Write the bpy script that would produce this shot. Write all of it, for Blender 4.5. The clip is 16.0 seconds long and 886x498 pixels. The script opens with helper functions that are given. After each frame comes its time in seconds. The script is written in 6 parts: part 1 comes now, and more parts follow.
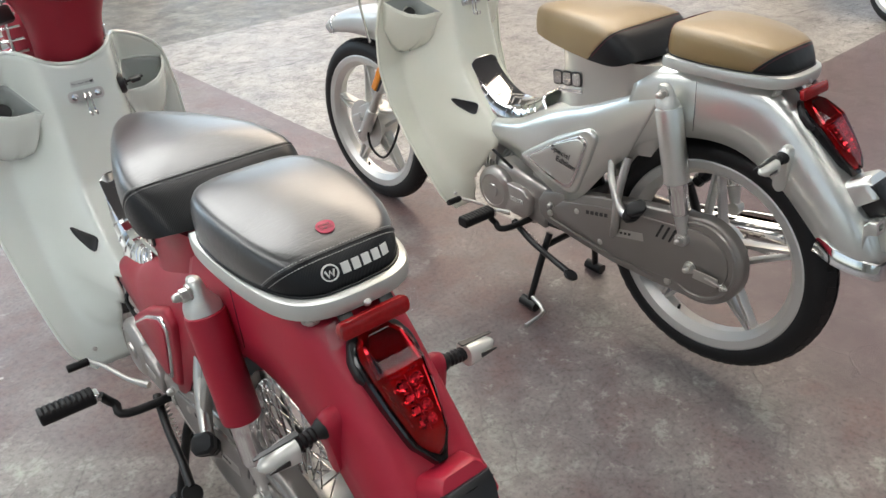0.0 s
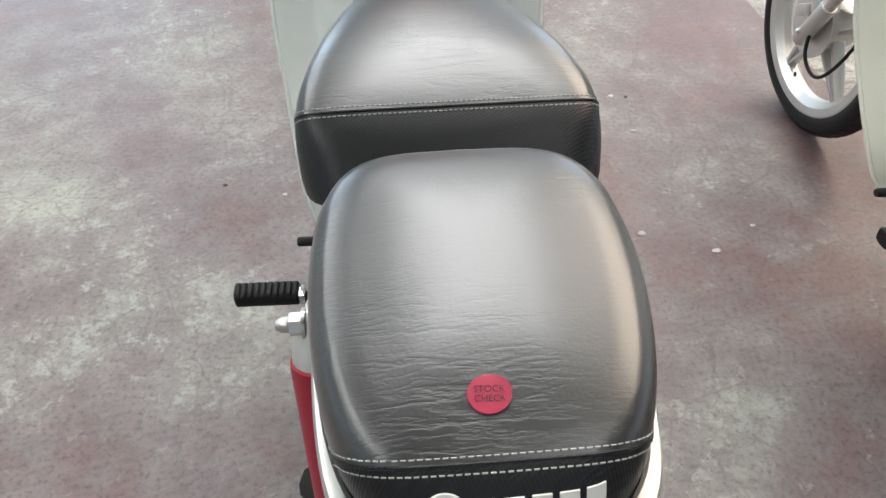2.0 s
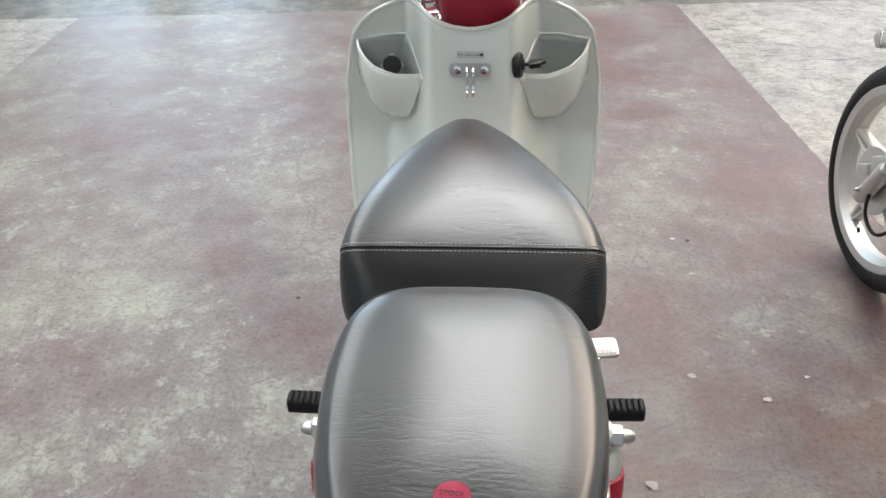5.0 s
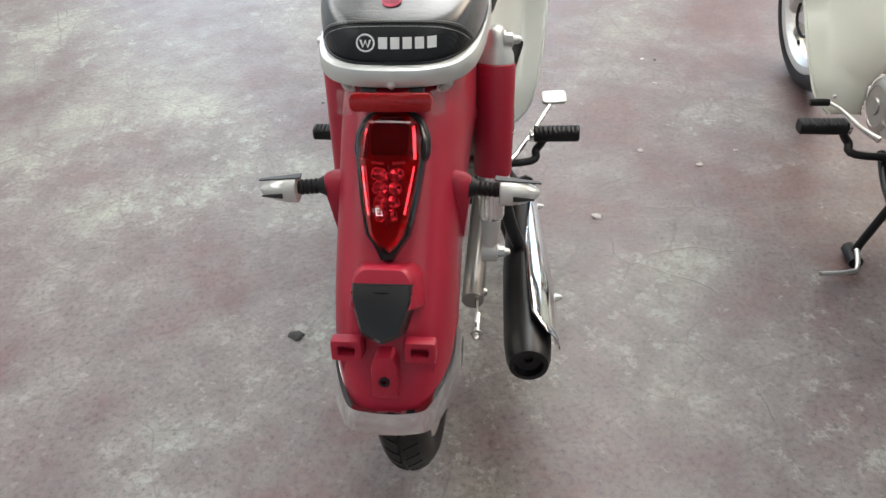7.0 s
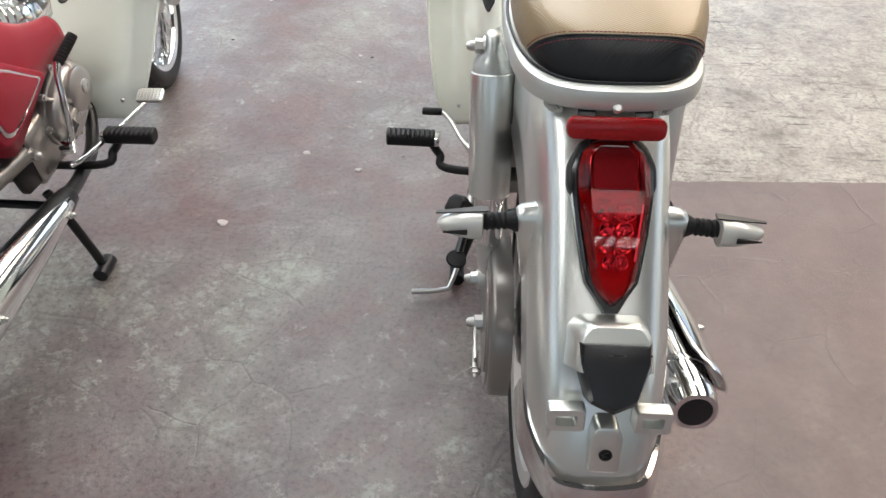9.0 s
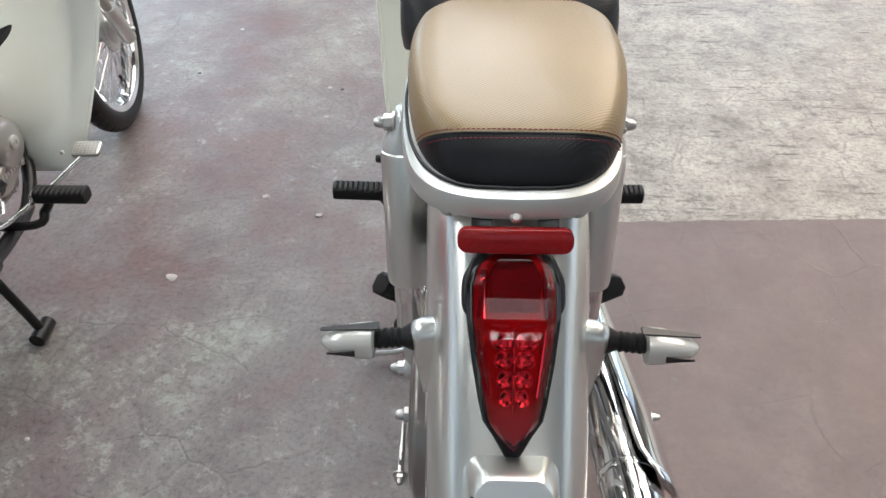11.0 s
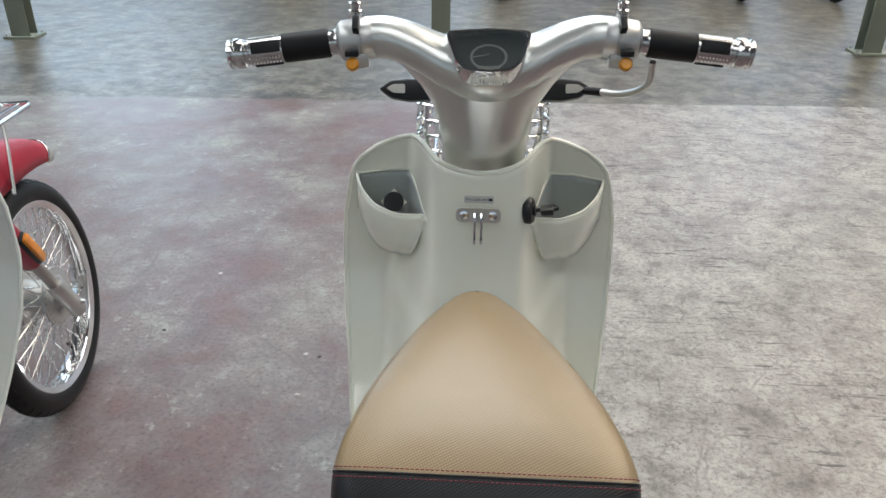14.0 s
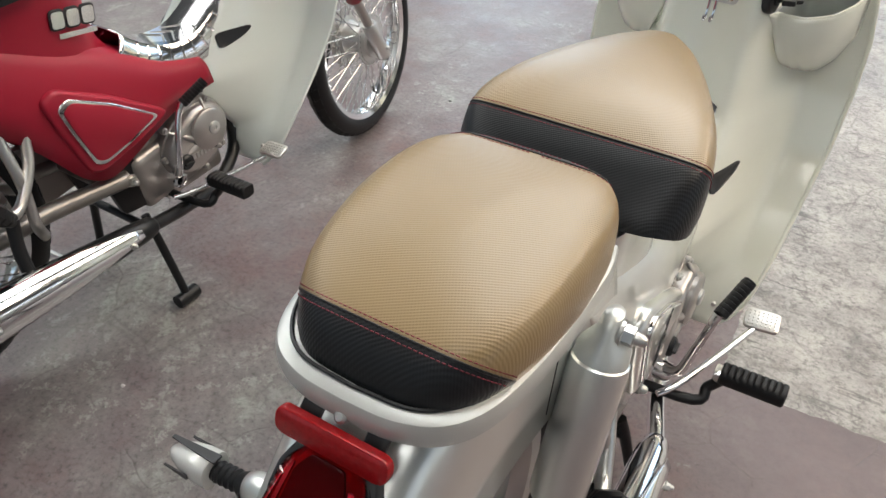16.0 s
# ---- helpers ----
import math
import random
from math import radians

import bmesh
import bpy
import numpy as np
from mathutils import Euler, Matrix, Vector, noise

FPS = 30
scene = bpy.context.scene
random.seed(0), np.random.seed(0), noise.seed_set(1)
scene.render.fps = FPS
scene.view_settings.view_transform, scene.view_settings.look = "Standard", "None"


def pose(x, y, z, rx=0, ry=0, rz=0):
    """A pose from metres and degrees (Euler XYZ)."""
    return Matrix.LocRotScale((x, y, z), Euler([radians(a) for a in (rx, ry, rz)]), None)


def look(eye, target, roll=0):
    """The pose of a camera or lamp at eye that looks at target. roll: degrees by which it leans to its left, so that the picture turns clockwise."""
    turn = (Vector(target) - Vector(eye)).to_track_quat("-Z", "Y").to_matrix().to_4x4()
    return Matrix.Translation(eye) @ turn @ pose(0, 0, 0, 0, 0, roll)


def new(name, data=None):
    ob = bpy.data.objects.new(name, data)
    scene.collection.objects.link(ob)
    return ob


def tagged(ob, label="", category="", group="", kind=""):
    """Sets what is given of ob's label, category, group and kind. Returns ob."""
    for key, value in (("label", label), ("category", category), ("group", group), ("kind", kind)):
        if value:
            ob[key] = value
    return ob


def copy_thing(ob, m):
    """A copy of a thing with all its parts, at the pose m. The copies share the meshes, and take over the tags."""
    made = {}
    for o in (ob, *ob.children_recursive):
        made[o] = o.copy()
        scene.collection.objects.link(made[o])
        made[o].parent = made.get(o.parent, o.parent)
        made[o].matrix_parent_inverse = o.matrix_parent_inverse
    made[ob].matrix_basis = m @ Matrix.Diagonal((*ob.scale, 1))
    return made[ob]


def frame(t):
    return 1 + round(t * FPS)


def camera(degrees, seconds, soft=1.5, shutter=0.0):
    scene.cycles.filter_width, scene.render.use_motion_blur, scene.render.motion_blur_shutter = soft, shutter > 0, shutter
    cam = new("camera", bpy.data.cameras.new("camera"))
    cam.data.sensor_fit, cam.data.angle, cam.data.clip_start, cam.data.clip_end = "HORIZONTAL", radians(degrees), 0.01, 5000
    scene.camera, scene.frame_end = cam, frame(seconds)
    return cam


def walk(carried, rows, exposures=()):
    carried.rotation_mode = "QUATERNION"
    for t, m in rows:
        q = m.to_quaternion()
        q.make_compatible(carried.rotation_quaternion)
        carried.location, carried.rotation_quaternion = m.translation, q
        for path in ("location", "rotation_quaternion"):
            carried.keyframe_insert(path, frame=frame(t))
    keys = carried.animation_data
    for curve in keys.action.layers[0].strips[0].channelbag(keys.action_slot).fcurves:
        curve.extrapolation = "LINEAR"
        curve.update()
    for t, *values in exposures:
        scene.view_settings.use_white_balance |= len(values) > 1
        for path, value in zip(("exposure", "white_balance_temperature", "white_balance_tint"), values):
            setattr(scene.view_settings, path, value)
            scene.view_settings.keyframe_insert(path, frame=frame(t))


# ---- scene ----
cam = camera(60.3, 16.0)
PATH = [
    (0, (-0.346, -1.303, 1.252), (0.715, 0.05, 0.23), -2.3),
    (0.5, (-0.243, -1.197, 1.226), (0.618, 0.241, 0.134), -2.1),
    (1, (-0.122, -1.088, 1.186), (0.43, 0.402, -0.028), -1.3),
    (1.5, (-0.06, -0.959, 1.157), (0.218, 0.516, -0.165), -0.8),
    (2, (-0.012, -0.845, 1.149), (0.079, 0.619, -0.21), -1.1),
    (2.5, (0.007, -0.803, 1.178), (0.004, 0.706, -0.134), -1.2),
    (3, (0.003, -0.778, 1.209), (-0.044, 0.825, 0.014), -1.3),
    (3.2, (0.008, -0.763, 1.22), (-0.058, 0.878, 0.078), -1.8),
    (5.3, (0.051, -0.994, 1.201), (-0.073, 0.67, 0.099), -1.6),
    (5.5, (0.055, -1.063, 1.191), (-0.079, 0.579, 0.056), -2.0),
    (6, (0.053, -1.259, 1.166), (-0.116, 0.328, -0.04), -2.6),
    (6.5, (0.078, -1.383, 1.166), (-0.113, 0.17, -0.08), -3.2),
    (7, (0.174, -1.462, 1.16), (-0.018, 0.076, -0.104), -3.3),
    (7.5, (0.324, -1.518, 1.158), (0.135, 0.021, -0.105), -3.4),
    (8, (0.503, -1.438, 1.139), (0.426, 0.114, -0.12), -1.7),
    (8.5, (0.703, -1.325, 1.134), (0.669, 0.219, -0.136), 0.3),
    (9, (0.936, -1.3, 1.13), (0.89, 0.225, -0.164), 1.5),
    (9.2, (0.995, -1.3, 1.131), (0.941, 0.216, -0.172), 1.3),
    (11.3, (1.049, -1.067, 1.156), (0.965, 0.468, -0.122), -0.4),
    (11.5, (1.039, -1.008, 1.164), (0.955, 0.544, -0.093), -0.2),
    (12, (1.03, -0.903, 1.185), (0.942, 0.695, -0.014), 0.4),
    (12.5, (1.048, -0.796, 1.209), (0.951, 0.858, 0.088), 0.9),
    (13, (1.067, -0.719, 1.243), (0.962, 0.985, 0.202), 1.0),
    (13.5, (1.077, -0.697, 1.27), (0.971, 1.044, 0.291), 0.9),
    (14, (1.075, -0.723, 1.268), (0.958, 1.035, 0.323), 0.7),
    (14.5, (1.058, -0.815, 1.252), (0.917, 0.929, 0.283), 0.3),
    (15, (1.082, -0.91, 1.211), (0.834, 0.761, 0.142), -0.7),
    (15.5, (1.223, -0.94, 1.196), (0.7, 0.611, 0.046), 0.3),
    (16, (1.313, -0.896, 1.175), (0.504, 0.451, -0.063), 1.9),
]
EXPOSURES = [
    (0, -0.30, 6450, 10), (1.5, -0.24, 6400, 10), (3, -0.34, 6400, 10), (5.5, -0.34, 6400, 10), (6.5, -0.22, 6450, 10), (8, -0.10, 6400, 10), (9.2, -0.24, 6350, 10), (12, -0.36, 6150, 10), (13, -0.54, 6150, 10),
    (14, -0.71, 6100, 9), (14.8, -0.58, 6100, 9), (15.5, -0.50, 6150, 9), (16, -0.44, 6400, 10),
]
walk(cam, [(t, look(eye, target, roll)) for t, eye, target, roll in PATH], EXPOSURES)

# ---- light ----
world = bpy.data.worlds.new("sky")
scene.world = world
world.use_nodes = True
wn = world.node_tree
sky = wn.nodes.new("ShaderNodeTexSky")
sky.sky_type, sky.sun_disc = "NISHITA", False
sky.sun_elevation, sky.sun_rotation = radians(50), radians(40)
wn.links.new(sky.outputs["Color"], wn.nodes["Background"].inputs["Color"])
wn.nodes["Background"].inputs["Strength"].default_value = 0.12

sun = new("sun", bpy.data.lights.new("sun", "SUN"))
sun.data.energy, sun.data.angle, sun.data.color = 1.2, radians(12), (1.0, 0.96, 0.9)
sun.matrix_world = look((0, 0, 20), (-8, -9, 0))


def opening_light(name, eye, target, wide, high, watts, color):
    """Daylight entering through one side's openings, or added fill from the south."""
    la = new(name, bpy.data.lights.new(name, "AREA"))
    la.data.shape, la.data.size, la.data.size_y, la.data.energy, la.data.color = "RECTANGLE", wide, high, watts, color
    la.matrix_world = look(eye, target)
    return la


for wx, wide, watts in ((-5.2, 3.6, 230), (0.4, 1.8, 80), (5.6, 3.6, 100)):
    opening_light("daylight_north", (wx, 11.3, 3.3), (wx, 0, 1.2), wide, 2.6, watts, (0.68, 0.85, 1.0))
# the south lamp is added fill for surfaces that face the rear
opening_light("daylight_south", (1, -8.9, 2.9), (1, 0, 0.6), 16, 2.6, 52, (1.0, 0.99, 0.96))
opening_light("daylight_west", (-8.9, 1, 2.6), (0, 1, 2.3), 16, 3.6, 95, (0.95, 0.98, 1.0))
opening_light("daylight_east", (10.9, 1, 2.6), (0, 1, 2.3), 16, 3.6, 90, (1.0, 0.97, 0.94))


# ---- materials ----
def nodes_of(name):
    m = bpy.data.materials.new(name)
    m.use_nodes = True
    t = m.node_tree
    return m, t, t.nodes["Principled BSDF"]


def noise_tex(t, scale, detail=4.0, rough=0.55, coords="Object", stretch=None):
    tc = t.nodes.new("ShaderNodeTexCoord")
    n = t.nodes.new("ShaderNodeTexNoise")
    n.inputs["Scale"].default_value, n.inputs["Detail"].default_value, n.inputs["Roughness"].default_value = scale, detail, rough
    if stretch:
        mp = t.nodes.new("ShaderNodeMapping")
        mp.inputs["Scale"].default_value = stretch
        t.links.new(tc.outputs[coords], mp.inputs["Vector"])
        t.links.new(mp.outputs["Vector"], n.inputs["Vector"])
    else:
        t.links.new(tc.outputs[coords], n.inputs["Vector"])
    return n.outputs["Fac"]


def ramp(t, fac, stops):
    r = t.nodes.new("ShaderNodeValToRGB")
    while len(r.color_ramp.elements) < len(stops):
        r.color_ramp.elements.new(0.5)
    for e, (p, c) in zip(r.color_ramp.elements, stops):
        e.position = p
        e.color = (c, c, c, 1) if isinstance(c, (int, float)) else (*c, 1)
    t.links.new(fac, r.inputs["Fac"])
    return r.outputs["Color"]


def mixc(t, fac, a, b, mode="MIX"):
    m = t.nodes.new("ShaderNodeMix")
    m.data_type, m.blend_type = "RGBA", mode
    for sock, v in ((m.inputs[0], fac), (m.inputs[6], a), (m.inputs[7], b)):
        if isinstance(v, (int, float)):
            sock.default_value = v
        elif isinstance(v, tuple):
            sock.default_value = (*v, 1)
        else:
            t.links.new(v, sock)
    return m.outputs[2]


def math_node(t, op, a, b=0.0):
    m = t.nodes.new("ShaderNodeMath")
    m.operation = op
    for sock, v in zip(m.inputs, (a, b)):
        if isinstance(v, (int, float)):
            sock.default_value = v
        else:
            t.links.new(v, sock)
    return m.outputs[0]


def bump(t, p, height, strength, distance):
    b = t.nodes.new("ShaderNodeBump")
    b.inputs["Strength"].default_value, b.inputs["Distance"].default_value = strength, distance
    t.links.new(height, b.inputs["Height"])
    t.links.new(b.outputs["Normal"], p.inputs["Normal"])


def surface(name, color, rough=0.4, metal=0.0, vary=0.08, scale=9.0, grain=0.0, grain_scale=600.0, coat=0.0, spec=0.5, dust=0.12):
    """Paint, plastic or metal with slight tone, gloss and grain changes at two scales."""
    m, t, p = nodes_of(name)
    a = noise_tex(t, scale, 5)
    b = noise_tex(t, scale * 17, 3)
    lo = tuple(c * (1 - vary) for c in color)
    hi = tuple(min(1.0, c * (1 + vary)) for c in color)
    t.links.new(mixc(t, a, lo, hi), p.inputs["Base Color"])
    r = math_node(t, "ADD", math_node(t, "MULTIPLY", a, dust), math_node(t, "MULTIPLY", b, dust * 0.5))
    t.links.new(math_node(t, "ADD", r, rough - dust * 0.75), p.inputs["Roughness"])
    p.inputs["Metallic"].default_value = metal
    p.inputs["Specular IOR Level"].default_value = spec
    p.inputs["Coat Weight"].default_value = coat
    p.inputs["Coat Roughness"].default_value = 0.06
    if grain:
        bump(t, p, noise_tex(t, grain_scale, 2), grain, 0.0006)
    return m


M = {}
M["red"] = surface("satin_red_paint", (0.37, 0.014, 0.036), 0.40, 0.0, 0.05, grain=0.06, grain_scale=900, spec=0.42)
M["silver"] = surface("silver_pearl_paint", (0.77, 0.785, 0.745), 0.31, 0.85, 0.03, coat=0.9, dust=0.04)
M["cream"] = surface("cream_gloss_plastic", (0.89, 0.905, 0.78), 0.14, 0.0, 0.03, coat=1.0, dust=0.08)
M["pale_grey"] = surface("pale_grey_gloss_plastic", (0.80, 0.855, 0.80), 0.16, 0.0, 0.03, coat=1.0, dust=0.08)
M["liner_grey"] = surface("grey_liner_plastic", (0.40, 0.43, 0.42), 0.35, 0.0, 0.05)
M["rack_grey"] = surface("light_grey_paint", (0.60, 0.615, 0.585), 0.33, 0.5, 0.04)
M["chrome"] = surface("chrome", (0.86, 0.86, 0.86), 0.08, 1.0, 0.02, dust=0.05)
M["steel"] = surface("satin_steel", (0.62, 0.61, 0.58), 0.36, 1.0, 0.06, dust=0.08)
M["alu"] = surface("cast_aluminium", (0.66, 0.66, 0.64), 0.38, 0.85, 0.05, grain=0.12, dust=0.08)
M["wheel_silver"] = surface("silver_wheel_paint", (0.64, 0.64, 0.62), 0.36, 0.7, 0.04, dust=0.06)
M["engine_grey"] = surface("grey_engine_paint", (0.45, 0.43, 0.41), 0.32, 0.75, 0.07, grain=0.15, dust=0.08)
M["case_grey"] = surface("taupe_chain_case_paint", (0.27, 0.252, 0.236), 0.30, 0.6, 0.05, dust=0.06)
M["rubber"] = surface("black_rubber", (0.010, 0.010, 0.0105), 0.48, 0.0, 0.2, grain=0.3, grain_scale=500, spec=0.3)
M["black"] = surface("black_plastic", (0.010, 0.010, 0.011), 0.36, 0.0, 0.15, grain=0.1, dust=0.08)
M["black_metal"] = surface("black_enamelled_steel", (0.010, 0.010, 0.0105), 0.37, 0.2, 0.15, dust=0.08)
M["white_lens"] = surface("frosted_white_lens", (0.64, 0.64, 0.60), 0.16, 0.15, 0.04, dust=0.06)
M["gloss_black"] = surface("gloss_black_plastic", (0.008, 0.008, 0.009), 0.14, 0.0, 0.1, dust=0.04)
M["red_mirror"] = surface("mirror_behind_the_lens", (0.90, 0.70, 0.70), 0.10, 1.0, 0.03, dust=0.03)
M["amber"] = surface("amber_lens", (0.75, 0.26, 0.02), 0.18, 0.0, 0.15, 60, coat=0.5)
M["orange"] = surface("orange_button", (0.85, 0.36, 0.03), 0.35)
M["red_reflector"] = surface("red_reflector", (0.31, 0.007, 0.009), 0.20, 0.0, 0.35, 260, spec=0.4, dust=0.04)
M["lamp_red"] = surface("red_lamp_reflector", (0.22, 0.012, 0.012), 0.30, 0.5, 0.3, 160, dust=0.04)
M["white_print"] = surface("white_print", (0.78, 0.78, 0.76), 0.5)
M["black_print"] = surface("black_print", (0.03, 0.03, 0.03), 0.5)
M["grey_print"] = surface("grey_print", (0.22, 0.22, 0.21), 0.5)
M["white_thread"] = surface("grey_thread", (0.42, 0.42, 0.40), 0.8)
M["red_thread"] = surface("dark_red_thread", (0.22, 0.035, 0.05), 0.8)
M["sticker"] = surface("pink_sticker", (0.42, 0.03, 0.075), 0.45, 0, 0.12, 40)
M["polished"] = surface("polished_aluminium", (0.74, 0.74, 0.73), 0.19, 1.0, 0.04, dust=0.05)
M["dial"] = surface("dial_face", (0.03, 0.034, 0.036), 0.4)
M["spoke"] = surface("bright_wire", (0.74, 0.74, 0.73), 0.26, 0.95, 0.04, dust=0.06)
M["post"] = surface("grey_green_steel_paint", (0.17, 0.19, 0.15), 0.5, 0.0, 0.2, 5)
M["wall"] = surface("plastered_wall", (0.30, 0.30, 0.28), 0.85, 0, 0.12, 1.2)
M["roof"] = surface("roof_sheet", (0.15, 0.155, 0.16), 0.6, 0, 0.12, 1.5)
M["crumb"] = surface("concrete_crumb", (0.52, 0.48, 0.46), 0.9, 0, 0.2, 50)
M["leaf"] = surface("dry_leaf_bit", (0.05, 0.05, 0.045), 0.8, 0, 0.3, 80)


def vinyl(name, color, weave):
    """Seat cover: fine leather creases, or a woven grid of ribs."""
    m, t, p = nodes_of(name)
    a = noise_tex(t, 7, 4)
    t.links.new(mixc(t, a, tuple(c * 0.88 for c in color), tuple(c * 1.1 for c in color)), p.inputs["Base Color"])
    p.inputs["Roughness"].default_value = 0.36
    p.inputs["Specular IOR Level"].default_value = 0.85 if not weave else (0.30 if color[0] < 0.1 else 0.8)
    p.inputs["Coat Weight"].default_value = (0.2 if color[0] < 0.1 else 0.45) if weave else 1.0
    p.inputs["Coat Roughness"].default_value = 0.30
    tc = t.nodes.new("ShaderNodeTexCoord")
    if weave:
        rot = t.nodes.new("ShaderNodeMapping")
        rot.inputs["Rotation"].default_value = (0, 0, radians(62))
        t.links.new(tc.outputs["Object"], rot.inputs["Vector"])
        hs = []
        for axis in ("X", "Y"):
            w = t.nodes.new("ShaderNodeTexWave")
            w.bands_direction = axis
            w.inputs["Scale"].default_value = 140
            w.inputs["Distortion"].default_value = 0.0
            t.links.new(rot.outputs["Vector"], w.inputs["Vector"])
            hs.append(w.outputs["Fac"])
        bump(t, p, math_node(t, "ADD", math_node(t, "MULTIPLY", hs[0], 0.75), math_node(t, "MULTIPLY", hs[1], 0.25)), 0.4, 0.0006)
        p.inputs["Roughness"].default_value = 0.42
    else:
        fine = noise_tex(t, 420, 2)
        creases = noise_tex(t, 24, 5, 0.6, stretch=(0.45, 2.4, 1.0))
        v = ramp(t, creases, [(0.455, 0.0), (0.50, 1.0), (0.545, 0.0)])
        small = noise_tex(t, 70, 4, 0.6, stretch=(0.5, 2.6, 1.0))
        w = ramp(t, small, [(0.45, 0.0), (0.50, 1.0), (0.55, 0.0)])
        patch = ramp(t, noise_tex(t, 9, 2), [(0.40, 0.15), (0.62, 1.0)])
        folds = math_node(t, "ADD", math_node(t, "MULTIPLY", v, -0.55), math_node(t, "MULTIPLY", w, -0.30))
        bump(t, p, math_node(t, "ADD", math_node(t, "MULTIPLY", fine, 0.30), math_node(t, "MULTIPLY", folds, patch)), 0.5, 0.0009)
    return m


M["seat_grey"] = vinyl("black_leather_seat_cover", (0.016, 0.0165, 0.017), False)
M["seat_black"] = vinyl("black_woven_seat_cover", (0.008, 0.009, 0.0102), True)
M["seat_tan"] = vinyl("tan_woven_seat_cover", (0.272, 0.183, 0.074), True)


def glassy(name, color, rough=0.02, transmission=1.0, ior=1.45):
    m, t, p = nodes_of(name)
    p.inputs["Base Color"].default_value = (*color, 1)
    p.inputs["Roughness"].default_value = rough
    p.inputs["Transmission Weight"].default_value = transmission
    p.inputs["IOR"].default_value = ior
    return m


M["red_glass"] = glassy("red_lamp_lens", (1.0, 0.05, 0.07), 0.02, 1.0, 1.36)
M["lamp_shade"] = surface("dark_red_lamp_shade", (0.05, 0.003, 0.004), 0.2, 0.0, 0.1, dust=0.04)
M["film"] = glassy("clear_plastic_film", (0.95, 0.95, 0.95), 0.05, 0.0, 1.45)
M["film"].node_tree.nodes["Principled BSDF"].inputs["Alpha"].default_value = 0.06
M["dial_glass"] = glassy("dial_glass", (0.9, 0.95, 0.95), 0.02, 1.0, 1.4)


def emitter(name, color, strength):
    m, t, p = nodes_of(name)
    p.inputs["Emission Color"].default_value = (*color, 1)
    p.inputs["Emission Strength"].default_value = strength
    p.inputs["Base Color"].default_value = (0.8, 0.8, 0.8, 1)
    return m


M["warm_skylight"] = emitter("yellowed_roof_light", (1.0, 0.84, 0.68), 9.5)
# added glowing panel that brightens rear-facing surfaces; no such roof light is known
M["fill_panel"] = emitter("added_fill_panel", (0.98, 0.98, 0.96), 3.5)
M["skylight"] = emitter("translucent_roof_light", (0.98, 0.98, 0.96), 8.0)
M["lamp_glow"] = emitter("ceiling_lamp_glow", (1.0, 0.97, 0.92), 24.0)


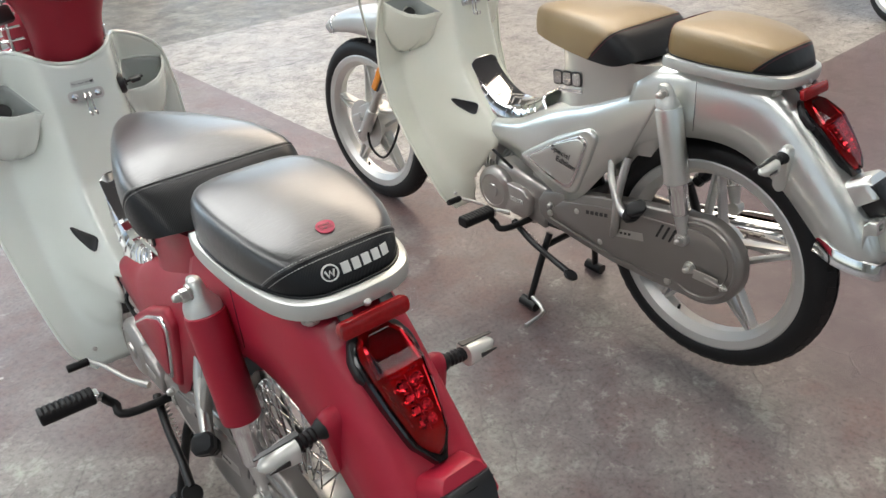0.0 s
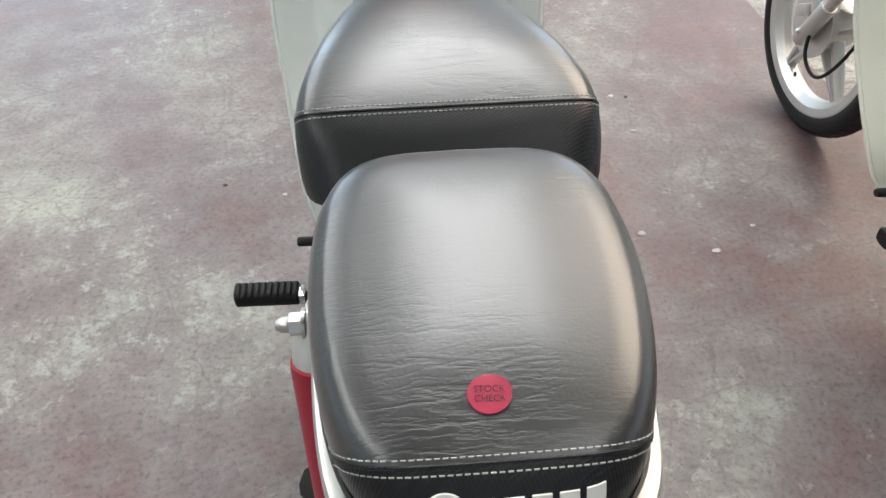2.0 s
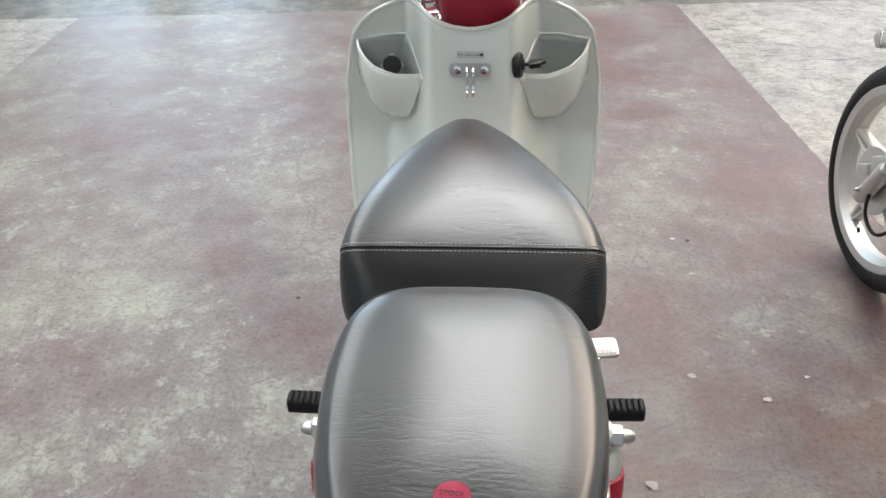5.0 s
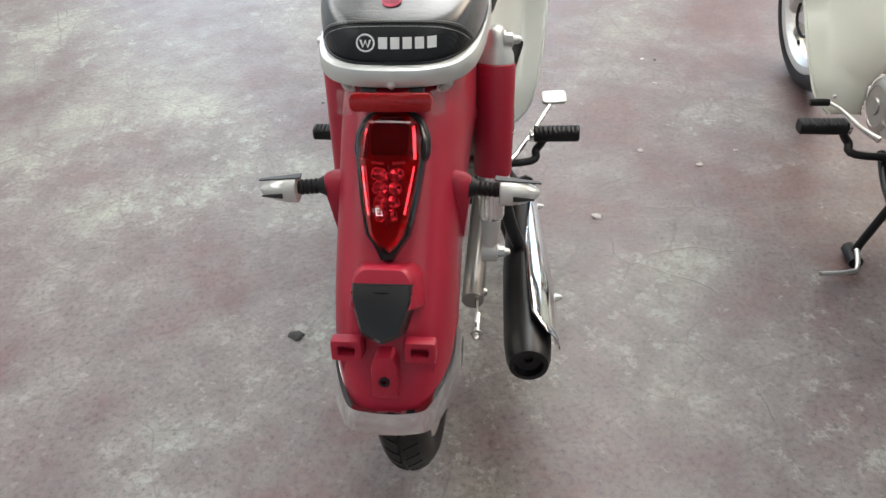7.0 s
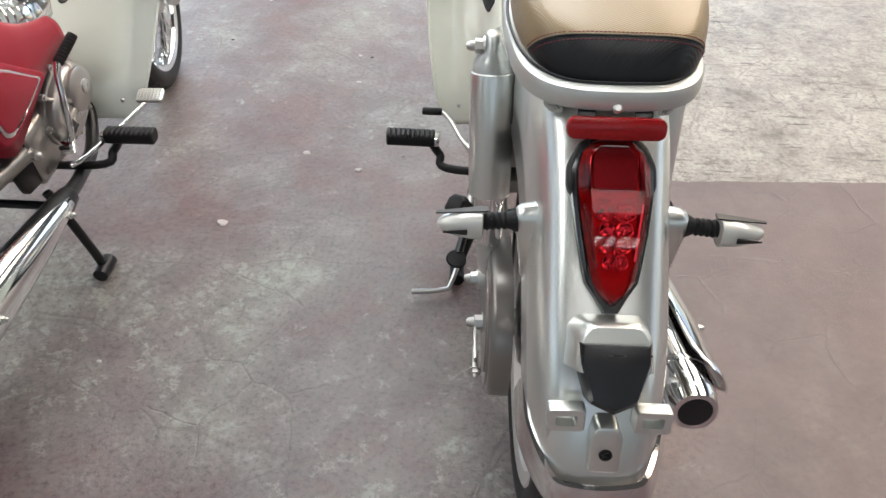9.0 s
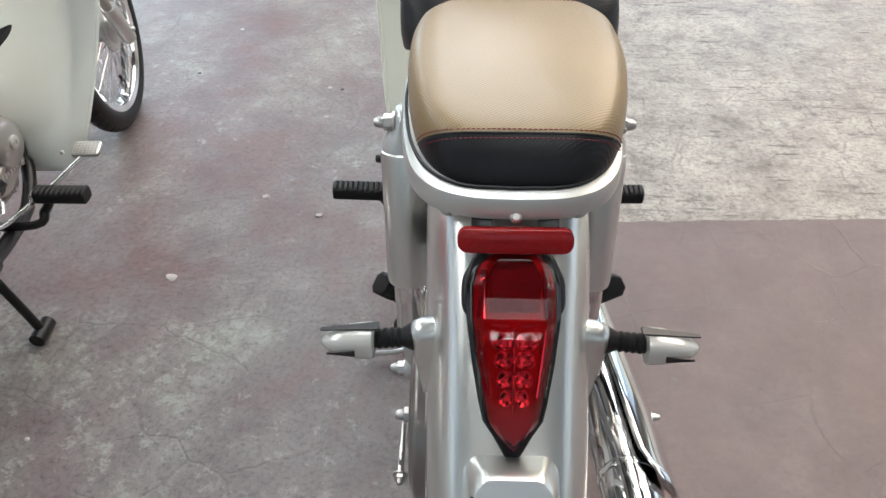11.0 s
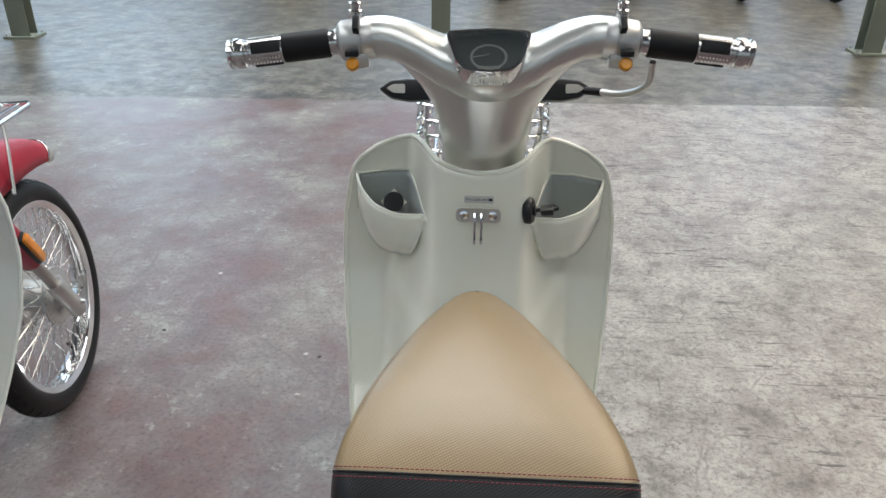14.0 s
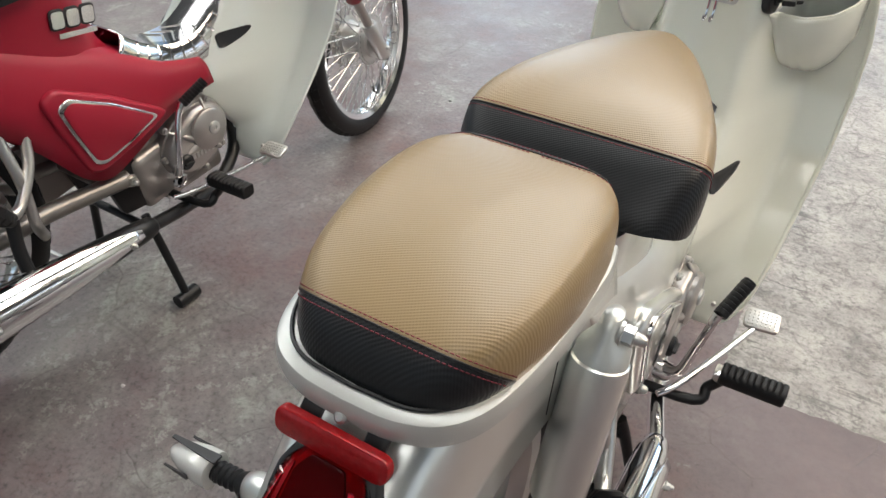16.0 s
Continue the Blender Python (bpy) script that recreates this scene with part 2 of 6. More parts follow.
def floor_material():
    """Worn purple-red floor paint on concrete; bare concrete beyond the painted bay."""
    m, t, p = nodes_of("worn_painted_concrete")
    tc = t.nodes.new("ShaderNodeTexCoord")
    sep = t.nodes.new("ShaderNodeSeparateXYZ")
    rot = t.nodes.new("ShaderNodeMapping")
    rot.inputs["Rotation"].default_value = (0, 0, radians(-3.6))
    t.links.new(tc.outputs["Object"], rot.inputs["Vector"])
    t.links.new(rot.outputs["Vector"], sep.inputs["Vector"])
    x, y = sep.outputs["X"], sep.outputs["Y"]
    wob = math_node(t, "MULTIPLY", math_node(t, "SUBTRACT", noise_tex(t, 30, 4), 0.5), 0.02)
    xw, yw = math_node(t, "ADD", x, wob), math_node(t, "ADD", y, wob)
    paint = math_node(t, "MULTIPLY", math_node(t, "LESS_THAN", yw, 3.29), math_node(t, "GREATER_THAN", xw, -2.0))
    bay = math_node(t, "MULTIPLY", math_node(t, "GREATER_THAN", xw, 1.27), math_node(t, "GREATER_THAN", yw, 0.25))
    paint = math_node(t, "MULTIPLY", paint, math_node(t, "SUBTRACT", 1.0, bay))
    # paint: dusty red, mauve and worn beige fields, flaked through to pale grey-green
    big = noise_tex(t, 0.8, 4, 0.6)
    field = noise_tex(t, 2.6, 7, 0.66)
    mid = noise_tex(t, 7.0, 10, 0.74)
    flake = noise_tex(t, 19, 9, 0.78)
    fine = noise_tex(t, 85, 5, 0.7)
    # paler towards -x: more wear, plus the left side's brighter light put into colour
    side = ramp(t, math_node(t, "ADD", math_node(t, "MULTIPLY", x, -0.22), 0.5), [(0.25, 0.0), (0.8, 1.0)])
    wear_light = math_node(t, "ADD", math_node(t, "MULTIPLY", field, 0.75), math_node(t, "ADD", math_node(t, "MULTIPLY", big, 0.25), math_node(t, "MULTIPLY", side, 0.05)))
    tone = ramp(t, wear_light, [(0.43, (0.160, 0.100, 0.094)), (0.51, (0.185, 0.152, 0.151)), (0.58, (0.228, 0.207, 0.199)), (0.66, (0.285, 0.281, 0.254))])
    hue = mixc(t, ramp(t, mid, [(0.36, 0.0), (0.64, 1.0)]), (0.78, 0.75, 0.77), (1.18, 1.20, 1.16))
    tone = mixc(t, 0.75, tone, hue, "MULTIPLY")
    wear = math_node(t, "ADD", math_node(t, "MULTIPLY", flake, 0.60), math_node(t, "ADD", math_node(t, "MULTIPLY", mid, 0.22), math_node(t, "MULTIPLY", wear_light, 0.36)))
    wearf = ramp(t, wear, [(0.640, 0.0), (0.655, 0.7), (0.72, 1.0)])
    patch = ramp(t, noise_tex(t, 1.5, 5, 0.62), [(0.46, 0.25), (0.58, 0.85)])
    col_p = mixc(t, math_node(t, "MULTIPLY", wearf, patch), tone, (0.375, 0.38, 0.335))
    low = ramp(t, wear, [(0.51, 1.0), (0.58, 0.0)])
    col_p = mixc(t, math_node(t, "MULTIPLY", low, 0.32), col_p, (0.145, 0.092, 0.09))
    grit = mixc(t, ramp(t, fine, [(0.32, 0.0), (0.48, 0.7), (0.70, 1.0)]), (0.40, 0.39, 0.39), (1.20, 1.20, 1.18))
    col_p = mixc(t, 0.8, col_p, grit, "MULTIPLY")
    # the strip beside the bare bay is a darker, smoother mauve
    bay_strip = math_node(t, "MULTIPLY", ramp(t, math_node(t, "MULTIPLY", math_node(t, "ADD", xw, math_node(t, "MULTIPLY", field, 0.8)), 0.4), [(0.60, 0.0), (0.72, 1.0)]), 0.85)
    col_p = mixc(t, bay_strip, col_p, mixc(t, 0.8, (0.118, 0.080, 0.082), hue, "MULTIPLY"))
    # hairline cracks in the slab
    warp = t.nodes.new("ShaderNodeMix")
    warp.data_type = "VECTOR"
    warp.inputs[0].default_value = 0.13
    wn3 = t.nodes.new("ShaderNodeTexNoise")
    wn3.inputs["Scale"].default_value, wn3.inputs["Detail"].default_value = 3.0, 6.0
    t.links.new(tc.outputs["Object"], wn3.inputs["Vector"])
    t.links.new(tc.outputs["Object"], warp.inputs[4])
    t.links.new(wn3.outputs["Color"], warp.inputs[5])
    crack = None
    for sc, wid in ((1.7, 0.010), (6.5, 0.022)):
        vo = t.nodes.new("ShaderNodeTexVoronoi")
        vo.feature = "DISTANCE_TO_EDGE"
        vo.inputs["Scale"].default_value = sc
        t.links.new(warp.outputs[1], vo.inputs["Vector"])
        ln = ramp(t, vo.outputs["Distance"], [(0.0, 1.0), (wid, 0.0)])
        ln = math_node(t, "MULTIPLY", ln, ramp(t, field, [(0.46, 0.0), (0.56, 1.0)]))
        crack = ln if crack is None else math_node(t, "MAXIMUM", crack, ln)
    col_p = mixc(t, math_node(t, "MULTIPLY", crack, 0.35), col_p, (0.10, 0.075, 0.07))
    # bare concrete: blotches, stains, dark scuffs and scratches
    streak = noise_tex(t, 7.0, 10, 0.78, stretch=(1.2, 1.5, 1.0))
    scratch = ramp(t, streak, [(0.34, 0.0), (0.42, 0.75), (0.50, 1.0)])
    con = ramp(t, math_node(t, "ADD", math_node(t, "MULTIPLY", mid, 0.65), math_node(t, "MULTIPLY", field, 0.35)), [(0.38, (0.17, 0.152, 0.138)), (0.47, (0.315, 0.293, 0.270)), (0.58, (0.43, 0.408, 0.376))])
    col_c = mixc(t, 1.0, con, mixc(t, scratch, (0.50, 0.49, 0.48), (1.0, 1.0, 1.0)), "MULTIPLY")
    col_c = mixc(t, 0.9, col_c, grit, "MULTIPLY")
    for sc, st3, amt in ((2.4, (1.0, 1.0, 1.0), 0.8), (5.5, (0.9, 1.3, 1.0), 0.55), (11.0, (1.5, 0.8, 1.0), 0.4)):
        ct = noise_tex(t, sc, 9, 0.68, stretch=st3)
        hair = math_node(t, "MULTIPLY", ramp(t, ct, [(0.482, 0.0), (0.50, 1.0), (0.518, 0.0)]), ramp(t, flake, [(0.44, 0.0), (0.56, 1.0)]))
        col_c = mixc(t, math_node(t, "MULTIPLY", hair, amt), col_c, (0.09, 0.08, 0.072))
        col_p = mixc(t, math_node(t, "MULTIPLY", hair, amt * 0.3), col_p, (0.12, 0.09, 0.09))
    for ang, sc in ((34, 5.0), (-42, 6.5), (78, 8.0)):
        turn = t.nodes.new("ShaderNodeMapping")
        turn.inputs["Rotation"].default_value, turn.inputs["Scale"].default_value = (0, 0, radians(ang)), (0.8, 7.0, 1.0)
        scuff = t.nodes.new("ShaderNodeTexNoise")
        scuff.inputs["Scale"].default_value, scuff.inputs["Detail"].default_value, scuff.inputs["Roughness"].default_value = sc, 6.0, 0.6
        t.links.new(tc.outputs["Object"], turn.inputs["Vector"])
        t.links.new(turn.outputs["Vector"], scuff.inputs["Vector"])
        mark = math_node(t, "MULTIPLY", ramp(t, scuff.outputs["Fac"], [(0.362, 1.0), (0.378, 0.0)]), ramp(t, noise_tex(t, 1.9, 4, 0.6), [(0.46, 0.15), (0.58, 1.0)]))
        col_c = mixc(t, math_node(t, "MULTIPLY", mark, 0.88), col_c, (0.06, 0.054, 0.05))
    pit = ramp(t, flake, [(0.38, 1.0), (0.44, 0.0)])
    col_c = mixc(t, math_node(t, "MULTIPLY", pit, 0.7), col_c, (0.12, 0.11, 0.10))
    col_c = mixc(t, math_node(t, "MULTIPLY", crack, 0.45), col_c, (0.09, 0.08, 0.072))
    # the aisle beyond the bays is dirtier
    aisle = ramp(t, math_node(t, "SUBTRACT", yw, 2.79), [(0.49, 0.0), (0.51, 1.0)])
    dirt = ramp(t, math_node(t, "ADD", math_node(t, "MULTIPLY", mid, 0.55), math_node(t, "MULTIPLY", flake, 0.45)), [(0.42, (0.22, 0.215, 0.19)), (0.50, (0.42, 0.41, 0.36)), (0.60, (0.70, 0.69, 0.62))])
    col_c = mixc(t, aisle, col_c, mixc(t, 1.0, col_c, dirt, "MULTIPLY"))
    t.links.new(mixc(t, 1.0, mixc(t, paint, col_c, col_p), (0.93, 0.93, 0.93), "MULTIPLY"), p.inputs["Base Color"])
    r = math_node(t, "ADD", math_node(t, "MULTIPLY", field, 0.38), math_node(t, "ADD", math_node(t, "MULTIPLY", flake, 0.25), math_node(t, "MULTIPLY", fine, 0.16)))
    t.links.new(math_node(t, "MAXIMUM", math_node(t, "ADD", r, -0.02), 0.30), p.inputs["Roughness"])
    p.inputs["Specular IOR Level"].default_value = 0.55
    hgt = math_node(t, "ADD", math_node(t, "MULTIPLY", fine, 0.18), math_node(t, "ADD", math_node(t, "MULTIPLY", flake, 0.7), math_node(t, "ADD", math_node(t, "MULTIPLY", mid, 0.6), math_node(t, "MULTIPLY", crack, -0.25))))
    bump(t, p, hgt, 0.42, 0.006)
    return m


M["floor"] = floor_material()


# ---- mesh tools ----
def spline(keys, n):
    """n + 1 points along a smooth curve through the keys (tuples of any length), evenly by key."""
    k = [np.array(v, float) for v in keys]
    k = [2 * k[0] - k[1], *k, 2 * k[-1] - k[-2]]
    out = []
    for i in range(n + 1):
        f = i / n * (len(k) - 3)
        j = min(int(f), len(k) - 4)
        u = f - j
        a, b, c, d = k[j:j + 4]
        out.append(0.5 * (2 * b + (c - a) * u + (2 * a - 5 * b + 4 * c - d) * u * u + (3 * b - a - 3 * c + d) * u ** 3))
    return out


def grid(bm, rings, closed=False, caps=False, mat=0):
    """Skin over rings of equally many points."""
    vs = [[bm.verts.new(p) for p in r] for r in rings]
    n = len(rings[0])
    for a, b in zip(vs, vs[1:]):
        for i in range(n if closed else n - 1):
            j = (i + 1) % n
            bm.faces.new((a[i], a[j], b[j], b[i])).material_index = mat
    if caps:
        bm.faces.new(vs[0][::-1]).material_index = mat
        bm.faces.new(vs[-1]).material_index = mat
    return vs


def tube(bm, pts, r, n=12, smooth=0, caps=True, mat=0):
    """A round bar along points; r may be a list."""
    if smooth:
        keys = [(*p, (r[i] if isinstance(r, (list, tuple)) else r)) for i, p in enumerate(pts)]
        dense = spline(keys, smooth * (len(pts) - 1))
        pts, r = [Vector(d[:3]) for d in dense], [max(1e-4, float(d[3])) for d in dense]
    pts = [Vector(p) for p in pts]
    if not isinstance(r, (list, tuple)):
        r = [r] * len(pts)
    rings, side = [], None
    for i, p in enumerate(pts):
        d = (pts[min(i + 1, len(pts) - 1)] - pts[max(i - 1, 0)]).normalized()
        if side is None:
            side = d.orthogonal().normalized()
        side = (side - d * side.dot(d)).normalized()
        up = d.cross(side)
        rings.append([p + (side * math.cos(a) + up * math.sin(a)) * r[i] for a in (2 * math.pi * k / n for k in range(n))])
    grid(bm, rings, True, caps, mat)


def lathe(bm, profile, m, n=32, caps=True, mat=0):
    """Turns (radius, height) pairs round the z axis of m."""
    rings = [[m @ Vector((max(r, 1e-5) * math.cos(a), max(r, 1e-5) * math.sin(a), h)) for a in (2 * math.pi * k / n for k in range(n))] for r, h in profile]
    grid(bm, rings, True, caps, mat)


def box(bm, m, sx, sy, sz, bevel=0.0, mat=0, segments=2):
    made = bmesh.ops.create_cube(bm, size=1.0, matrix=m @ Matrix.Diagonal((sx, sy, sz, 1)))
    vs = made["verts"]
    faces = {f for v in vs for f in v.link_faces}
    for f in faces:
        f.material_index = mat
    if bevel:
        bmesh.ops.bevel(bm, geom=list({e for v in vs for e in v.link_edges}), offset=bevel, segments=segments, affect="EDGES", profile=0.6)


def prism(bm, outline, m, h, inset=0.0, steps=1, mat=0):
    """A plate from an outline in m's xy plane, h thick along z, with its upper rim drawn in and rounded by inset."""
    c = sum((Vector(p) for p in outline), Vector((0, 0))) / len(outline)
    rings = [[m @ Vector((*p, 0)) for p in outline]]
    for k in range(steps + 1):
        a = math.pi / 2 * k / max(1, steps)
        f = inset * (1 - math.cos(a))
        zz = h - inset + inset * math.sin(a) if inset < h else h * math.sin(a)
        ring = []
        for p in outline:
            v = Vector(p) - c
            ring.append(m @ Vector((*(c + v * max(0.05, 1 - f / max(v.length, 1e-4))), zz)))
        rings.append(ring)
    grid(bm, rings, True, True, mat)


def round_poly(pts, r, k=5):
    """A polygon with its corners rounded."""
    out = []
    n = len(pts)
    for i in range(n):
        a, b, c = Vector(pts[i - 1]), Vector(pts[i]), Vector(pts[(i + 1) % n])
        d = min(r, (a - b).length * 0.45, (c - b).length * 0.45)
        p, q = b + (a - b).normalized() * d, b + (c - b).normalized() * d
        for j in range(k + 1):
            u = j / k
            out.append(tuple(p * (1 - u) ** 2 + b * 2 * u * (1 - u) + q * u * u))
    return out


def finish(name, bm, material, parent=None, smooth=40.0):
    me = bpy.data.meshes.new(name)
    bmesh.ops.recalc_face_normals(bm, faces=bm.faces)
    bm.to_mesh(me)
    bm.free()
    for mt in (material if isinstance(material, (list, tuple)) else [material]):
        me.materials.append(mt)
    me.shade_smooth()
    me.set_sharp_from_angle(angle=radians(smooth))
    ob = new(name, me)
    if parent:
        ob.parent = parent
    return ob


def part(name, bm, material, parent, label="", smooth=40.0, thick=0.0):
    ob = finish(name, bm, material, parent, smooth)
    if label:
        ob["label"] = label
    if thick:
        s = ob.modifiers.new("thickness", "SOLIDIFY")
        s.thickness, s.offset = thick, 0.0
    return ob


def pieces(name, bm, material, parent, label="", smooth=40.0, thick=0.0):
    """Each loose piece of a mesh as a part of its own; gives the first."""
    bm.verts.index_update()
    group = {}
    islands = 0
    for v in bm.verts:
        if v in group:
            continue
        stack = [v]
        group[v] = islands
        while stack:
            for e in stack.pop().link_edges:
                for w in e.verts:
                    if w not in group:
                        group[w] = islands
                        stack.append(w)
        islands += 1
    first = None
    for k in range(islands):
        one, same = bmesh.new(), {}
        for v, g in group.items():
            if g == k:
                same[v] = one.verts.new(v.co)
        for f in bm.faces:
            if group[f.verts[0]] == k:
                one.faces.new([same[v] for v in f.verts]).material_index = f.material_index
        ob = part(name, one, material, parent, label, smooth, thick)
        first = first or ob
    bm.free()
    return first


def thing(name, place, label, category, group="", turn=0.0):
    ob = new(name)
    ob.empty_display_size = 0.05
    ob.matrix_world = pose(*place, 0, 0, turn)
    return tagged(ob, label, category, group)


def text_mesh(words, size, depth=0.0005):
    cu = bpy.data.curves.new("lettering", "FONT")
    cu.body, cu.size, cu.extrude, cu.align_x, cu.resolution_u = words, size, depth, "CENTER", 3
    ob = bpy.data.objects.new("lettering", cu)
    scene.collection.objects.link(ob)
    me = bpy.data.meshes.new_from_object(ob.evaluated_get(bpy.context.evaluated_depsgraph_get()))
    bpy.data.objects.remove(ob)
    bpy.data.curves.remove(cu)
    return me


AX = pose(0, 0, 0, 0, 90, 0)


def along(a, b):
    """A pose at a whose z axis points to b."""
    a, b = Vector(a), Vector(b)
    return Matrix.Translation(a) @ (b - a).to_track_quat("Z", "Y").to_matrix().to_4x4()


def tilt_x(a):
    return pose(0, 0, 0, a, 0, 0)


# ---- motorcycle ----
REAR, FRONT, TYRE_R = Vector((-0.009, -0.548, 0.323)), Vector((-0.006, 0.775, 0.285)), 0.285


def lerp_table(v, xs, ys):
    return float(np.interp(v, xs, ys))


def shell(bm, top, low, width, ns, nu, e=0.5, mat=0, taper=None):
    """An inverted trough between an upper and a lower rail in the yz plane, its flanks leaning in by taper."""
    rings = []
    lean = spline([(w,) for w in taper or [0.0] * len(width)], ns)
    for t, b, (w,), (tp,) in zip(spline(top, ns), spline(low, ns), spline([(w,) for w in width], ns), lean):
        ring = []
        for k in range(nu + 1):
            a = math.pi * k / nu
            c, s = math.cos(a), math.sin(a)
            x = -w * math.copysign(abs(c) ** e, c)
            h = abs(s) ** e
            y, z = b + (t - b) * h
            ring.append(Vector((x * (1 - tp * h ** 1.5), y, z)))
        rings.append(ring)
    return grid(bm, rings, False, False, mat)


def cushion(bm, half, zb, zt, inset=(0.003, 0.0005, 0.0, 0.0006, 0.0024, 0.0066, 0.0145, 0.030), hs=(0.0, 0.18, 0.42, 0.62, 0.78, 0.90, 0.97, 1.0), crown=0.006, rake=0.0):
    """An upholstered pad from a half outline (x, y), front to back, between zb and zt(y)."""
    dense = spline(half, 36)
    right = [Vector((max(0.0, float(p[0])), float(p[1]))) for p in dense]
    out = right + [Vector((-p.x, p.y)) for p in right[-2:0:-1]]
    n = len(out)
    c = Vector((0, sum(p.y for p in out) / n))
    nrm = []
    for i in range(n):
        d = (out[(i + 1) % n] - out[i - 1]).normalized()
        v = Vector((d.y, -d.x))
        if v.dot(out[i] - c) < 0:
            v = -v
        nrm.append(v)
    back = min(p.y for p in out)
    bend = back + 0.125

    def lean(y, h):
        """The rear face slants forward as it rises."""
        return y if y > bend else bend + (y - bend) * (1 - rake * h / 0.125)
    rings = []
    for f, h in zip(inset, hs):
        rings.append([Vector((p.x - q.x * f, lean(p.y - q.y * f, h), zb + (zt(lean(p.y - q.y * f, 1.0)) - zb) * h)) for p, q in zip(out, nrm)])
    rim = [Vector((p.x - q.x * inset[-1], lean(p.y - q.y * inset[-1], 1.0))) for p, q in zip(out, nrm)]
    y_lo, y_hi = min(p.y for p in rim) + 0.085, max(p.y for p in rim) - 0.085
    axis = [Vector((0, min(max(p.y, y_lo), y_hi))) for p in rim]
    for s in (0.75, 0.5, 0.25, 0.0):
        rings.append([Vector((*(a + (p - a) * s), zt((a + (p - a) * s).y) + crown * (1 - s * s))) for p, a in zip(rim, axis)])
    grid(bm, rings, True, False)
    bmesh.ops.remove_doubles(bm, verts=bm.verts, dist=1e-5)
    bmesh.ops.contextual_create(bm, geom=[e for e in bm.edges if e.is_boundary])


def cut(bm, co, no):
    """Splits a mesh along a plane; returns the cut as a chain of points."""
    got = bmesh.ops.bisect_plane(bm, geom=bm.verts[:] + bm.edges[:] + bm.faces[:], plane_co=co, plane_no=no)
    edges = [g for g in got["geom_cut"] if isinstance(g, bmesh.types.BMEdge)]
    links = {}
    for ed in edges:
        a, b = ed.verts
        links.setdefault(a, []).append(b)
        links.setdefault(b, []).append(a)
    if not links:
        return []
    start = next((v for v in links if len(links[v]) == 1), None) or next(iter(links))
    chain, seen = [start], {start}
    while True:
        step = next((v for v in links[chain[-1]] if v not in seen), None)
        if step is None:
            break
        chain.append(step)
        seen.add(step)
    return [v.co.copy() for v in chain]


def stitches(bm, chain, step=0.0042, size=0.0028, r=0.0005, lift=0.0004):
    """Short threads along a chain of points."""
    run = 0.0
    c = sum(chain, Vector()) / len(chain)
    for a, b in zip(chain, chain[1:]):
        L = (b - a).length
        while run < L:
            p = a + (b - a) * (run / L) if L > 0 else a
            d = (b - a).normalized()
            out = (p - c).normalized() * lift
            tube(bm, [p - d * size / 2 + out, p + d * size / 2 + out], r, 5)
            run += step
        run -= L


def make_seat(name, root, half, zb, zt, seams, upper, lower, thread, label, piping, rake, set_off=0.0, skew=0.0, longer=1.0):
    """A seat pad whose cover changes along inclined seams."""
    bm = bmesh.new()
    cushion(bm, half, zb, zt, rake=rake)
    if not piping:
        # the lower edge sweeps up at the rear corners
        for v in bm.verts:
            w = min(1.0, max(0.0, (-0.29 - v.co.y) / 0.06))
            v.co.z += 0.016 * w * w * max(0.0, 1 - (v.co.z - zb) / 0.06)
    chains = []
    for co, no in seams:
        chains.append(cut(bm, co, no))
    for f in bm.faces:
        p = f.calc_center_median()
        if any((p - Vector(co)).dot(Vector(no)) > 0 for co, no in seams):
            f.material_index = 1
    lines = []
    for co, no in seams:
        for off in ((-0.0035, 0.0045) if piping else (-0.004, 0.004)):
            b2 = bm.copy()
            lines.append(cut(b2, Vector(co) + Vector(no).normalized() * off, no))
            b2.free()
    seat = part(name, bm, [upper, lower], root, label, 50)
    bm = bmesh.new()
    for ch in chains:
        if len(ch) > 2:
            tube(bm, ch, 0.0012, 6)
    pieces("piping", bm, M["seat_black"], seat)
    bm = bmesh.new()
    for ch in lines:
        if len(ch) > 2:
            stitches(bm, [p for p in ch if p.z > zb + 0.004])
    tagged(part("stitching", bm, thread, seat), kind="stuff")
    # the nose stands slightly off the middle line
    lean = Matrix.Identity(4)
    lean[0][1], lean[1][1] = -math.tan(radians(skew)), longer
    lean = Matrix.Translation((set_off, -0.26, 0)) @ lean @ Matrix.Translation((0, 0.26, 0))
    for ob in [seat] + list(seat.children):
        ob.data.transform(lean)
    return seat


FRONT_HALF = [(0, 0.020), (0.022, 0.011), (0.038, -0.012), (0.059, -0.052), (0.090, -0.128), (0.117, -0.208), (0.1305, -0.270), (0.130, -0.320), (0.108, -0.353), (0.06, -0.363), (0, -0.365)]
REAR_HALF = [(0, -0.392), (0.050, -0.395), (0.080, -0.411), (0.098, -0.446), (0.1035, -0.50), (0.101, -0.55), (0.093, -0.60), (0.077, -0.640), (0.048, -0.664), (0, -0.669)]


def front_top(y):
    return 0.820 - 0.35 * (y + 0.22) ** 2 - 1.7 * min(0.0, y + 0.205) ** 2


def rear_top(y):
    return 0.8385 - 0.5 * (y + 0.46) ** 2 - 0.5 * min(0.0, y + 0.565) ** 2


def shield_edge(z):
    return lerp_table(z, [0.215, 0.257, 0.29, 0.36, 0.42, 0.50, 0.60, 0.70, 0.77, 0.85], [0.185, 0.205, 0.222, 0.275, 0.322, 0.372, 0.408, 0.415, 0.41, 0.40])


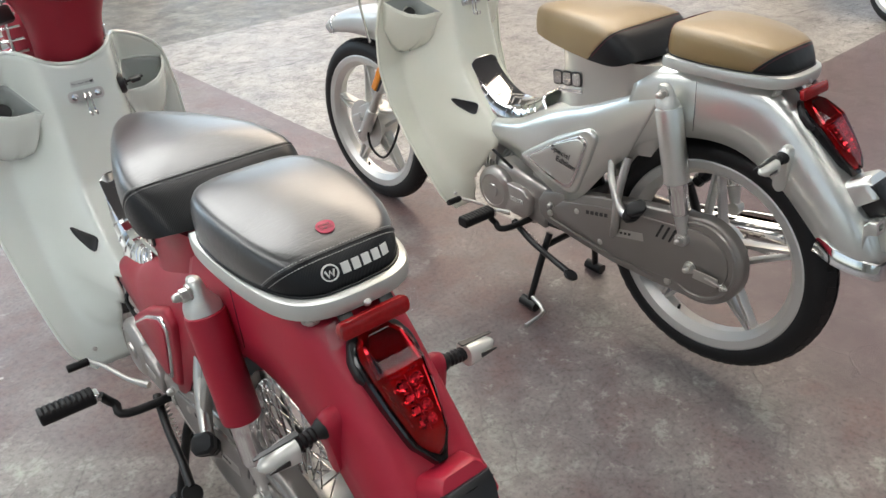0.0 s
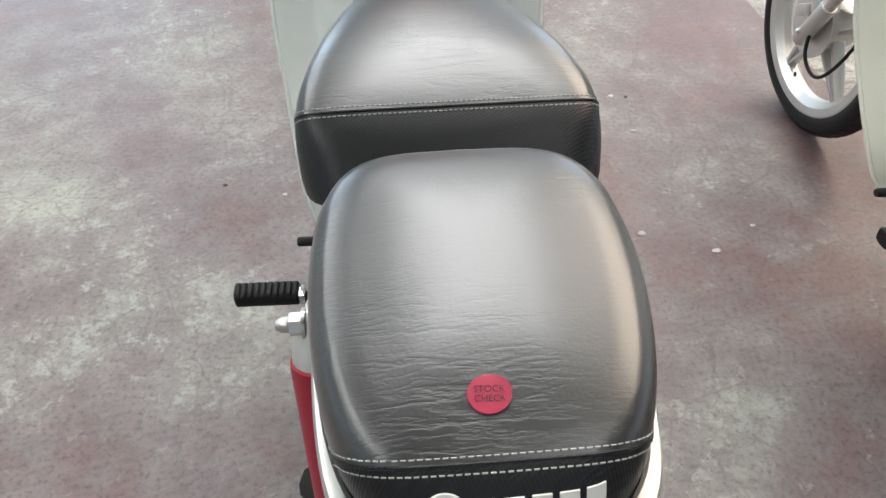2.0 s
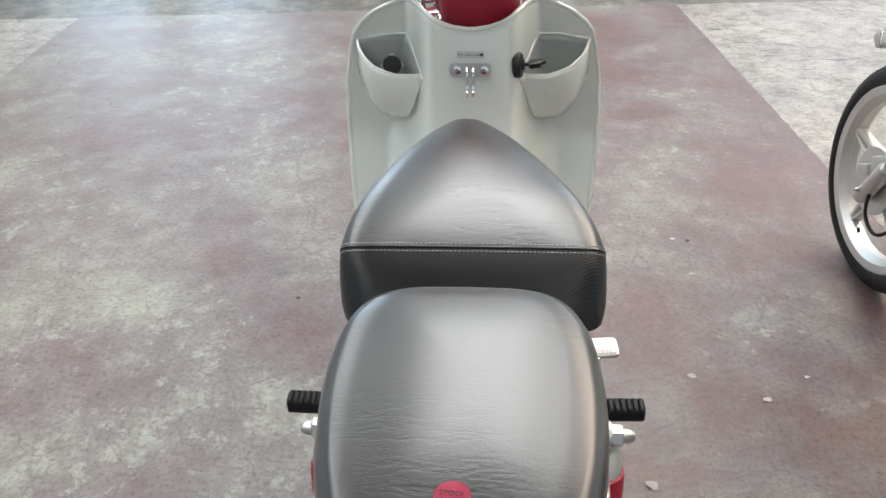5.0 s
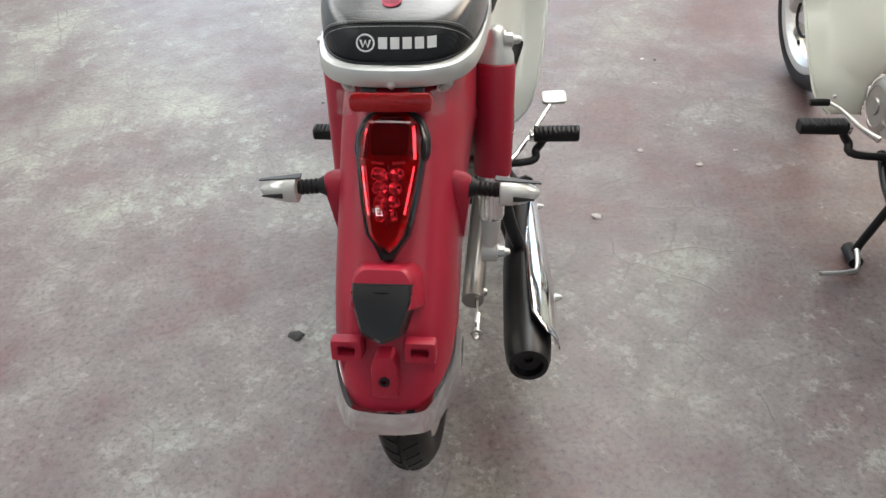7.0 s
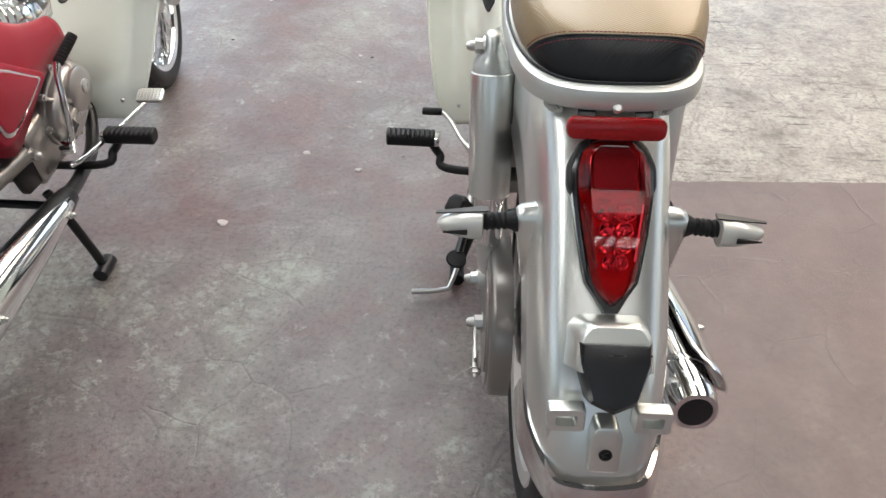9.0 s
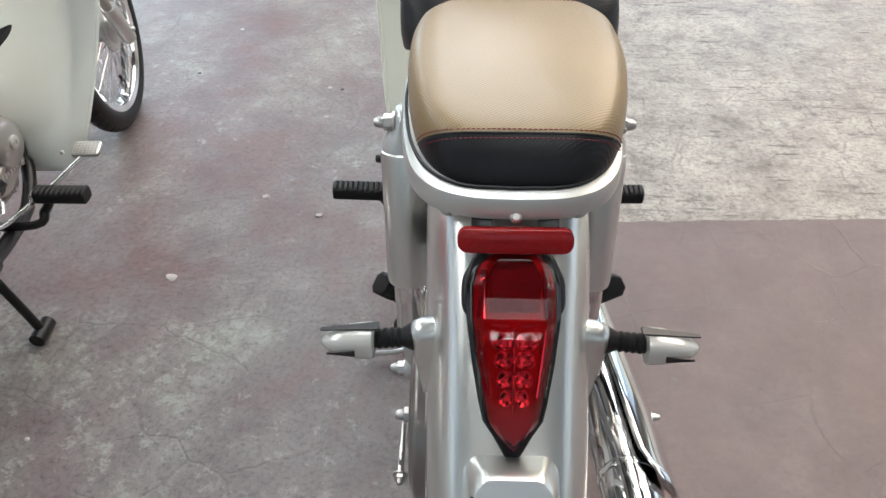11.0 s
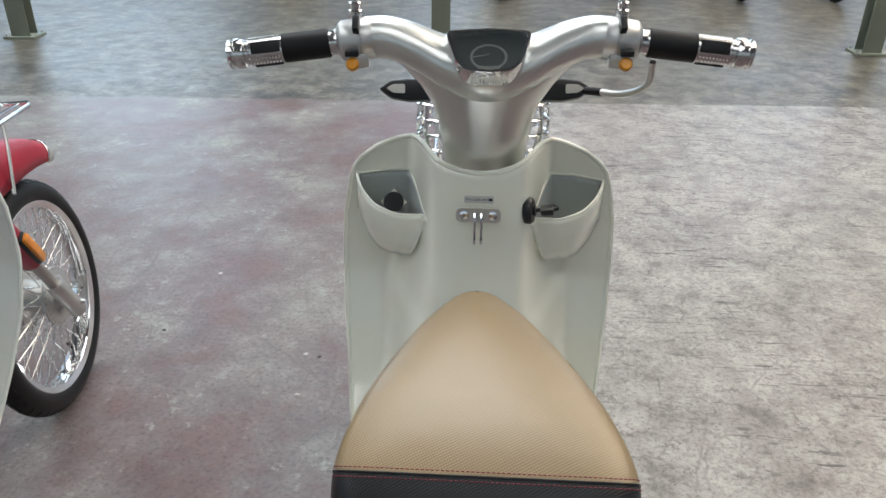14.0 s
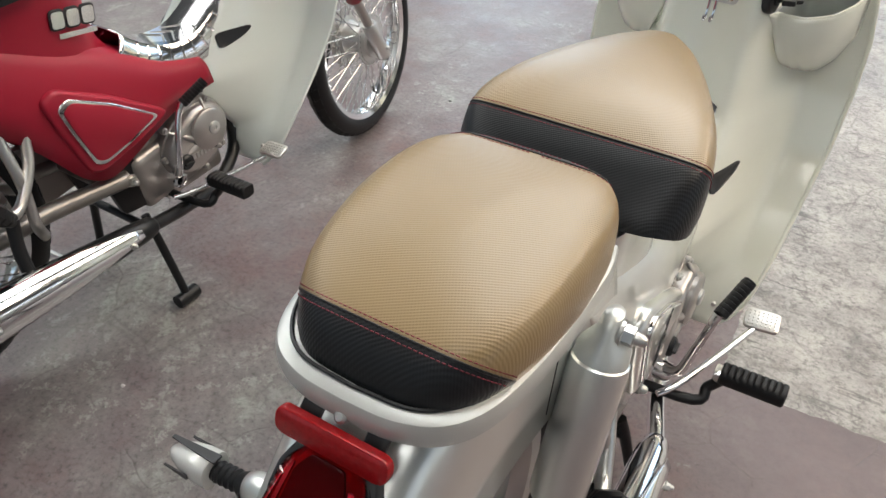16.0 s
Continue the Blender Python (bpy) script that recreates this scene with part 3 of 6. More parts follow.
def shield_y(x, z):
    depth = lerp_table(z, [0.215, 0.30, 0.36, 0.43, 0.50, 0.55, 0.60, 0.65, 0.77, 0.85], [0.0, 0.05, 0.16, 0.27, 0.235, 0.20, 0.175, 0.162, 0.125, 0.098])
    wide = lerp_table(z, [0.58, 0.70, 0.85], [0.165, 0.128, 0.118])
    f = min(1.0, max(0.0, (wide - abs(x)) / (wide - 0.060)))
    crown = 0.0012 * max(0.0, 1 - (x / 0.06) ** 2)
    return shield_edge(z) - depth * f * f * (3 - 2 * f) - crown


def shield_width(z):
    return lerp_table(z, [0.215, 0.235, 0.26, 0.29, 0.36, 0.42, 0.52, 0.62, 0.70, 0.77, 0.85], [0.150, 0.172, 0.188, 0.198, 0.210, 0.217, 0.228, 0.231, 0.227, 0.214, 0.208])


def leg_shield(root, mat, label):
    """The leg shield: wings beside the engine, a hollow tunnel behind the steering head, two open pockets."""
    bm = bmesh.new()
    us, vs = 72, 50
    rows = []
    for j in range(vs + 1):
        v = j / vs
        row = []
        for i in range(us + 1):
            u = -1 + 2 * i / us
            top = lerp_table(abs(u), [0, 0.15, 0.26, 0.34, 0.40, 0.47, 0.56, 0.66, 0.80, 0.92, 0.97, 1.0], [0.828, 0.832, 0.840, 0.850, 0.854, 0.853, 0.848, 0.842, 0.829, 0.808, 0.793, 0.766])
            z = 0.216 + (top - 0.216) * v
            x = u * shield_width(z)
            row.append(Vector((x, shield_y(x, z), z)))
        rows.append(row)
    grid(bm, rows)
    bmesh.ops.delete(bm, geom=[f for f in bm.faces if f.calc_center_median().z < 0.455 and abs(f.calc_center_median().x) < 0.080], context="FACES")
    sh = part("leg_shield", bm, mat, root, label, 60, 0.004)
    bm = bmesh.new()
    edge = [rows[j][0] for j in range(0, vs + 1, 2)] + rows[vs][1:us:2] + [rows[j][us] for j in range(vs, -1, -2)]
    tube(bm, edge, 0.0042, 8)
    part("rim_bead", bm, mat, sh)
    for side in (-1, 1):
        # pocket: a bowed wall standing off the shield, open at the top
        bm = bmesh.new()
        rings = []
        for j in range(15):
            v = j / 14
            ring = []
            for i in range(25):
                a = i / 24
                lo_x, lo_z = 0.114 + 0.090 * a, lerp_table(a, [0, 0.2, 0.4, 0.6, 0.8, 1.0], [0.650, 0.634, 0.630, 0.638, 0.660, 0.705])
                hi_x, hi_z = 0.079 + 0.125 * a, lerp_table(a, [0, 0.15, 0.4, 0.7, 0.9, 1.0], [0.743, 0.741, 0.740, 0.748, 0.762, 0.777])
                x, z = lo_x + (hi_x - lo_x) * v, lo_z + (hi_z - lo_z) * v
                lip = shield_edge(z) - (shield_edge(z) - shield_y(0.088, z) + 0.004) * (1 - a ** 3.2) ** 0.6
                base = shield_y(x, z) - 0.003
                u = math.sin(math.pi / 2 * v) ** 0.85
                ring.append(Vector((side * x, base + (min(lip, base) - base) * u, z)))
            rings.append(ring)
        grid(bm, rings)
        pk = part("pocket", bm, mat, sh, thick=0.004, smooth=60)
        bm = bmesh.new()
        tube(bm, rings[-1], 0.0026, 6)
        tube(bm, [Vector((side * x, shield_y(x, z) - 0.003, z)) for x, z in ((0.079, 0.743), (0.098, 0.767), (0.115, 0.789), (0.150, 0.787), (0.204, 0.777))], 0.0022, 6)
        pieces("pocket_lip", bm, mat, pk)
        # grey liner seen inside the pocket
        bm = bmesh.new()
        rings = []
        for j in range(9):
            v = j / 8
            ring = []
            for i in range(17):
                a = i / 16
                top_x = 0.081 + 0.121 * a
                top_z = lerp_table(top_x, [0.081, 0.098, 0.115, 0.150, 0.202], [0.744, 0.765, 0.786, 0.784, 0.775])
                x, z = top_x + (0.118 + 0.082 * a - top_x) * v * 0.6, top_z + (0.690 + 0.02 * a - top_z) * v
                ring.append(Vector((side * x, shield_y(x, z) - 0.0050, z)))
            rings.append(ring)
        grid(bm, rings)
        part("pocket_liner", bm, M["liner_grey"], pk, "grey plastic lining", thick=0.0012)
        # dark vent low on the shield
        bm = bmesh.new()
        tri = round_poly([(0.074, 0.520), (0.107, 0.524), (0.104, 0.506), (0.089, 0.486)], 0.010)

        def skin(x, z, lift):
            e = 0.002
            n = Vector((-(shield_y(x + e, z) - shield_y(x - e, z)) / (2 * e), 1, -(shield_y(x, z + e) - shield_y(x, z - e)) / (2 * e))).normalized()
            p = Vector((x, shield_y(x, z), z)) - n * lift
            return Vector((side * p.x, p.y, p.z))
        rings = [[skin(x, z, 0.001) for x, z in tri], [skin(x, z, 0.0040) for x, z in tri]] + [[skin(0.093 + (x - 0.093) * f, 0.508 + (z - 0.508) * f, lift) for x, z in tri] for f, lift in ((0.9, 0.0040), (0.85, 0.0033), (0.4, 0.0033), (0.05, 0.0033))]
        grid(bm, rings, True, True)
        part("vent", bm, M["black"], sh, "dark triangular air vent")
        bm = bmesh.new()
        p = Vector((side * 0.143, shield_y(0.143, 0.255), 0.255))
        lathe(bm, [(0.0, -0.006), (0.004, -0.005), (0.005, -0.002), (0.005, 0.0)], Matrix.Translation(p) @ tilt_x(-90), 12)
        part("screw", bm, M["steel"], sh)
    # bag hook and its plate, load label
    bm = bmesh.new()
    py = shield_y(0, 0.765) - 0.004
    m = Matrix.Translation((0, py, 0.768)) @ tilt_x(90 - 12)
    prism(bm, round_poly([(-0.034, -0.011), (0.034, -0.011), (0.034, 0.011), (-0.034, 0.011)], 0.009), m, 0.003, 0.0008)
    hook = part("bag_hook", bm, M["steel"], sh, "polished steel bag hook on a riveted plate")
    bm = bmesh.new()
    for x in (-0.005, 0.005):
        tube(bm, [(x, py - 0.004, 0.772), (x, py - 0.012, 0.765), (x, py - 0.014, 0.748), (x, py - 0.020, 0.735), (x, py - 0.030, 0.735), (x, py - 0.032, 0.743)], 0.0022, 8, 4)
    pieces("hook_wire", bm, M["chrome"], hook)
    for x in (-0.022, 0.022):
        bm = bmesh.new()
        lathe(bm, [(0.0075, 0.003), (0.0065, 0.0048), (0.003, 0.0052), (0.0028, 0.0035), (0, 0.0035)], m @ Matrix.Translation((x, 0, 0)), 14)
        part("rivet", bm, M["chrome"], hook)
    bm = bmesh.new()
    m = Matrix.Translation((0, shield_y(0, 0.792) - 0.0035, 0.791)) @ tilt_x(90 - 12)
    prism(bm, [(-0.022, -0.0055), (0.022, -0.0055), (0.022, 0.0055), (-0.022, 0.0055)], m, 0.0006)
    lab = part("label_plate", bm, M["rack_grey"], sh, "small grey label giving a load limit")
    me = text_mesh("Max. Load Limit", 0.0052, 0.0001)
    me.materials.append(M["black_print"])
    tx = new("lettering", me)
    tx.parent = lab
    tx.matrix_basis = m @ Matrix.Translation((-0.0035, -0.0016, 0.0008))
    bm = bmesh.new()
    prism(bm, [(0.0145, -0.002), (0.0205, -0.002), (0.0205, 0.002), (0.0145, 0.002)], m @ Matrix.Translation((0, 0, 0.0007)), 0.0003)
    part("print", bm, M["black_print"], lab)
    # round cap in one pocket, ignition lock and key beside the other
    bm = bmesh.new()
    p = Vector((-0.140, shield_y(0.140, 0.742) - 0.030, 0.738))
    lathe(bm, [(0.022, -0.004), (0.022, 0.004), (0.0, 0.0045)], Matrix.Translation(p) @ tilt_x(90 - 26), 4)
    seatp = part("cap_seat", bm, mat, sh)
    bm = bmesh.new()
    lathe(bm, [(0.0165, 0.003), (0.0165, 0.012), (0.0145, 0.015), (0.0, 0.0155)], Matrix.Translation(p) @ tilt_x(90 - 26), 24)
    part("pocket_cap", bm, M["black"], seatp, "round black cap inside the pocket")
    bm = bmesh.new()
    p = Vector((0.076, shield_y(0.076, 0.772) - 0.004, 0.768))
    m = Matrix.Translation(p) @ pose(0, 0, 0, 82, 0, 76)
    lathe(bm, [(0.021, -0.004), (0.021, 0.004), (0.018, 0.008), (0.008, 0.009), (0.008, 0.012), (0, 0.012)], m, 24)
    lock = part("ignition_lock", bm, M["black"], sh, "black ignition lock with a key in it")
    bm = bmesh.new()
    tube(bm, [m @ Vector((0, 0, 0.01)), m @ Vector((0.002, 0, 0.022))], 0.003, 8)
    box(bm, m @ pose(0.002, 0, 0.029, 0, 12, 0), 0.024, 0.009, 0.020, 0.003)
    box(bm, m @ pose(0.010, 0.0, 0.036, 0, 40, 0), 0.018, 0.006, 0.014, 0.002)
    part("key", bm, M["black"], lock)
    return sh


def wheel_spoked(root, name, at, tw, label):
    """Chromed rim with laced wire spokes, drilled hub flange and a block-tread tyre."""
    m = Matrix.Translation(at) @ AX @ Matrix.Diagonal((TYRE_R / 0.284, TYRE_R / 0.284, 1, 1))
    bm = bmesh.new()
    w = tw * 0.42
    lathe(bm, [(0.212, -w * 0.35), (0.216, -w * 0.8), (0.231, -w), (0.234, -w * 0.96), (0.231, -w * 0.8), (0.222, -w * 0.7), (0.222, w * 0.7), (0.231, w * 0.8), (0.234, w * 0.96), (0.231, w), (0.216, w * 0.8), (0.212, w * 0.35), (0.212, -w * 0.35)], m, 72, False)
    wh = part(name, bm, M["chrome"], root, label, 30)
    tyre(wh, m, tw)
    bm = bmesh.new()
    lathe(bm, [(0.0, -0.062), (0.016, -0.062), (0.018, -0.050), (0.055, -0.046), (0.062, -0.040), (0.062, -0.034), (0.048, -0.030), (0.042, -0.02), (0.042, 0.02), (0.048, 0.030), (0.072, 0.034), (0.072, 0.040), (0.050, 0.044), (0.046, 0.050), (0.018, 0.054), (0.016, 0.062), (0.0, 0.062)], m, 48)
    hub = part("hub", bm, M["alu"], wh)
    bm = bmesh.new()
    for k in range(28):
        a = 2 * math.pi * k / 28
        lathe(bm, [(0.0028, 0.0402), (0.0028, 0.0412), (0.0, 0.0413)], m @ pose(0.065 * math.cos(a), 0.065 * math.sin(a), 0, 0, 0, 0), 8)
    pieces("flange_hole", bm, M["black"], wh)
    bm = bmesh.new()
    tube(bm, [(0.058, 0, 0.030), (0.2135, 0.0, 0.004)], 0.0015, 6)
    lathe(bm, [(0.003, 0), (0.003, 0.008), (0.002, 0.010)], along((0.2155, 0, 0.004), (0.19, 0, 0.0082)), 8)
    data = None
    for k in range(72):
        side = 1 if k % 2 else -1
        a = 2 * math.pi * k / 72
        lean = 15 if (k // 2) % 2 else -15
        if data is None:
            sp = part("spoke", bm, M["spoke"], wh)
            data = sp.data
        else:
            sp = new("spoke", data)
            sp.parent = wh
        # turn each wire about its outer end so that neighbours cross
        out = Vector((0.2135, 0, 0.004))
        turn = Matrix.Translation(out) @ Matrix.Rotation(radians(lean * 0.42), 4, "Z") @ Matrix.Translation(-out)
        sp.matrix_basis = m @ Matrix.Rotation(a, 4, "Z") @ Matrix.Diagonal((1, 1, side, 1)) @ turn
    valve(wh, m)
    return wh


def valve(wh, m):
    bm = bmesh.new()
    q = m @ Matrix.Rotation(radians(18), 4, "Z")
    tube(bm, [q @ Vector((0.214, 0, 0)), q @ Vector((0.196, 0, -0.006)), q @ Vector((0.182, 0, -0.010))], [0.005, 0.0042, 0.0036], 8)
    part("valve", bm, M["rubber"], wh)


def tyre(wh, m, tw, bead=0.226):
    bm = bmesh.new()
    h = tw / 2
    R = 0.284
    prof = [(bead, -h * 0.70), (bead + 0.008, -h * 0.88), (0.245, -h * 1.0), (0.256, -h * 0.99), (0.266, -h * 0.86), (0.274, -h * 0.66), (R - 0.004, -h * 0.42), (R - 0.001, -h * 0.15), (R - 0.004, -h * 0.06), (R - 0.004, h * 0.06), (R - 0.001, h * 0.15), (R - 0.004, h * 0.42), (0.274, h * 0.66), (0.266, h * 0.86), (0.256, h * 0.99), (0.245, h * 1.0), (bead + 0.008, h * 0.88), (bead, h * 0.70)]
    lathe(bm, prof, m, 96, False)
    ty = part("tyre", bm, M["rubber"], wh, "black rubber road tyre", 35)
    # raised tread blocks on the shoulders
    bm = bmesh.new()
    for k in range(52):
        for side in (-1, 1):
            a = 2 * math.pi * (k + (0.5 if side > 0 else 0)) / 52
            q = m @ Matrix.Rotation(a, 4, "Z")
            def P(r, z, da):
                return q @ Vector((r * math.cos(da), r * math.sin(da), z))
            outer = [P(0.2756, side * h * 0.66, -0.040), P(0.2756, side * h * 0.66, 0.034), P(0.2818, side * h * 0.40, 0.042), P(0.2846, side * h * 0.10, 0.060), P(0.2846, side * h * 0.10, -0.014), P(0.2818, side * h * 0.40, -0.034)]
            inner = [v + (at_c(m) - v).normalized() * 0.006 for v in outer]
            grid(bm, [inner, outer], True, True)
    part("tread", bm, M["rubber"], ty, smooth=20)
    return ty


def at_c(m):
    return m.translation


def wheel_cast(root, name, at, tw, label):
    """Cast wheel with paired curved spokes."""
    m = Matrix.Translation(at) @ AX @ Matrix.Diagonal((TYRE_R / 0.284, TYRE_R / 0.284, 1, 1))
    bm = bmesh.new()
    w = tw * 0.46
    lathe(bm, [(r - 0.001, z * w) for r, z in ((0.196, -0.35), (0.204, -0.62), (0.212, -0.9), (0.230, -1), (0.234, -0.95), (0.228, -0.8), (0.222, -0.7), (0.222, 0.7), (0.228, 0.8), (0.234, 0.95), (0.230, 1), (0.212, 0.9), (0.204, 0.62), (0.196, 0.35), (0.196, -0.35))], m, 72, False)
    wh = part(name, bm, M["wheel_silver"], root, label, 30)
    tyre(wh, m, tw, 0.225)
    bm = bmesh.new()
    lathe(bm, [(0.0, -0.060), (0.018, -0.060), (0.020, -0.048), (0.058, -0.044), (0.066, -0.034), (0.068, 0.034), (0.065, 0.040), (0.020, 0.046), (0.018, 0.060), (0.0, 0.060)], m, 40)
    part("hub", bm, M["wheel_silver"], wh)
    bm = bmesh.new()
    for s in (-1, 1):
        rings = []
        for k in range(9):
            u = k / 8
            r = 0.058 + (0.199 - 0.058) * u
            off = s * (0.026 - 0.021 * u ** 0.8)
            hw, dz = 0.0058 - 0.0008 * u, 0.016 - 0.003 * u
            rings.append([Vector((r, off + hw * dx, dz * dy)) for dx, dy in ((-1, -0.7), (-0.7, -1), (0.7, -1), (1, -0.7), (1, 0.7), (0.7, 1), (-0.7, 1), (-1, 0.7))])
        grid(bm, rings, True, True)
    data = None
    for k in range(5):
        if data is None:
            sp = part("spoke", bm, M["wheel_silver"], wh)
            data = sp.data
        else:
            sp = new("spoke", data)
            sp.parent = wh
        sp.matrix_basis = m @ Matrix.Rotation(2 * math.pi * k / 5 + 0.55, 4, "Z")
    valve(wh, m)
    return wh


def bolt(bm, at, way, r=0.008, h=0.012):
    """A hexagon nut with a domed cap, its axis along way."""
    m = along(at, Vector(at) + Vector(way))
    lathe(bm, [(r * 1.35, 0), (r * 1.35, h * 0.18)], m, 16)
    lathe(bm, [(r, h * 0.18), (r, h * 0.75), (r * 0.8, h * 0.8)], m, 6)
    lathe(bm, [(r * 0.72, h * 0.8), (r * 0.66, h * 1.15), (r * 0.4, h * 1.4), (0, h * 1.45)], m, 12)


def shock(root, side, body):
    top, low = Vector((side * 0.112, -0.443, 0.706)), Vector((side * 0.104, -0.526, 0.388))
    d = (low - top).normalized()
    bm = bmesh.new()
    m = along(top + d * 0.030, low)
    lathe(bm, [(0.0, -0.001), (0.022, -0.001), (0.0275, 0.002), (0.0285, 0.008), (0.0285, 0.161), (0.0275, 0.167), (0.020, 0.168)], m, 28)
    sh = part("shock_absorber", bm, body, root, "rear shock absorber with a painted cover")
    bm = bmesh.new()
    rings = []
    for k, (w, t, o) in enumerate([(0.026, 0.026, 0.030), (0.0255, 0.025, 0.020), (0.022, 0.019, 0.011), (0.019, 0.013, 0.002), (0.018, 0.011, -0.008), (0.013, 0.009, -0.016), (0.004, 0.004, -0.019)]):
        c = top + d * o
        rings.append([c + Vector((t * math.cos(a), w * math.sin(a), 0)) for a in (2 * math.pi * i / 20 for i in range(20))])
    grid(bm, rings, True, True)
    part("upper_mount", bm, M["rack_grey"], sh)
    bm = bmesh.new()
    bolt(bm, top + Vector((side * 0.010, 0, 0)), (side, 0, 0), 0.0095, 0.017)
    part("cap_nut", bm, M["steel"], sh)
    bm = bmesh.new()
    q = top + d * 0.188
    lathe(bm, [(0.0215, 0), (0.0215, 0.034), (0.0205, 0.036), (0.0205, 0.076), (0.0185, 0.082), (0.0165, 0.084)], along(q, low), 24)
    part("chrome_sleeve", bm, M["chrome"], sh)
    bm = bmesh.new()
    tube(bm, [top + d * 0.27, low - d * 0.012], [0.0165, 0.012], 16)
    lathe(bm, [(0.010, -0.013), (0.016, -0.012), (0.016, 0.012), (0.010, 0.013)], Matrix.Translation(low) @ AX, 20)
    part("lower_leg", bm, M["alu"], sh)
    bm = bmesh.new()
    bolt(bm, low + Vector((side * 0.012, 0, 0)), (side, 0, 0), 0.009, 0.014)
    part("lower_nut", bm, M["steel"], sh)


def turn_signal(root, side, base, tip, boss, scale=1.0):
    """Indicator on a ribbed rubber stalk."""
    base, tip = Vector(base), Vector(tip)
    d = (tip - base).normalized()
    bm = bmesh.new()
    if boss:
        rings = []
        for k, (r, o, dz) in enumerate([(0.021, -0.024, 0.0), (0.020, -0.008, 0.0), (0.017, 0.000, 0.0), (0.014, 0.002, 0)]):
            c = base + d * o
            rings.append([c + Vector((0, r * 0.72 * math.cos(a), r * math.sin(a) - (0.055 if math.sin(a) < -0.2 and k < 2 else 0.0))) for a in (2 * math.pi * i / 20 for i in range(20))])
        grid(bm, rings, True, True)
        bs = part("signal_boss", bm, boss, root)
        bm = bmesh.new()
    prof = [(0.014, 0.0)]
    for k in range(5):
        prof += [(0.0100, 0.008 + 0.006 * k), (0.0085, 0.011 + 0.006 * k)]
    lathe(bm, [(r * scale, h * scale) for r, h in prof + [(0.0100, 0.040)]], along(base, tip), 16)
    sg = part("turn_signal", bm, M["rubber"], root, "turn signal with a frosted white lens on a rubber stalk")
    bm = bmesh.new()
    start = base + d * 0.036 * scale
    rings = []
    L = (tip - start).length
    for u, w, h in ((0.0, 0.010, 0.012), (0.03, 0.0155, 0.0160), (0.30, 0.0155, 0.0152), (0.62, 0.0132, 0.0118), (0.86, 0.0088, 0.0072), (0.97, 0.0045, 0.0036), (1.0, 0.0015, 0.0015)):
        c = start + d * L * u + Vector((0, 0, -0.002 + 0.004 * u))
        rings.append([c + Vector((0, w * math.copysign(abs(math.cos(a)) ** 0.7, math.cos(a)), h * math.copysign(abs(math.sin(a)) ** 0.7, math.sin(a)))) for a in (2 * math.pi * i / 20 for i in range(20))])
    grid(bm, rings, True, True)
    part("lens", bm, M["white_lens"], sg)
    bm = bmesh.new()
    c = start + d * L * 0.42
    for off in (-0.0160, 0.0160):
        prism(bm, round_poly([(-0.004, -0.0035), (0.022, -0.0010), (0.022, 0.0010), (-0.004, 0.0035)], 0.0015), Matrix.Translation(c + Vector((0, off, 0))) @ tilt_x(90 if off < 0 else -90) @ Matrix.Diagonal((side, 1, 1, 1)), 0.0014)
    prism(bm, round_poly([(-0.026, -0.0075), (0.030, -0.0025), (0.030, 0.0010), (-0.026, 0.0025)], 0.0015), Matrix.Translation(c + Vector((0, 0.004, 0.0138))) @ pose(0, 0, 0, 0, 8 * side, 0) @ Matrix.Diagonal((side, 1, 1, 1)), 0.0016, 0.0005)
    pieces("bezel", bm, M["black"], sg)
    return sg


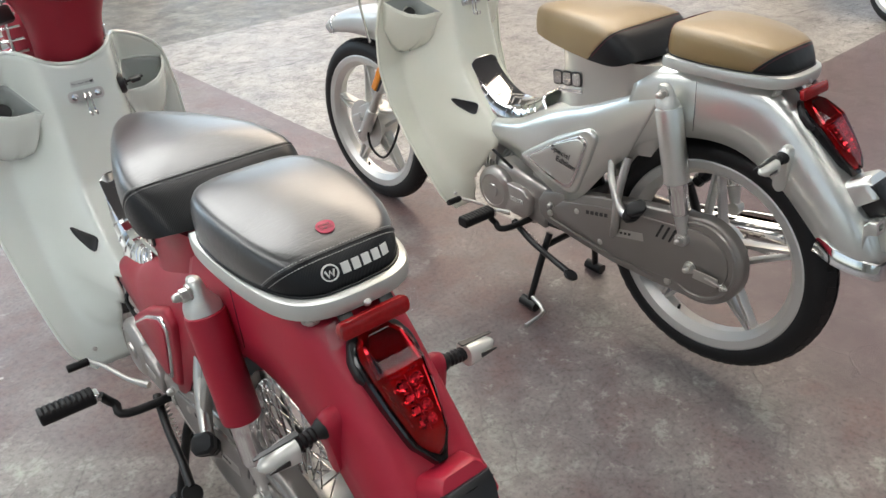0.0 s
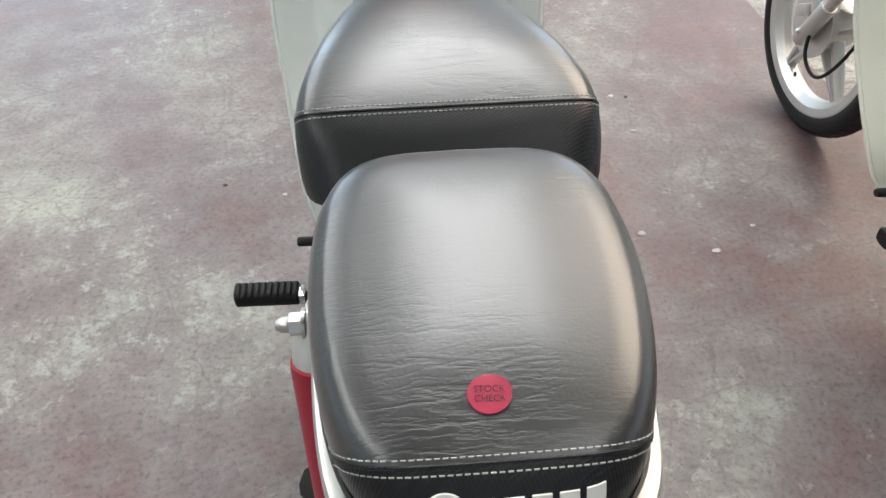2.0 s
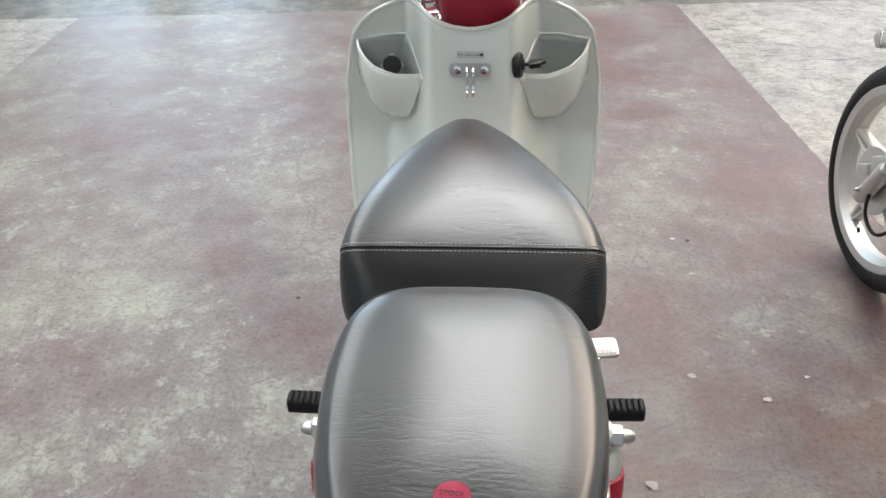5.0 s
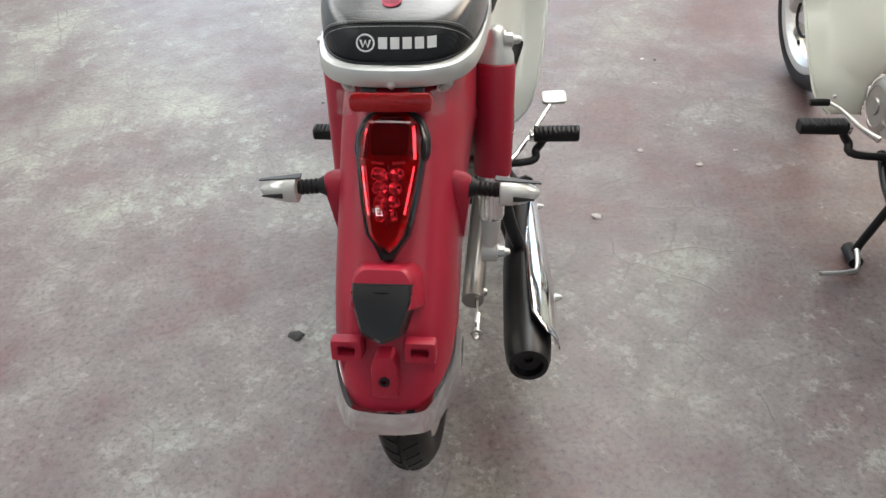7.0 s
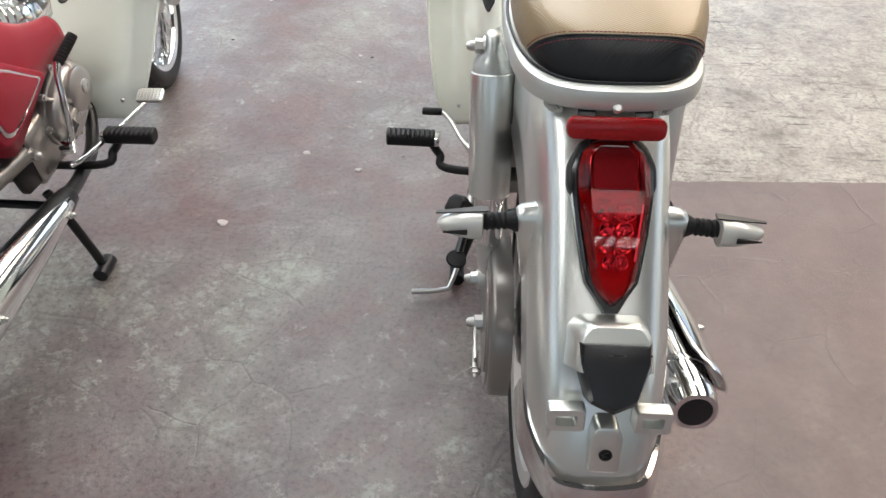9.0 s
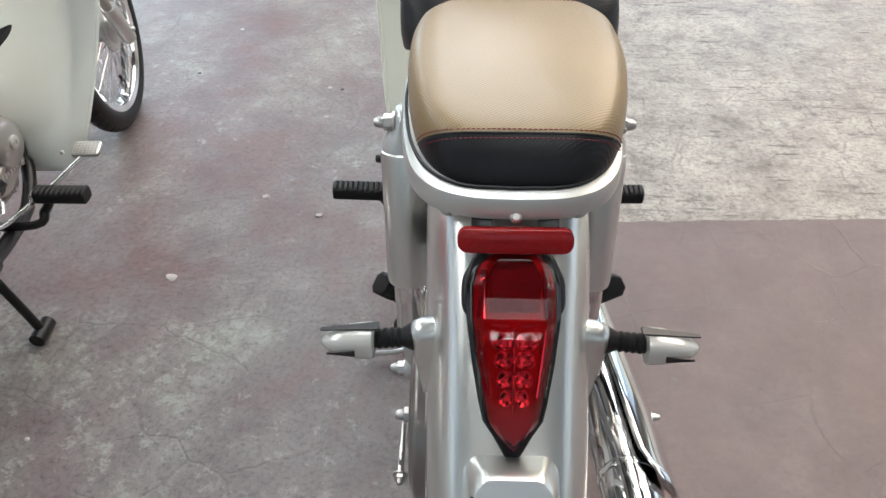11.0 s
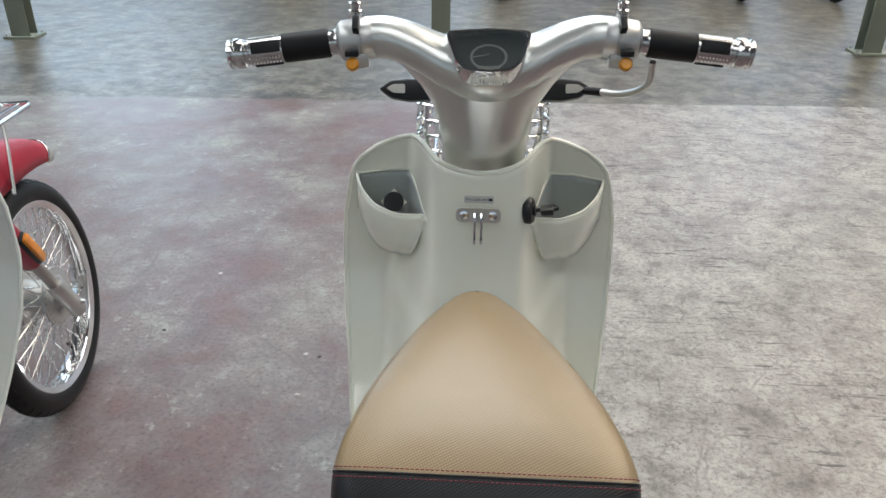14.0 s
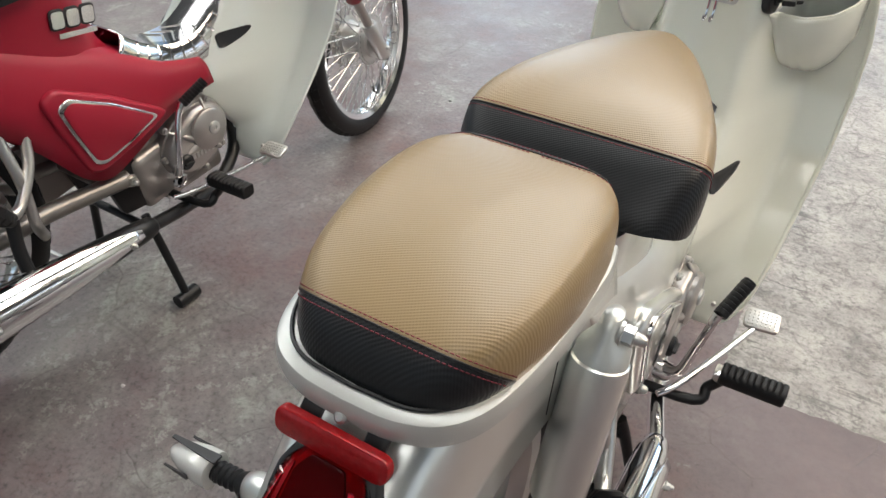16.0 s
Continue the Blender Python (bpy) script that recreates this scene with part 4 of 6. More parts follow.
def tail_parts(root, paint, wrapped):
    # lamp: a faceted lens, highest at a cross ridge, in a black housing with a flared head
    m = pose(0, -0.742, 0.664, 42, 0, 0)
    stations = [(0.083, 0.018, 0.010), (0.079, 0.023, 0.016), (0.066, 0.032, 0.023), (0.052, 0.0355, 0.027), (0.026, 0.0350, 0.035), (0.022, 0.0345, 0.035), (-0.012, 0.0300, 0.031), (-0.045, 0.0240, 0.026), (-0.060, 0.0205, 0.023), (-0.073, 0.0115, 0.020), (-0.083, 0.0015, 0.017)]

    def loft(bm, grow, low, side, high, flat, ends=0.0):
        rings = []
        for k, (y, w, h) in enumerate(stations):
            w += grow
            y += ends if k == 0 else -ends * 1.3 if k == len(stations) - 1 else 0.0
            rings.append([m @ Vector(v) for v in ((-w, y, low), (-w, y, h * side), (-w * flat, y, h * high), (w * flat, y, h * high), (w, y, h * side), (w, y, low))])
        grid(bm, rings, True, True)
    bm = bmesh.new()
    loft(bm, 0.0048, -0.012, 0.30, 0.38, 0.92, 0.005)
    lamp = part("tail_lamp", bm, M["gloss_black"], root, "red tail lamp in a glossy black housing", 25)
    bm = bmesh.new()
    for s in (-1, 1):
        prism(bm, round_poly([(s * x, y) for x, y in ((0.020, 0.088), (0.034, 0.080), (0.0445, 0.058), (0.0445, 0.034), (0.036, 0.022), (0.020, 0.030))], 0.006), m @ Matrix.Translation((0, 0, -0.010)), 0.018, 0.005, 3)
    pieces("housing_ear", bm, M["black"], lamp)
    bm = bmesh.new()
    loft(bm, -0.0035, 0.002, 0.40, 0.42, 0.96, -0.003)
    part("reflector_bowl", bm, M["lamp_red"], lamp, smooth=25)
    # dark head panel, side strips modelled as sky reflections, cross bar, and two columns of mirrored cups along a
    # spine
    bm = bmesh.new()
    prism(bm, round_poly([(0.021, 0.028), (0.022, 0.060), (0.014, 0.074), (-0.014, 0.074), (-0.022, 0.060), (-0.021, 0.028)], 0.003), m @ Matrix.Translation((0, 0, 0.0165)), 0.003)
    part("head_panel", bm, M["lamp_shade"], lamp)
    bm = bmesh.new()
    for s in (-1, 1):
        box(bm, m @ pose(s * 0.0258, 0.044, 0.0185, 0, s * 24, s * 2), 0.0042, 0.040, 0.0012)
        box(bm, m @ pose(s * 0.0225, -0.012, 0.0185, 0, s * 30, -s * 8), 0.0026, 0.056, 0.0010)
        box(bm, m @ pose(s * 0.0120, 0.0185, 0.0205, 24, 0, s * 6), 0.0145, 0.0030, 0.0012)
    tube(bm, [m @ Vector((0, 0.016, 0.0195)), m @ Vector((0, -0.052, 0.0160))], 0.0011, 6)
    pieces("light_strip", bm, M["red_mirror"], lamp)
    for k in range(4):
        y, w = 0.006 - 0.0155 * k, 0.0100 - 0.0012 * k
        for s in (-1, 1):
            bm = bmesh.new()
            cm = m @ pose(s * (w + 0.0005), y, 0.0190 - 0.0011 * k, 14, -s * 16, s * 9)
            rings = [[cm @ Vector((w * f * 0.88 * c, 0.0072 * f * d, zz)) for c, d in ((1, 0.45), (0.6, 1), (-0.6, 1), (-1, 0.45), (-1, -0.6), (-0.5, -1), (0.5, -1), (1, -0.6))] for f, zz in ((1.0, 0.0012), (0.92, 0.0012), (0.55, -0.0028), (0.05, -0.0034))]
            grid(bm, rings, True)
            part("mirror_cup", bm, M["red_mirror"], lamp, smooth=25)
    bm = bmesh.new()
    loft(bm, 0.0002, 0.006, 0.62, 1.0, 0.74)
    part("lens", bm, M["red_glass"], lamp, smooth=20)
    # reflector bar and its bracket
    bm = bmesh.new()
    rm = pose(0, -0.690, 0.742, 72, 0, 0)
    prism(bm, round_poly([(-0.0485, -0.0108), (0.0485, -0.0108), (0.0485, 0.0108), (-0.0485, 0.0108)], 0.0095), rm, 0.008, 0.002, 2)
    rf = part("rear_reflector", bm, M["red_reflector"], root, "red rear reflector bar" + (" still in clear wrapping" if wrapped else ""))
    bm = bmesh.new()
    for x in (-0.028, 0.028):
        box(bm, pose(x, -0.674, 0.752, 40, 0, 0), 0.018, 0.030, 0.004, 0.001)
    pieces("bracket", bm, M["black"], rf)
    bm = bmesh.new()
    lathe(bm, [(0.005, 0), (0.005, 0.004), (0.003, 0.006)], pose(0, -0.680, 0.757, 50, 0, 0), 12)
    part("bolt", bm, M["steel"], rf)
    if wrapped:
        bm = bmesh.new()
        for s in (-1, 1):
            rings = []
            for k in range(7):
                x = s * (0.046 + 0.0165 * k / 6)
                fl = (1.0, 1.0, 1.0, 1.0, 0.9, 0.55, 0.12)[k]
                ring = []
                for i in range(16):
                    a = 2 * math.pi * i / 16
                    n = 1 + 0.16 * noise.noise((x * 190, math.cos(a) * 4, math.sin(a) * 4))
                    ring.append(rm @ Vector((x, 0.0140 * n * math.copysign(abs(math.cos(a)) ** 0.5, math.cos(a)), 0.004 + 0.0075 * n * fl * math.copysign(abs(math.sin(a)) ** 0.5, math.sin(a)))))
                rings.append(ring)
            grid(bm, rings, True)
        pieces("wrapping", bm, M["film"], rf, "crinkled clear plastic wrapping")
    # plate lamp hood: a raised brow over a wide faceted black lamp
    m = pose(0, -0.838, 0.580, 50, 0, 0)
    bm = bmesh.new()
    rings = []
    for z, g in ((-0.022, 0.006), (0.010, 0.001), (0.022, -0.001), (0.026, -0.004)):
        rings.append([m @ Vector((x, y, z)) for x, y in round_poly([(-0.038 - g, -0.016), (0.038 + g, -0.016), (0.035 + g, 0.020 + g), (0.026 + g, 0.031 + g), (-0.026 - g, 0.031 + g), (-0.035 - g, 0.020 + g)], 0.005)])
    grid(bm, rings, True, True)
    hd = part("plate_lamp_hood", bm, paint, root)
    bm = bmesh.new()
    rings = []
    for z, f, dy in ((-0.012, 1.0, 0.0), (0.022, 1.0, 0.0), (0.030, 0.90, 0.0015), (0.031, 0.80, 0.002)):
        rings.append([m @ Vector((x * f, (y + 0.016) * f - 0.016 + dy, z)) for x, y in ((-0.0345, 0.013), (0.0345, 0.013), (0.0345, -0.006), (0.0225, -0.045), (0.0, -0.055), (-0.0225, -0.045), (-0.0345, -0.006))])
    grid(bm, rings, True, True)
    part("plate_lamp", bm, M["black"], hd, "matt black number plate lamp", 25)
    bm = bmesh.new()
    tube(bm, [m @ Vector((-0.0335, 0.002, 0.0275)), m @ Vector((0.0, 0.002, 0.0312)), m @ Vector((0.0335, 0.002, 0.0275))], 0.0008, 6)
    part("lamp_groove", bm, M["gloss_black"], hd)
    # plate brackets: two slotted lugs and one drilled lug
    for s in (-1, 1):
        lm = pose(s * 0.0415, -0.876, 0.534, 75, 0, 0)
        bm = bmesh.new()
        o = round_poly([(-0.018, -0.013), (0.018, -0.013), (0.018, 0.013), (-0.018, 0.013)], 0.004)
        i = round_poly([(-0.010, -0.006), (0.010, -0.006), (0.010, 0.006), (-0.010, 0.006)], 0.003)
        rings = [[lm @ Vector((*p, -0.003)) for p in o], [lm @ Vector((*p, 0.010)) for p in o], [lm @ Vector((p[0] * 0.93, p[1] * 0.93, 0.012)) for p in o], [lm @ Vector((*p, 0.012)) for p in i], [lm @ Vector((*p, -0.003)) for p in i]]
        grid(bm, rings, True)
        rings = [[lm @ Vector((x * f, y * f - o2, zz)) for x, y in o] for f, zz, o2 in ((0.96, -0.002, 0.0), (0.92, -0.012, 0.006), (0.80, -0.016, 0.026), (0.52, -0.020, 0.060))]
        grid(bm, rings, True, True)
        part("plate_lug", bm, paint, root)
    lm = pose(0, -0.886, 0.494, 76, 0, 0)
    bm = bmesh.new()
    o = round_poly([(-0.0155, -0.022), (0.0155, -0.022), (0.0155, 0.020), (0.010, 0.034), (-0.010, 0.034), (-0.0155, 0.020)], 0.005)
    prism(bm, o, lm @ Matrix.Translation((0, 0, -0.022)), 0.034, 0.003, 2)
    lug = part("centre_lug", bm, paint, root)
    bm = bmesh.new()
    lathe(bm, [(0.0065, 0.0), (0.0065, 0.0025), (0.004, 0.003), (0.0038, 0.0005), (0, 0.0005)], lm @ Matrix.Translation((0, 0.002, 0.0115)), 18)
    part("bush", bm, M["rubber"], lug)
    # chrome lip round the tail's lower end
    bm = bmesh.new()
    half = [(-0.0725, -0.792, 0.477), (-0.0725, -0.812, 0.469), (-0.071, -0.835, 0.460), (-0.062, -0.866, 0.451), (-0.050, -0.893, 0.446), (-0.040, -0.904, 0.444), (-0.018, -0.908, 0.443), (0.0, -0.909, 0.443)]
    path = half + [(-x, y, z) for x, y, z in half[-2::-1]]
    rings = []
    pts = [Vector(p) for p in spline(path, 40)]
    for k, p in enumerate(pts):
        d = (pts[min(k + 1, 40)] - pts[max(k - 1, 0)]).normalized()
        outw = Vector((d.y, -d.x, 0)).normalized()
        if outw.y > 0 and abs(p.x) < 0.05 or outw.x * p.x < 0:
            outw = -outw
        rings.append([p + outw * a + Vector((0, 0, b)) for a, b in ((-0.003, 0.016), (0.002, 0.015), (0.006, 0.003), (0.009, -0.010), (0.0095, -0.014), (0.006, -0.016), (0.003, -0.012), (-0.001, 0.0))])
    grid(bm, rings, True, True)
    part("chrome_lip", bm, M["chrome"], root, "polished chrome trim round the fender's end")


def badge_bars(root, side, mat):
    """Raised model badge as plain blocks."""
    bm = bmesh.new()
    m = Matrix.Translation((side * 0.0815, -0.150, 0.660)) @ pose(0, 0, 0, 90, 0, 90 * side) @ pose(0, 0, 0, 0, 0, -6 * side) @ Matrix.Diagonal((1.42, 1.5, 1, 1))
    for k in range(3):
        x = -0.032 + 0.0205 * k
        prism(bm, round_poly([(x, -0.010), (x + 0.0205, -0.010), (x + 0.0205, 0.014), (x, 0.014)], 0.0065), m, 0.0035, 0.001)
    bd = pieces("badge", bm, M["black_print"], root, "raised model badge in black and chrome blocks")
    bm = bmesh.new()
    for k in range(3):
        x = -0.032 + 0.0205 * k
        prism(bm, round_poly([(x + 0.002, -0.0075), (x + 0.0185, -0.0075), (x + 0.0185, 0.0115), (x + 0.002, 0.0115)], 0.005), m @ Matrix.Translation((0, 0, 0.0036)), 0.0008)
    prism(bm, [(-0.022, -0.020), (0.030, -0.020), (0.030, -0.014), (-0.022, -0.014)], m, 0.002)
    pieces("badge_face", bm, M["chrome"], bd)


def engine(root):
    bm = bmesh.new()
    box(bm, pose(0, 0.0, 0.300, 8, 0, 0), 0.165, 0.215, 0.130, 0.022, segments=3)
    box(bm, pose(0, 0.05, 0.235, 4, 0, 0), 0.12, 0.17, 0.05, 0.014)
    box(bm, pose(0, -0.06, 0.345, 0, 0, 0), 0.13, 0.08, 0.06, 0.015)
    eng = part("engine", bm, M["engine_grey"], root, "grey painted single-cylinder engine")
    # left covers
    bm = bmesh.new()
    lathe(bm, [(0.066, 0.0), (0.066, 0.016), (0.060, 0.024), (0.046, 0.030), (0.044, 0.028), (0.020, 0.029), (0.018, 0.033), (0.010, 0.034), (0, 0.034)], Matrix.Translation((-0.078, 0.085, 0.292)) @ pose(0, 0, 0, 0, -90, 0), 36)
    part("alternator_cover", bm, M["engine_grey"], eng)
    bm = bmesh.new()
    prism(bm, round_poly([(-0.055, -0.040), (0.045, -0.030), (0.05, 0.02), (0.02, 0.042), (-0.05, 0.045)], 0.014), Matrix.Translation((-0.078, -0.005, 0.285)) @ pose(0, 0, 0, 90, 0, -90), 0.024, 0.006, 3)
    part("sprocket_cover", bm, M["engine_grey"], eng)
    bm = bmesh.new()
    m = Matrix.Translation((-0.1035, -0.008, 0.292)) @ pose(0, 0, 0, 90, 0, -90)
    for k in range(6):
        prism(bm, [(-0.026 + 0.0085 * k, -0.005), (-0.020 + 0.0085 * k, -0.005), (-0.020 + 0.0085 * k, 0.006), (-0.026 + 0.0085 * k, 0.006)], m, 0.0022, 0.0005)
    pieces("maker_plate", bm, M["alu"], eng)
    # right clutch cover
    bm = bmesh.new()
    o = []
    for i in range(40):
        a = 2 * math.pi * i / 40
        r = 0.082 + 0.012 * math.cos(2 * (a - 0.5))
        o.append((r * math.cos(a), r * math.sin(a) * 0.98))
    cm = Matrix.Translation((0.072, 0.045, 0.338)) @ pose(0, 0, 0, 90, 0, 90)
    prism(bm, o, cm, 0.016, 0.004, 2)
    prism(bm, [(x * 0.92, y * 0.92) for x, y in o], cm @ Matrix.Translation((0, 0, 0.015)), 0.024, 0.014, 4)
    lathe(bm, [(0.046, 0.036), (0.046, 0.045), (0.040, 0.050), (0.0, 0.052)], cm @ Matrix.Translation((0.022, 0.018, 0)), 28)
    cov = part("clutch_cover", bm, M["engine_grey"], eng, "rounded grey clutch cover")
    for a0, r0, r1, wid in ((0.5, 0.044, 0.080, 0.007), (1.2, 0.050, 0.084, 0.006), (2.6, 0.012, 0.076, 0.008), (3.6, 0.010, 0.074, 0.008), (5.6, 0.044, 0.078, 0.007)):
        bm = bmesh.new()
        c0 = Vector((0.022, 0.018, 0)) if r0 > 0.03 else Vector((0, 0, 0))
        dv = Vector((math.cos(a0), math.sin(a0), 0))
        tube(bm, [cm @ (dv * r0 + Vector((0, 0, 0.038))), cm @ (dv * (r0 + r1) / 2 + Vector((0, 0, 0.036))), cm @ (dv * r1 + Vector((0, 0, 0.020)))], [wid, wid * 0.85, wid * 0.6], 10, 4)
        part("cover_ridge", bm, M["engine_grey"], cov)
    bm = bmesh.new()
    lathe(bm, [(0.017, 0.030), (0.017, 0.044), (0.014, 0.047), (0.0, 0.047)], cm @ Matrix.Translation((-0.050, -0.030, 0)), 20)
    box(bm, cm @ pose(-0.050, -0.030, 0.049), 0.024, 0.006, 0.008, 0.002)
    part("oil_filler_cap", bm, M["black"], cov)
    bm = bmesh.new()
    lathe(bm, [(0.014, 0.046), (0.014, 0.055), (0.011, 0.057), (0.005, 0.057), (0.004, 0.054), (0, 0.054)], cm @ Matrix.Translation((0.028, 0.022, 0)), 24)
    part("adjuster_cap", bm, M["alu"], cov)
    bm = bmesh.new()
    for k in range(8):
        a = 2 * math.pi * k / 8 + 0.2
        lathe(bm, [(0.0075, 0.010), (0.0075, 0.020), (0.005, 0.0215), (0.005, 0.0245), (0, 0.0245)], cm @ Matrix.Translation((0.086 * math.cos(a), 0.084 * math.sin(a), 0)), 10)
    pieces("cover_bolt", bm, M["steel"], cov)
    bm = bmesh.new()
    for k in range(6):
        x = -0.034 + 0.010 * k
        prism(bm, [(x, -0.034), (x + 0.007, -0.034), (x + 0.007, -0.022), (x, -0.022)], cm @ Matrix.Translation((0.004, 0, 0.0385)), 0.002, 0.0005)
    pieces("raised_mark", bm, M["alu"], cov)
    # cylinder, finned, under the tunnel
    bm = bmesh.new()
    cyl = along((0, 0.09, 0.335), (0, 0.26, 0.365))
    prof = []
    for k in range(9):
        prof += [(0.058, 0.010 * k * 1.2), (0.058, 0.010 * k * 1.2 + 0.004), (0.046, 0.010 * k * 1.2 + 0.005), (0.046, 0.010 * (k + 1) * 1.2 - 0.001)]
    lathe(bm, prof, cyl, 24)
    box(bm, cyl @ Matrix.Translation((0, 0, 0.140)), 0.115, 0.105, 0.055, 0.012)
    part("cylinder", bm, M["alu"], eng)
    bm = bmesh.new()
    box(bm, pose(-0.055, 0.130, 0.385, 12, 0, 0), 0.035, 0.045, 0.050, 0.008)
    lathe(bm, [(0.02, 0), (0.02, 0.03), (0.012, 0.04)], along((-0.055, 0.13, 0.40), (-0.055, 0.11, 0.46)), 18)
    pieces("inlet", bm, M["alu"], eng)
    bm = bmesh.new()
    tube(bm, [(0.058, 0.12, 0.40), (0.075, 0.08, 0.43), (0.070, 0.0, 0.42), (0.06, -0.05, 0.40)], 0.005, 8, 5)
    tube(bm, [(-0.07, 0.14, 0.40), (-0.09, 0.09, 0.40), (-0.085, 0.03, 0.37)], 0.004, 8, 5)
    pieces("hose", bm, M["rubber"], eng)
    return eng


def controls(root, shift, kick=(0.0, 0.0, 0.0)):
    """Pegs, pedals, stand and the black under-frame."""
    bm = bmesh.new()
    tube(bm, [(-0.205, -0.002, 0.285), (-0.185, -0.004, 0.255), (-0.150, -0.030, 0.235), (0.150, -0.030, 0.235), (0.185, -0.004, 0.255), (0.205, -0.002, 0.285)], 0.009, 10, 6)
    box(bm, pose(0, -0.04, 0.243), 0.15, 0.05, 0.016, 0.003)
    bar = part("peg_bar", bm, M["black_metal"], root)
    for s in (-1, 1):
        bm = bmesh.new()
        rings = []
        for k in range(41):
            u = 0.099 * k / 40
            groove = 0.0028 if 2 < k < 37 and k % 4 == 0 else 0.0
            fat = 0.86 if k in (0, 40) else 1.0
            ring = []
            for q in range(20):
                a = 2 * math.pi * q / 20
                cy, cz = math.copysign(abs(math.cos(a)) ** 0.6, math.cos(a)), math.copysign(abs(math.sin(a)) ** 0.6, math.sin(a))
                ring.append(Vector((s * (0.196 + u) + shift, 0.0178 * cy * fat + 0.003 * u / 0.1, 0.291 + (0.0150 - (groove if cz > 0.2 else 0)) * cz * fat)))
            rings.append(ring)
        grid(bm, rings, True, True)
        part("foot_peg", bm, M["rubber"], root, "ribbed black rubber foot peg")
        bm = bmesh.new()
        box(bm, pose(s * 0.196 + shift, 0.0, 0.287), 0.020, 0.026, 0.020, 0.005)
        part("peg_hinge", bm, M["chrome"], root)
    # shifter
    bm = bmesh.new()
    tube(bm, [(-0.112, 0.010, 0.250), (-0.140, 0.050, 0.258), (-0.165, 0.105, 0.270), (-0.185, 0.138, 0.274)], [0.008, 0.005, 0.0045, 0.0045], 8, 5)
    sf = part("gear_lever", bm, M["steel"], root)
    bm = bmesh.new()
    lathe(bm, [(0.0, 0), (0.0075, 0.0), (0.0085, 0.002), (0.0085, 0.040), (0.007, 0.043), (0, 0.043)], along((-0.185, 0.137, 0.274), (-0.24, 0.139, 0.274)), 14)
    part("lever_rubber", bm, M["rubber"], sf)
    # brake pedal
    bm = bmesh.new()
    tube(bm, [(0.120, -0.060, 0.252), (0.142, -0.030, 0.258), (0.182, 0.050, 0.276), (0.216, 0.122, 0.296)], 0.0056, 10, 5)
    bp = part("brake_pedal", bm, M["chrome"], root, "chrome brake pedal with a dimpled pad")
    bm = bmesh.new()
    pm = pose(0.224, 0.140, 0.302, 14, 0, 6)
    prism(bm, round_poly([(-0.028, -0.020), (0.028, -0.020), (0.028, 0.020), (-0.028, 0.020)], 0.009), pm, 0.007, 0.002, 2)
    for i in range(7):
        for j in range(5):
            lathe(bm, [(0.0019, 0.0068), (0.0013, 0.0080), (0.0, 0.0083)], pm @ Matrix.Translation((-0.021 + 0.007 * i, -0.0135 + 0.00675 * j, 0)), 6)
    part("pad", bm, M["steel"], bp)
    # kick lever on the clutch side
    bm = bmesh.new()
    kx, ky, kz = kick
    tube(bm, [(0.118, -0.040, 0.292), (0.128 + kx * 0.3, -0.037 + ky * 0.3, 0.320), (0.128 + kx * 0.6, -0.026 + ky * 0.6, 0.380 + kz * 0.5), (0.124 + kx * 0.9, -0.010 + ky * 0.9, 0.425 + kz), (0.124 + kx, 0.004 + ky, 0.446 + kz)], [0.010, 0.008, 0.0065, 0.0065, 0.008], 10, 5)
    lathe(bm, [(0.016, 0), (0.016, 0.022), (0.012, 0.026), (0, 0.026)], Matrix.Translation((0.104, -0.040, 0.286)) @ AX, 18)
    kk = part("kick_lever", bm, M["chrome"], root)
    bm = bmesh.new()
    prof = [(0.0, 0), (0.010, 0.0)]
    for k in range(8):
        prof += [(0.0105, 0.003 + 0.0075 * k), (0.0105, 0.0075 + 0.0075 * k), (0.009, 0.0083 + 0.0075 * k)]
    lathe(bm, prof + [(0.010, 0.064), (0.0, 0.065)], along((0.126 + kx, 0.002 + ky, 0.446 + kz), (0.142 + kx * 1.1, 0.055 + ky, 0.480 + kz)), 14)
    part("kick_rubber", bm, M["rubber"], kk)
    # centre stand on two feet, with its tang
    bm = bmesh.new()
    for s in (-1, 1):
        tube(bm, [(s * 0.085, -0.115, 0.225), (s * 0.100, -0.112, 0.180), (s * 0.132, -0.104, 0.060), (s * 0.140, -0.100, 0.016)], 0.0095, 10, 4)
        tube(bm, [(s * 0.141, -0.128, 0.016), (s * 0.140, -0.072, 0.016)], 0.0155, 14)
    tube(bm, [(-0.095, -0.113, 0.190), (0.095, -0.113, 0.190)], 0.009, 10)
    st = part("centre_stand", bm, M["black_metal"], root, "black steel centre stand carrying the bike")
    bm = bmesh.new()
    tube(bm, [(-0.140, -0.110, 0.040), (-0.150, -0.150, 0.036), (-0.158, -0.170, 0.030), (-0.185, -0.174, 0.026), (-0.235, -0.176, 0.024)], 0.0055, 8)
    part("stand_tang", bm, M["steel"], st)
    bm = bmesh.new()
    tube(bm, [(-0.105, 0.000, 0.225), (-0.120, -0.080, 0.200), (-0.130, -0.17, 0.185)], [0.009, 0.008, 0.008], 10, 4)
    tube(bm, [(-0.130, -0.17, 0.185), (-0.142, -0.235, 0.180)], 0.0085, 10)
    lathe(bm, [(0.018, -0.004), (0.020, 0.0), (0.018, 0.004)], pose(-0.145, -0.245, 0.178, 20, 10, 0), 16)
    sd = part("side_stand", bm, M["black_metal"], root, "folded black side stand")
    bm = bmesh.new()
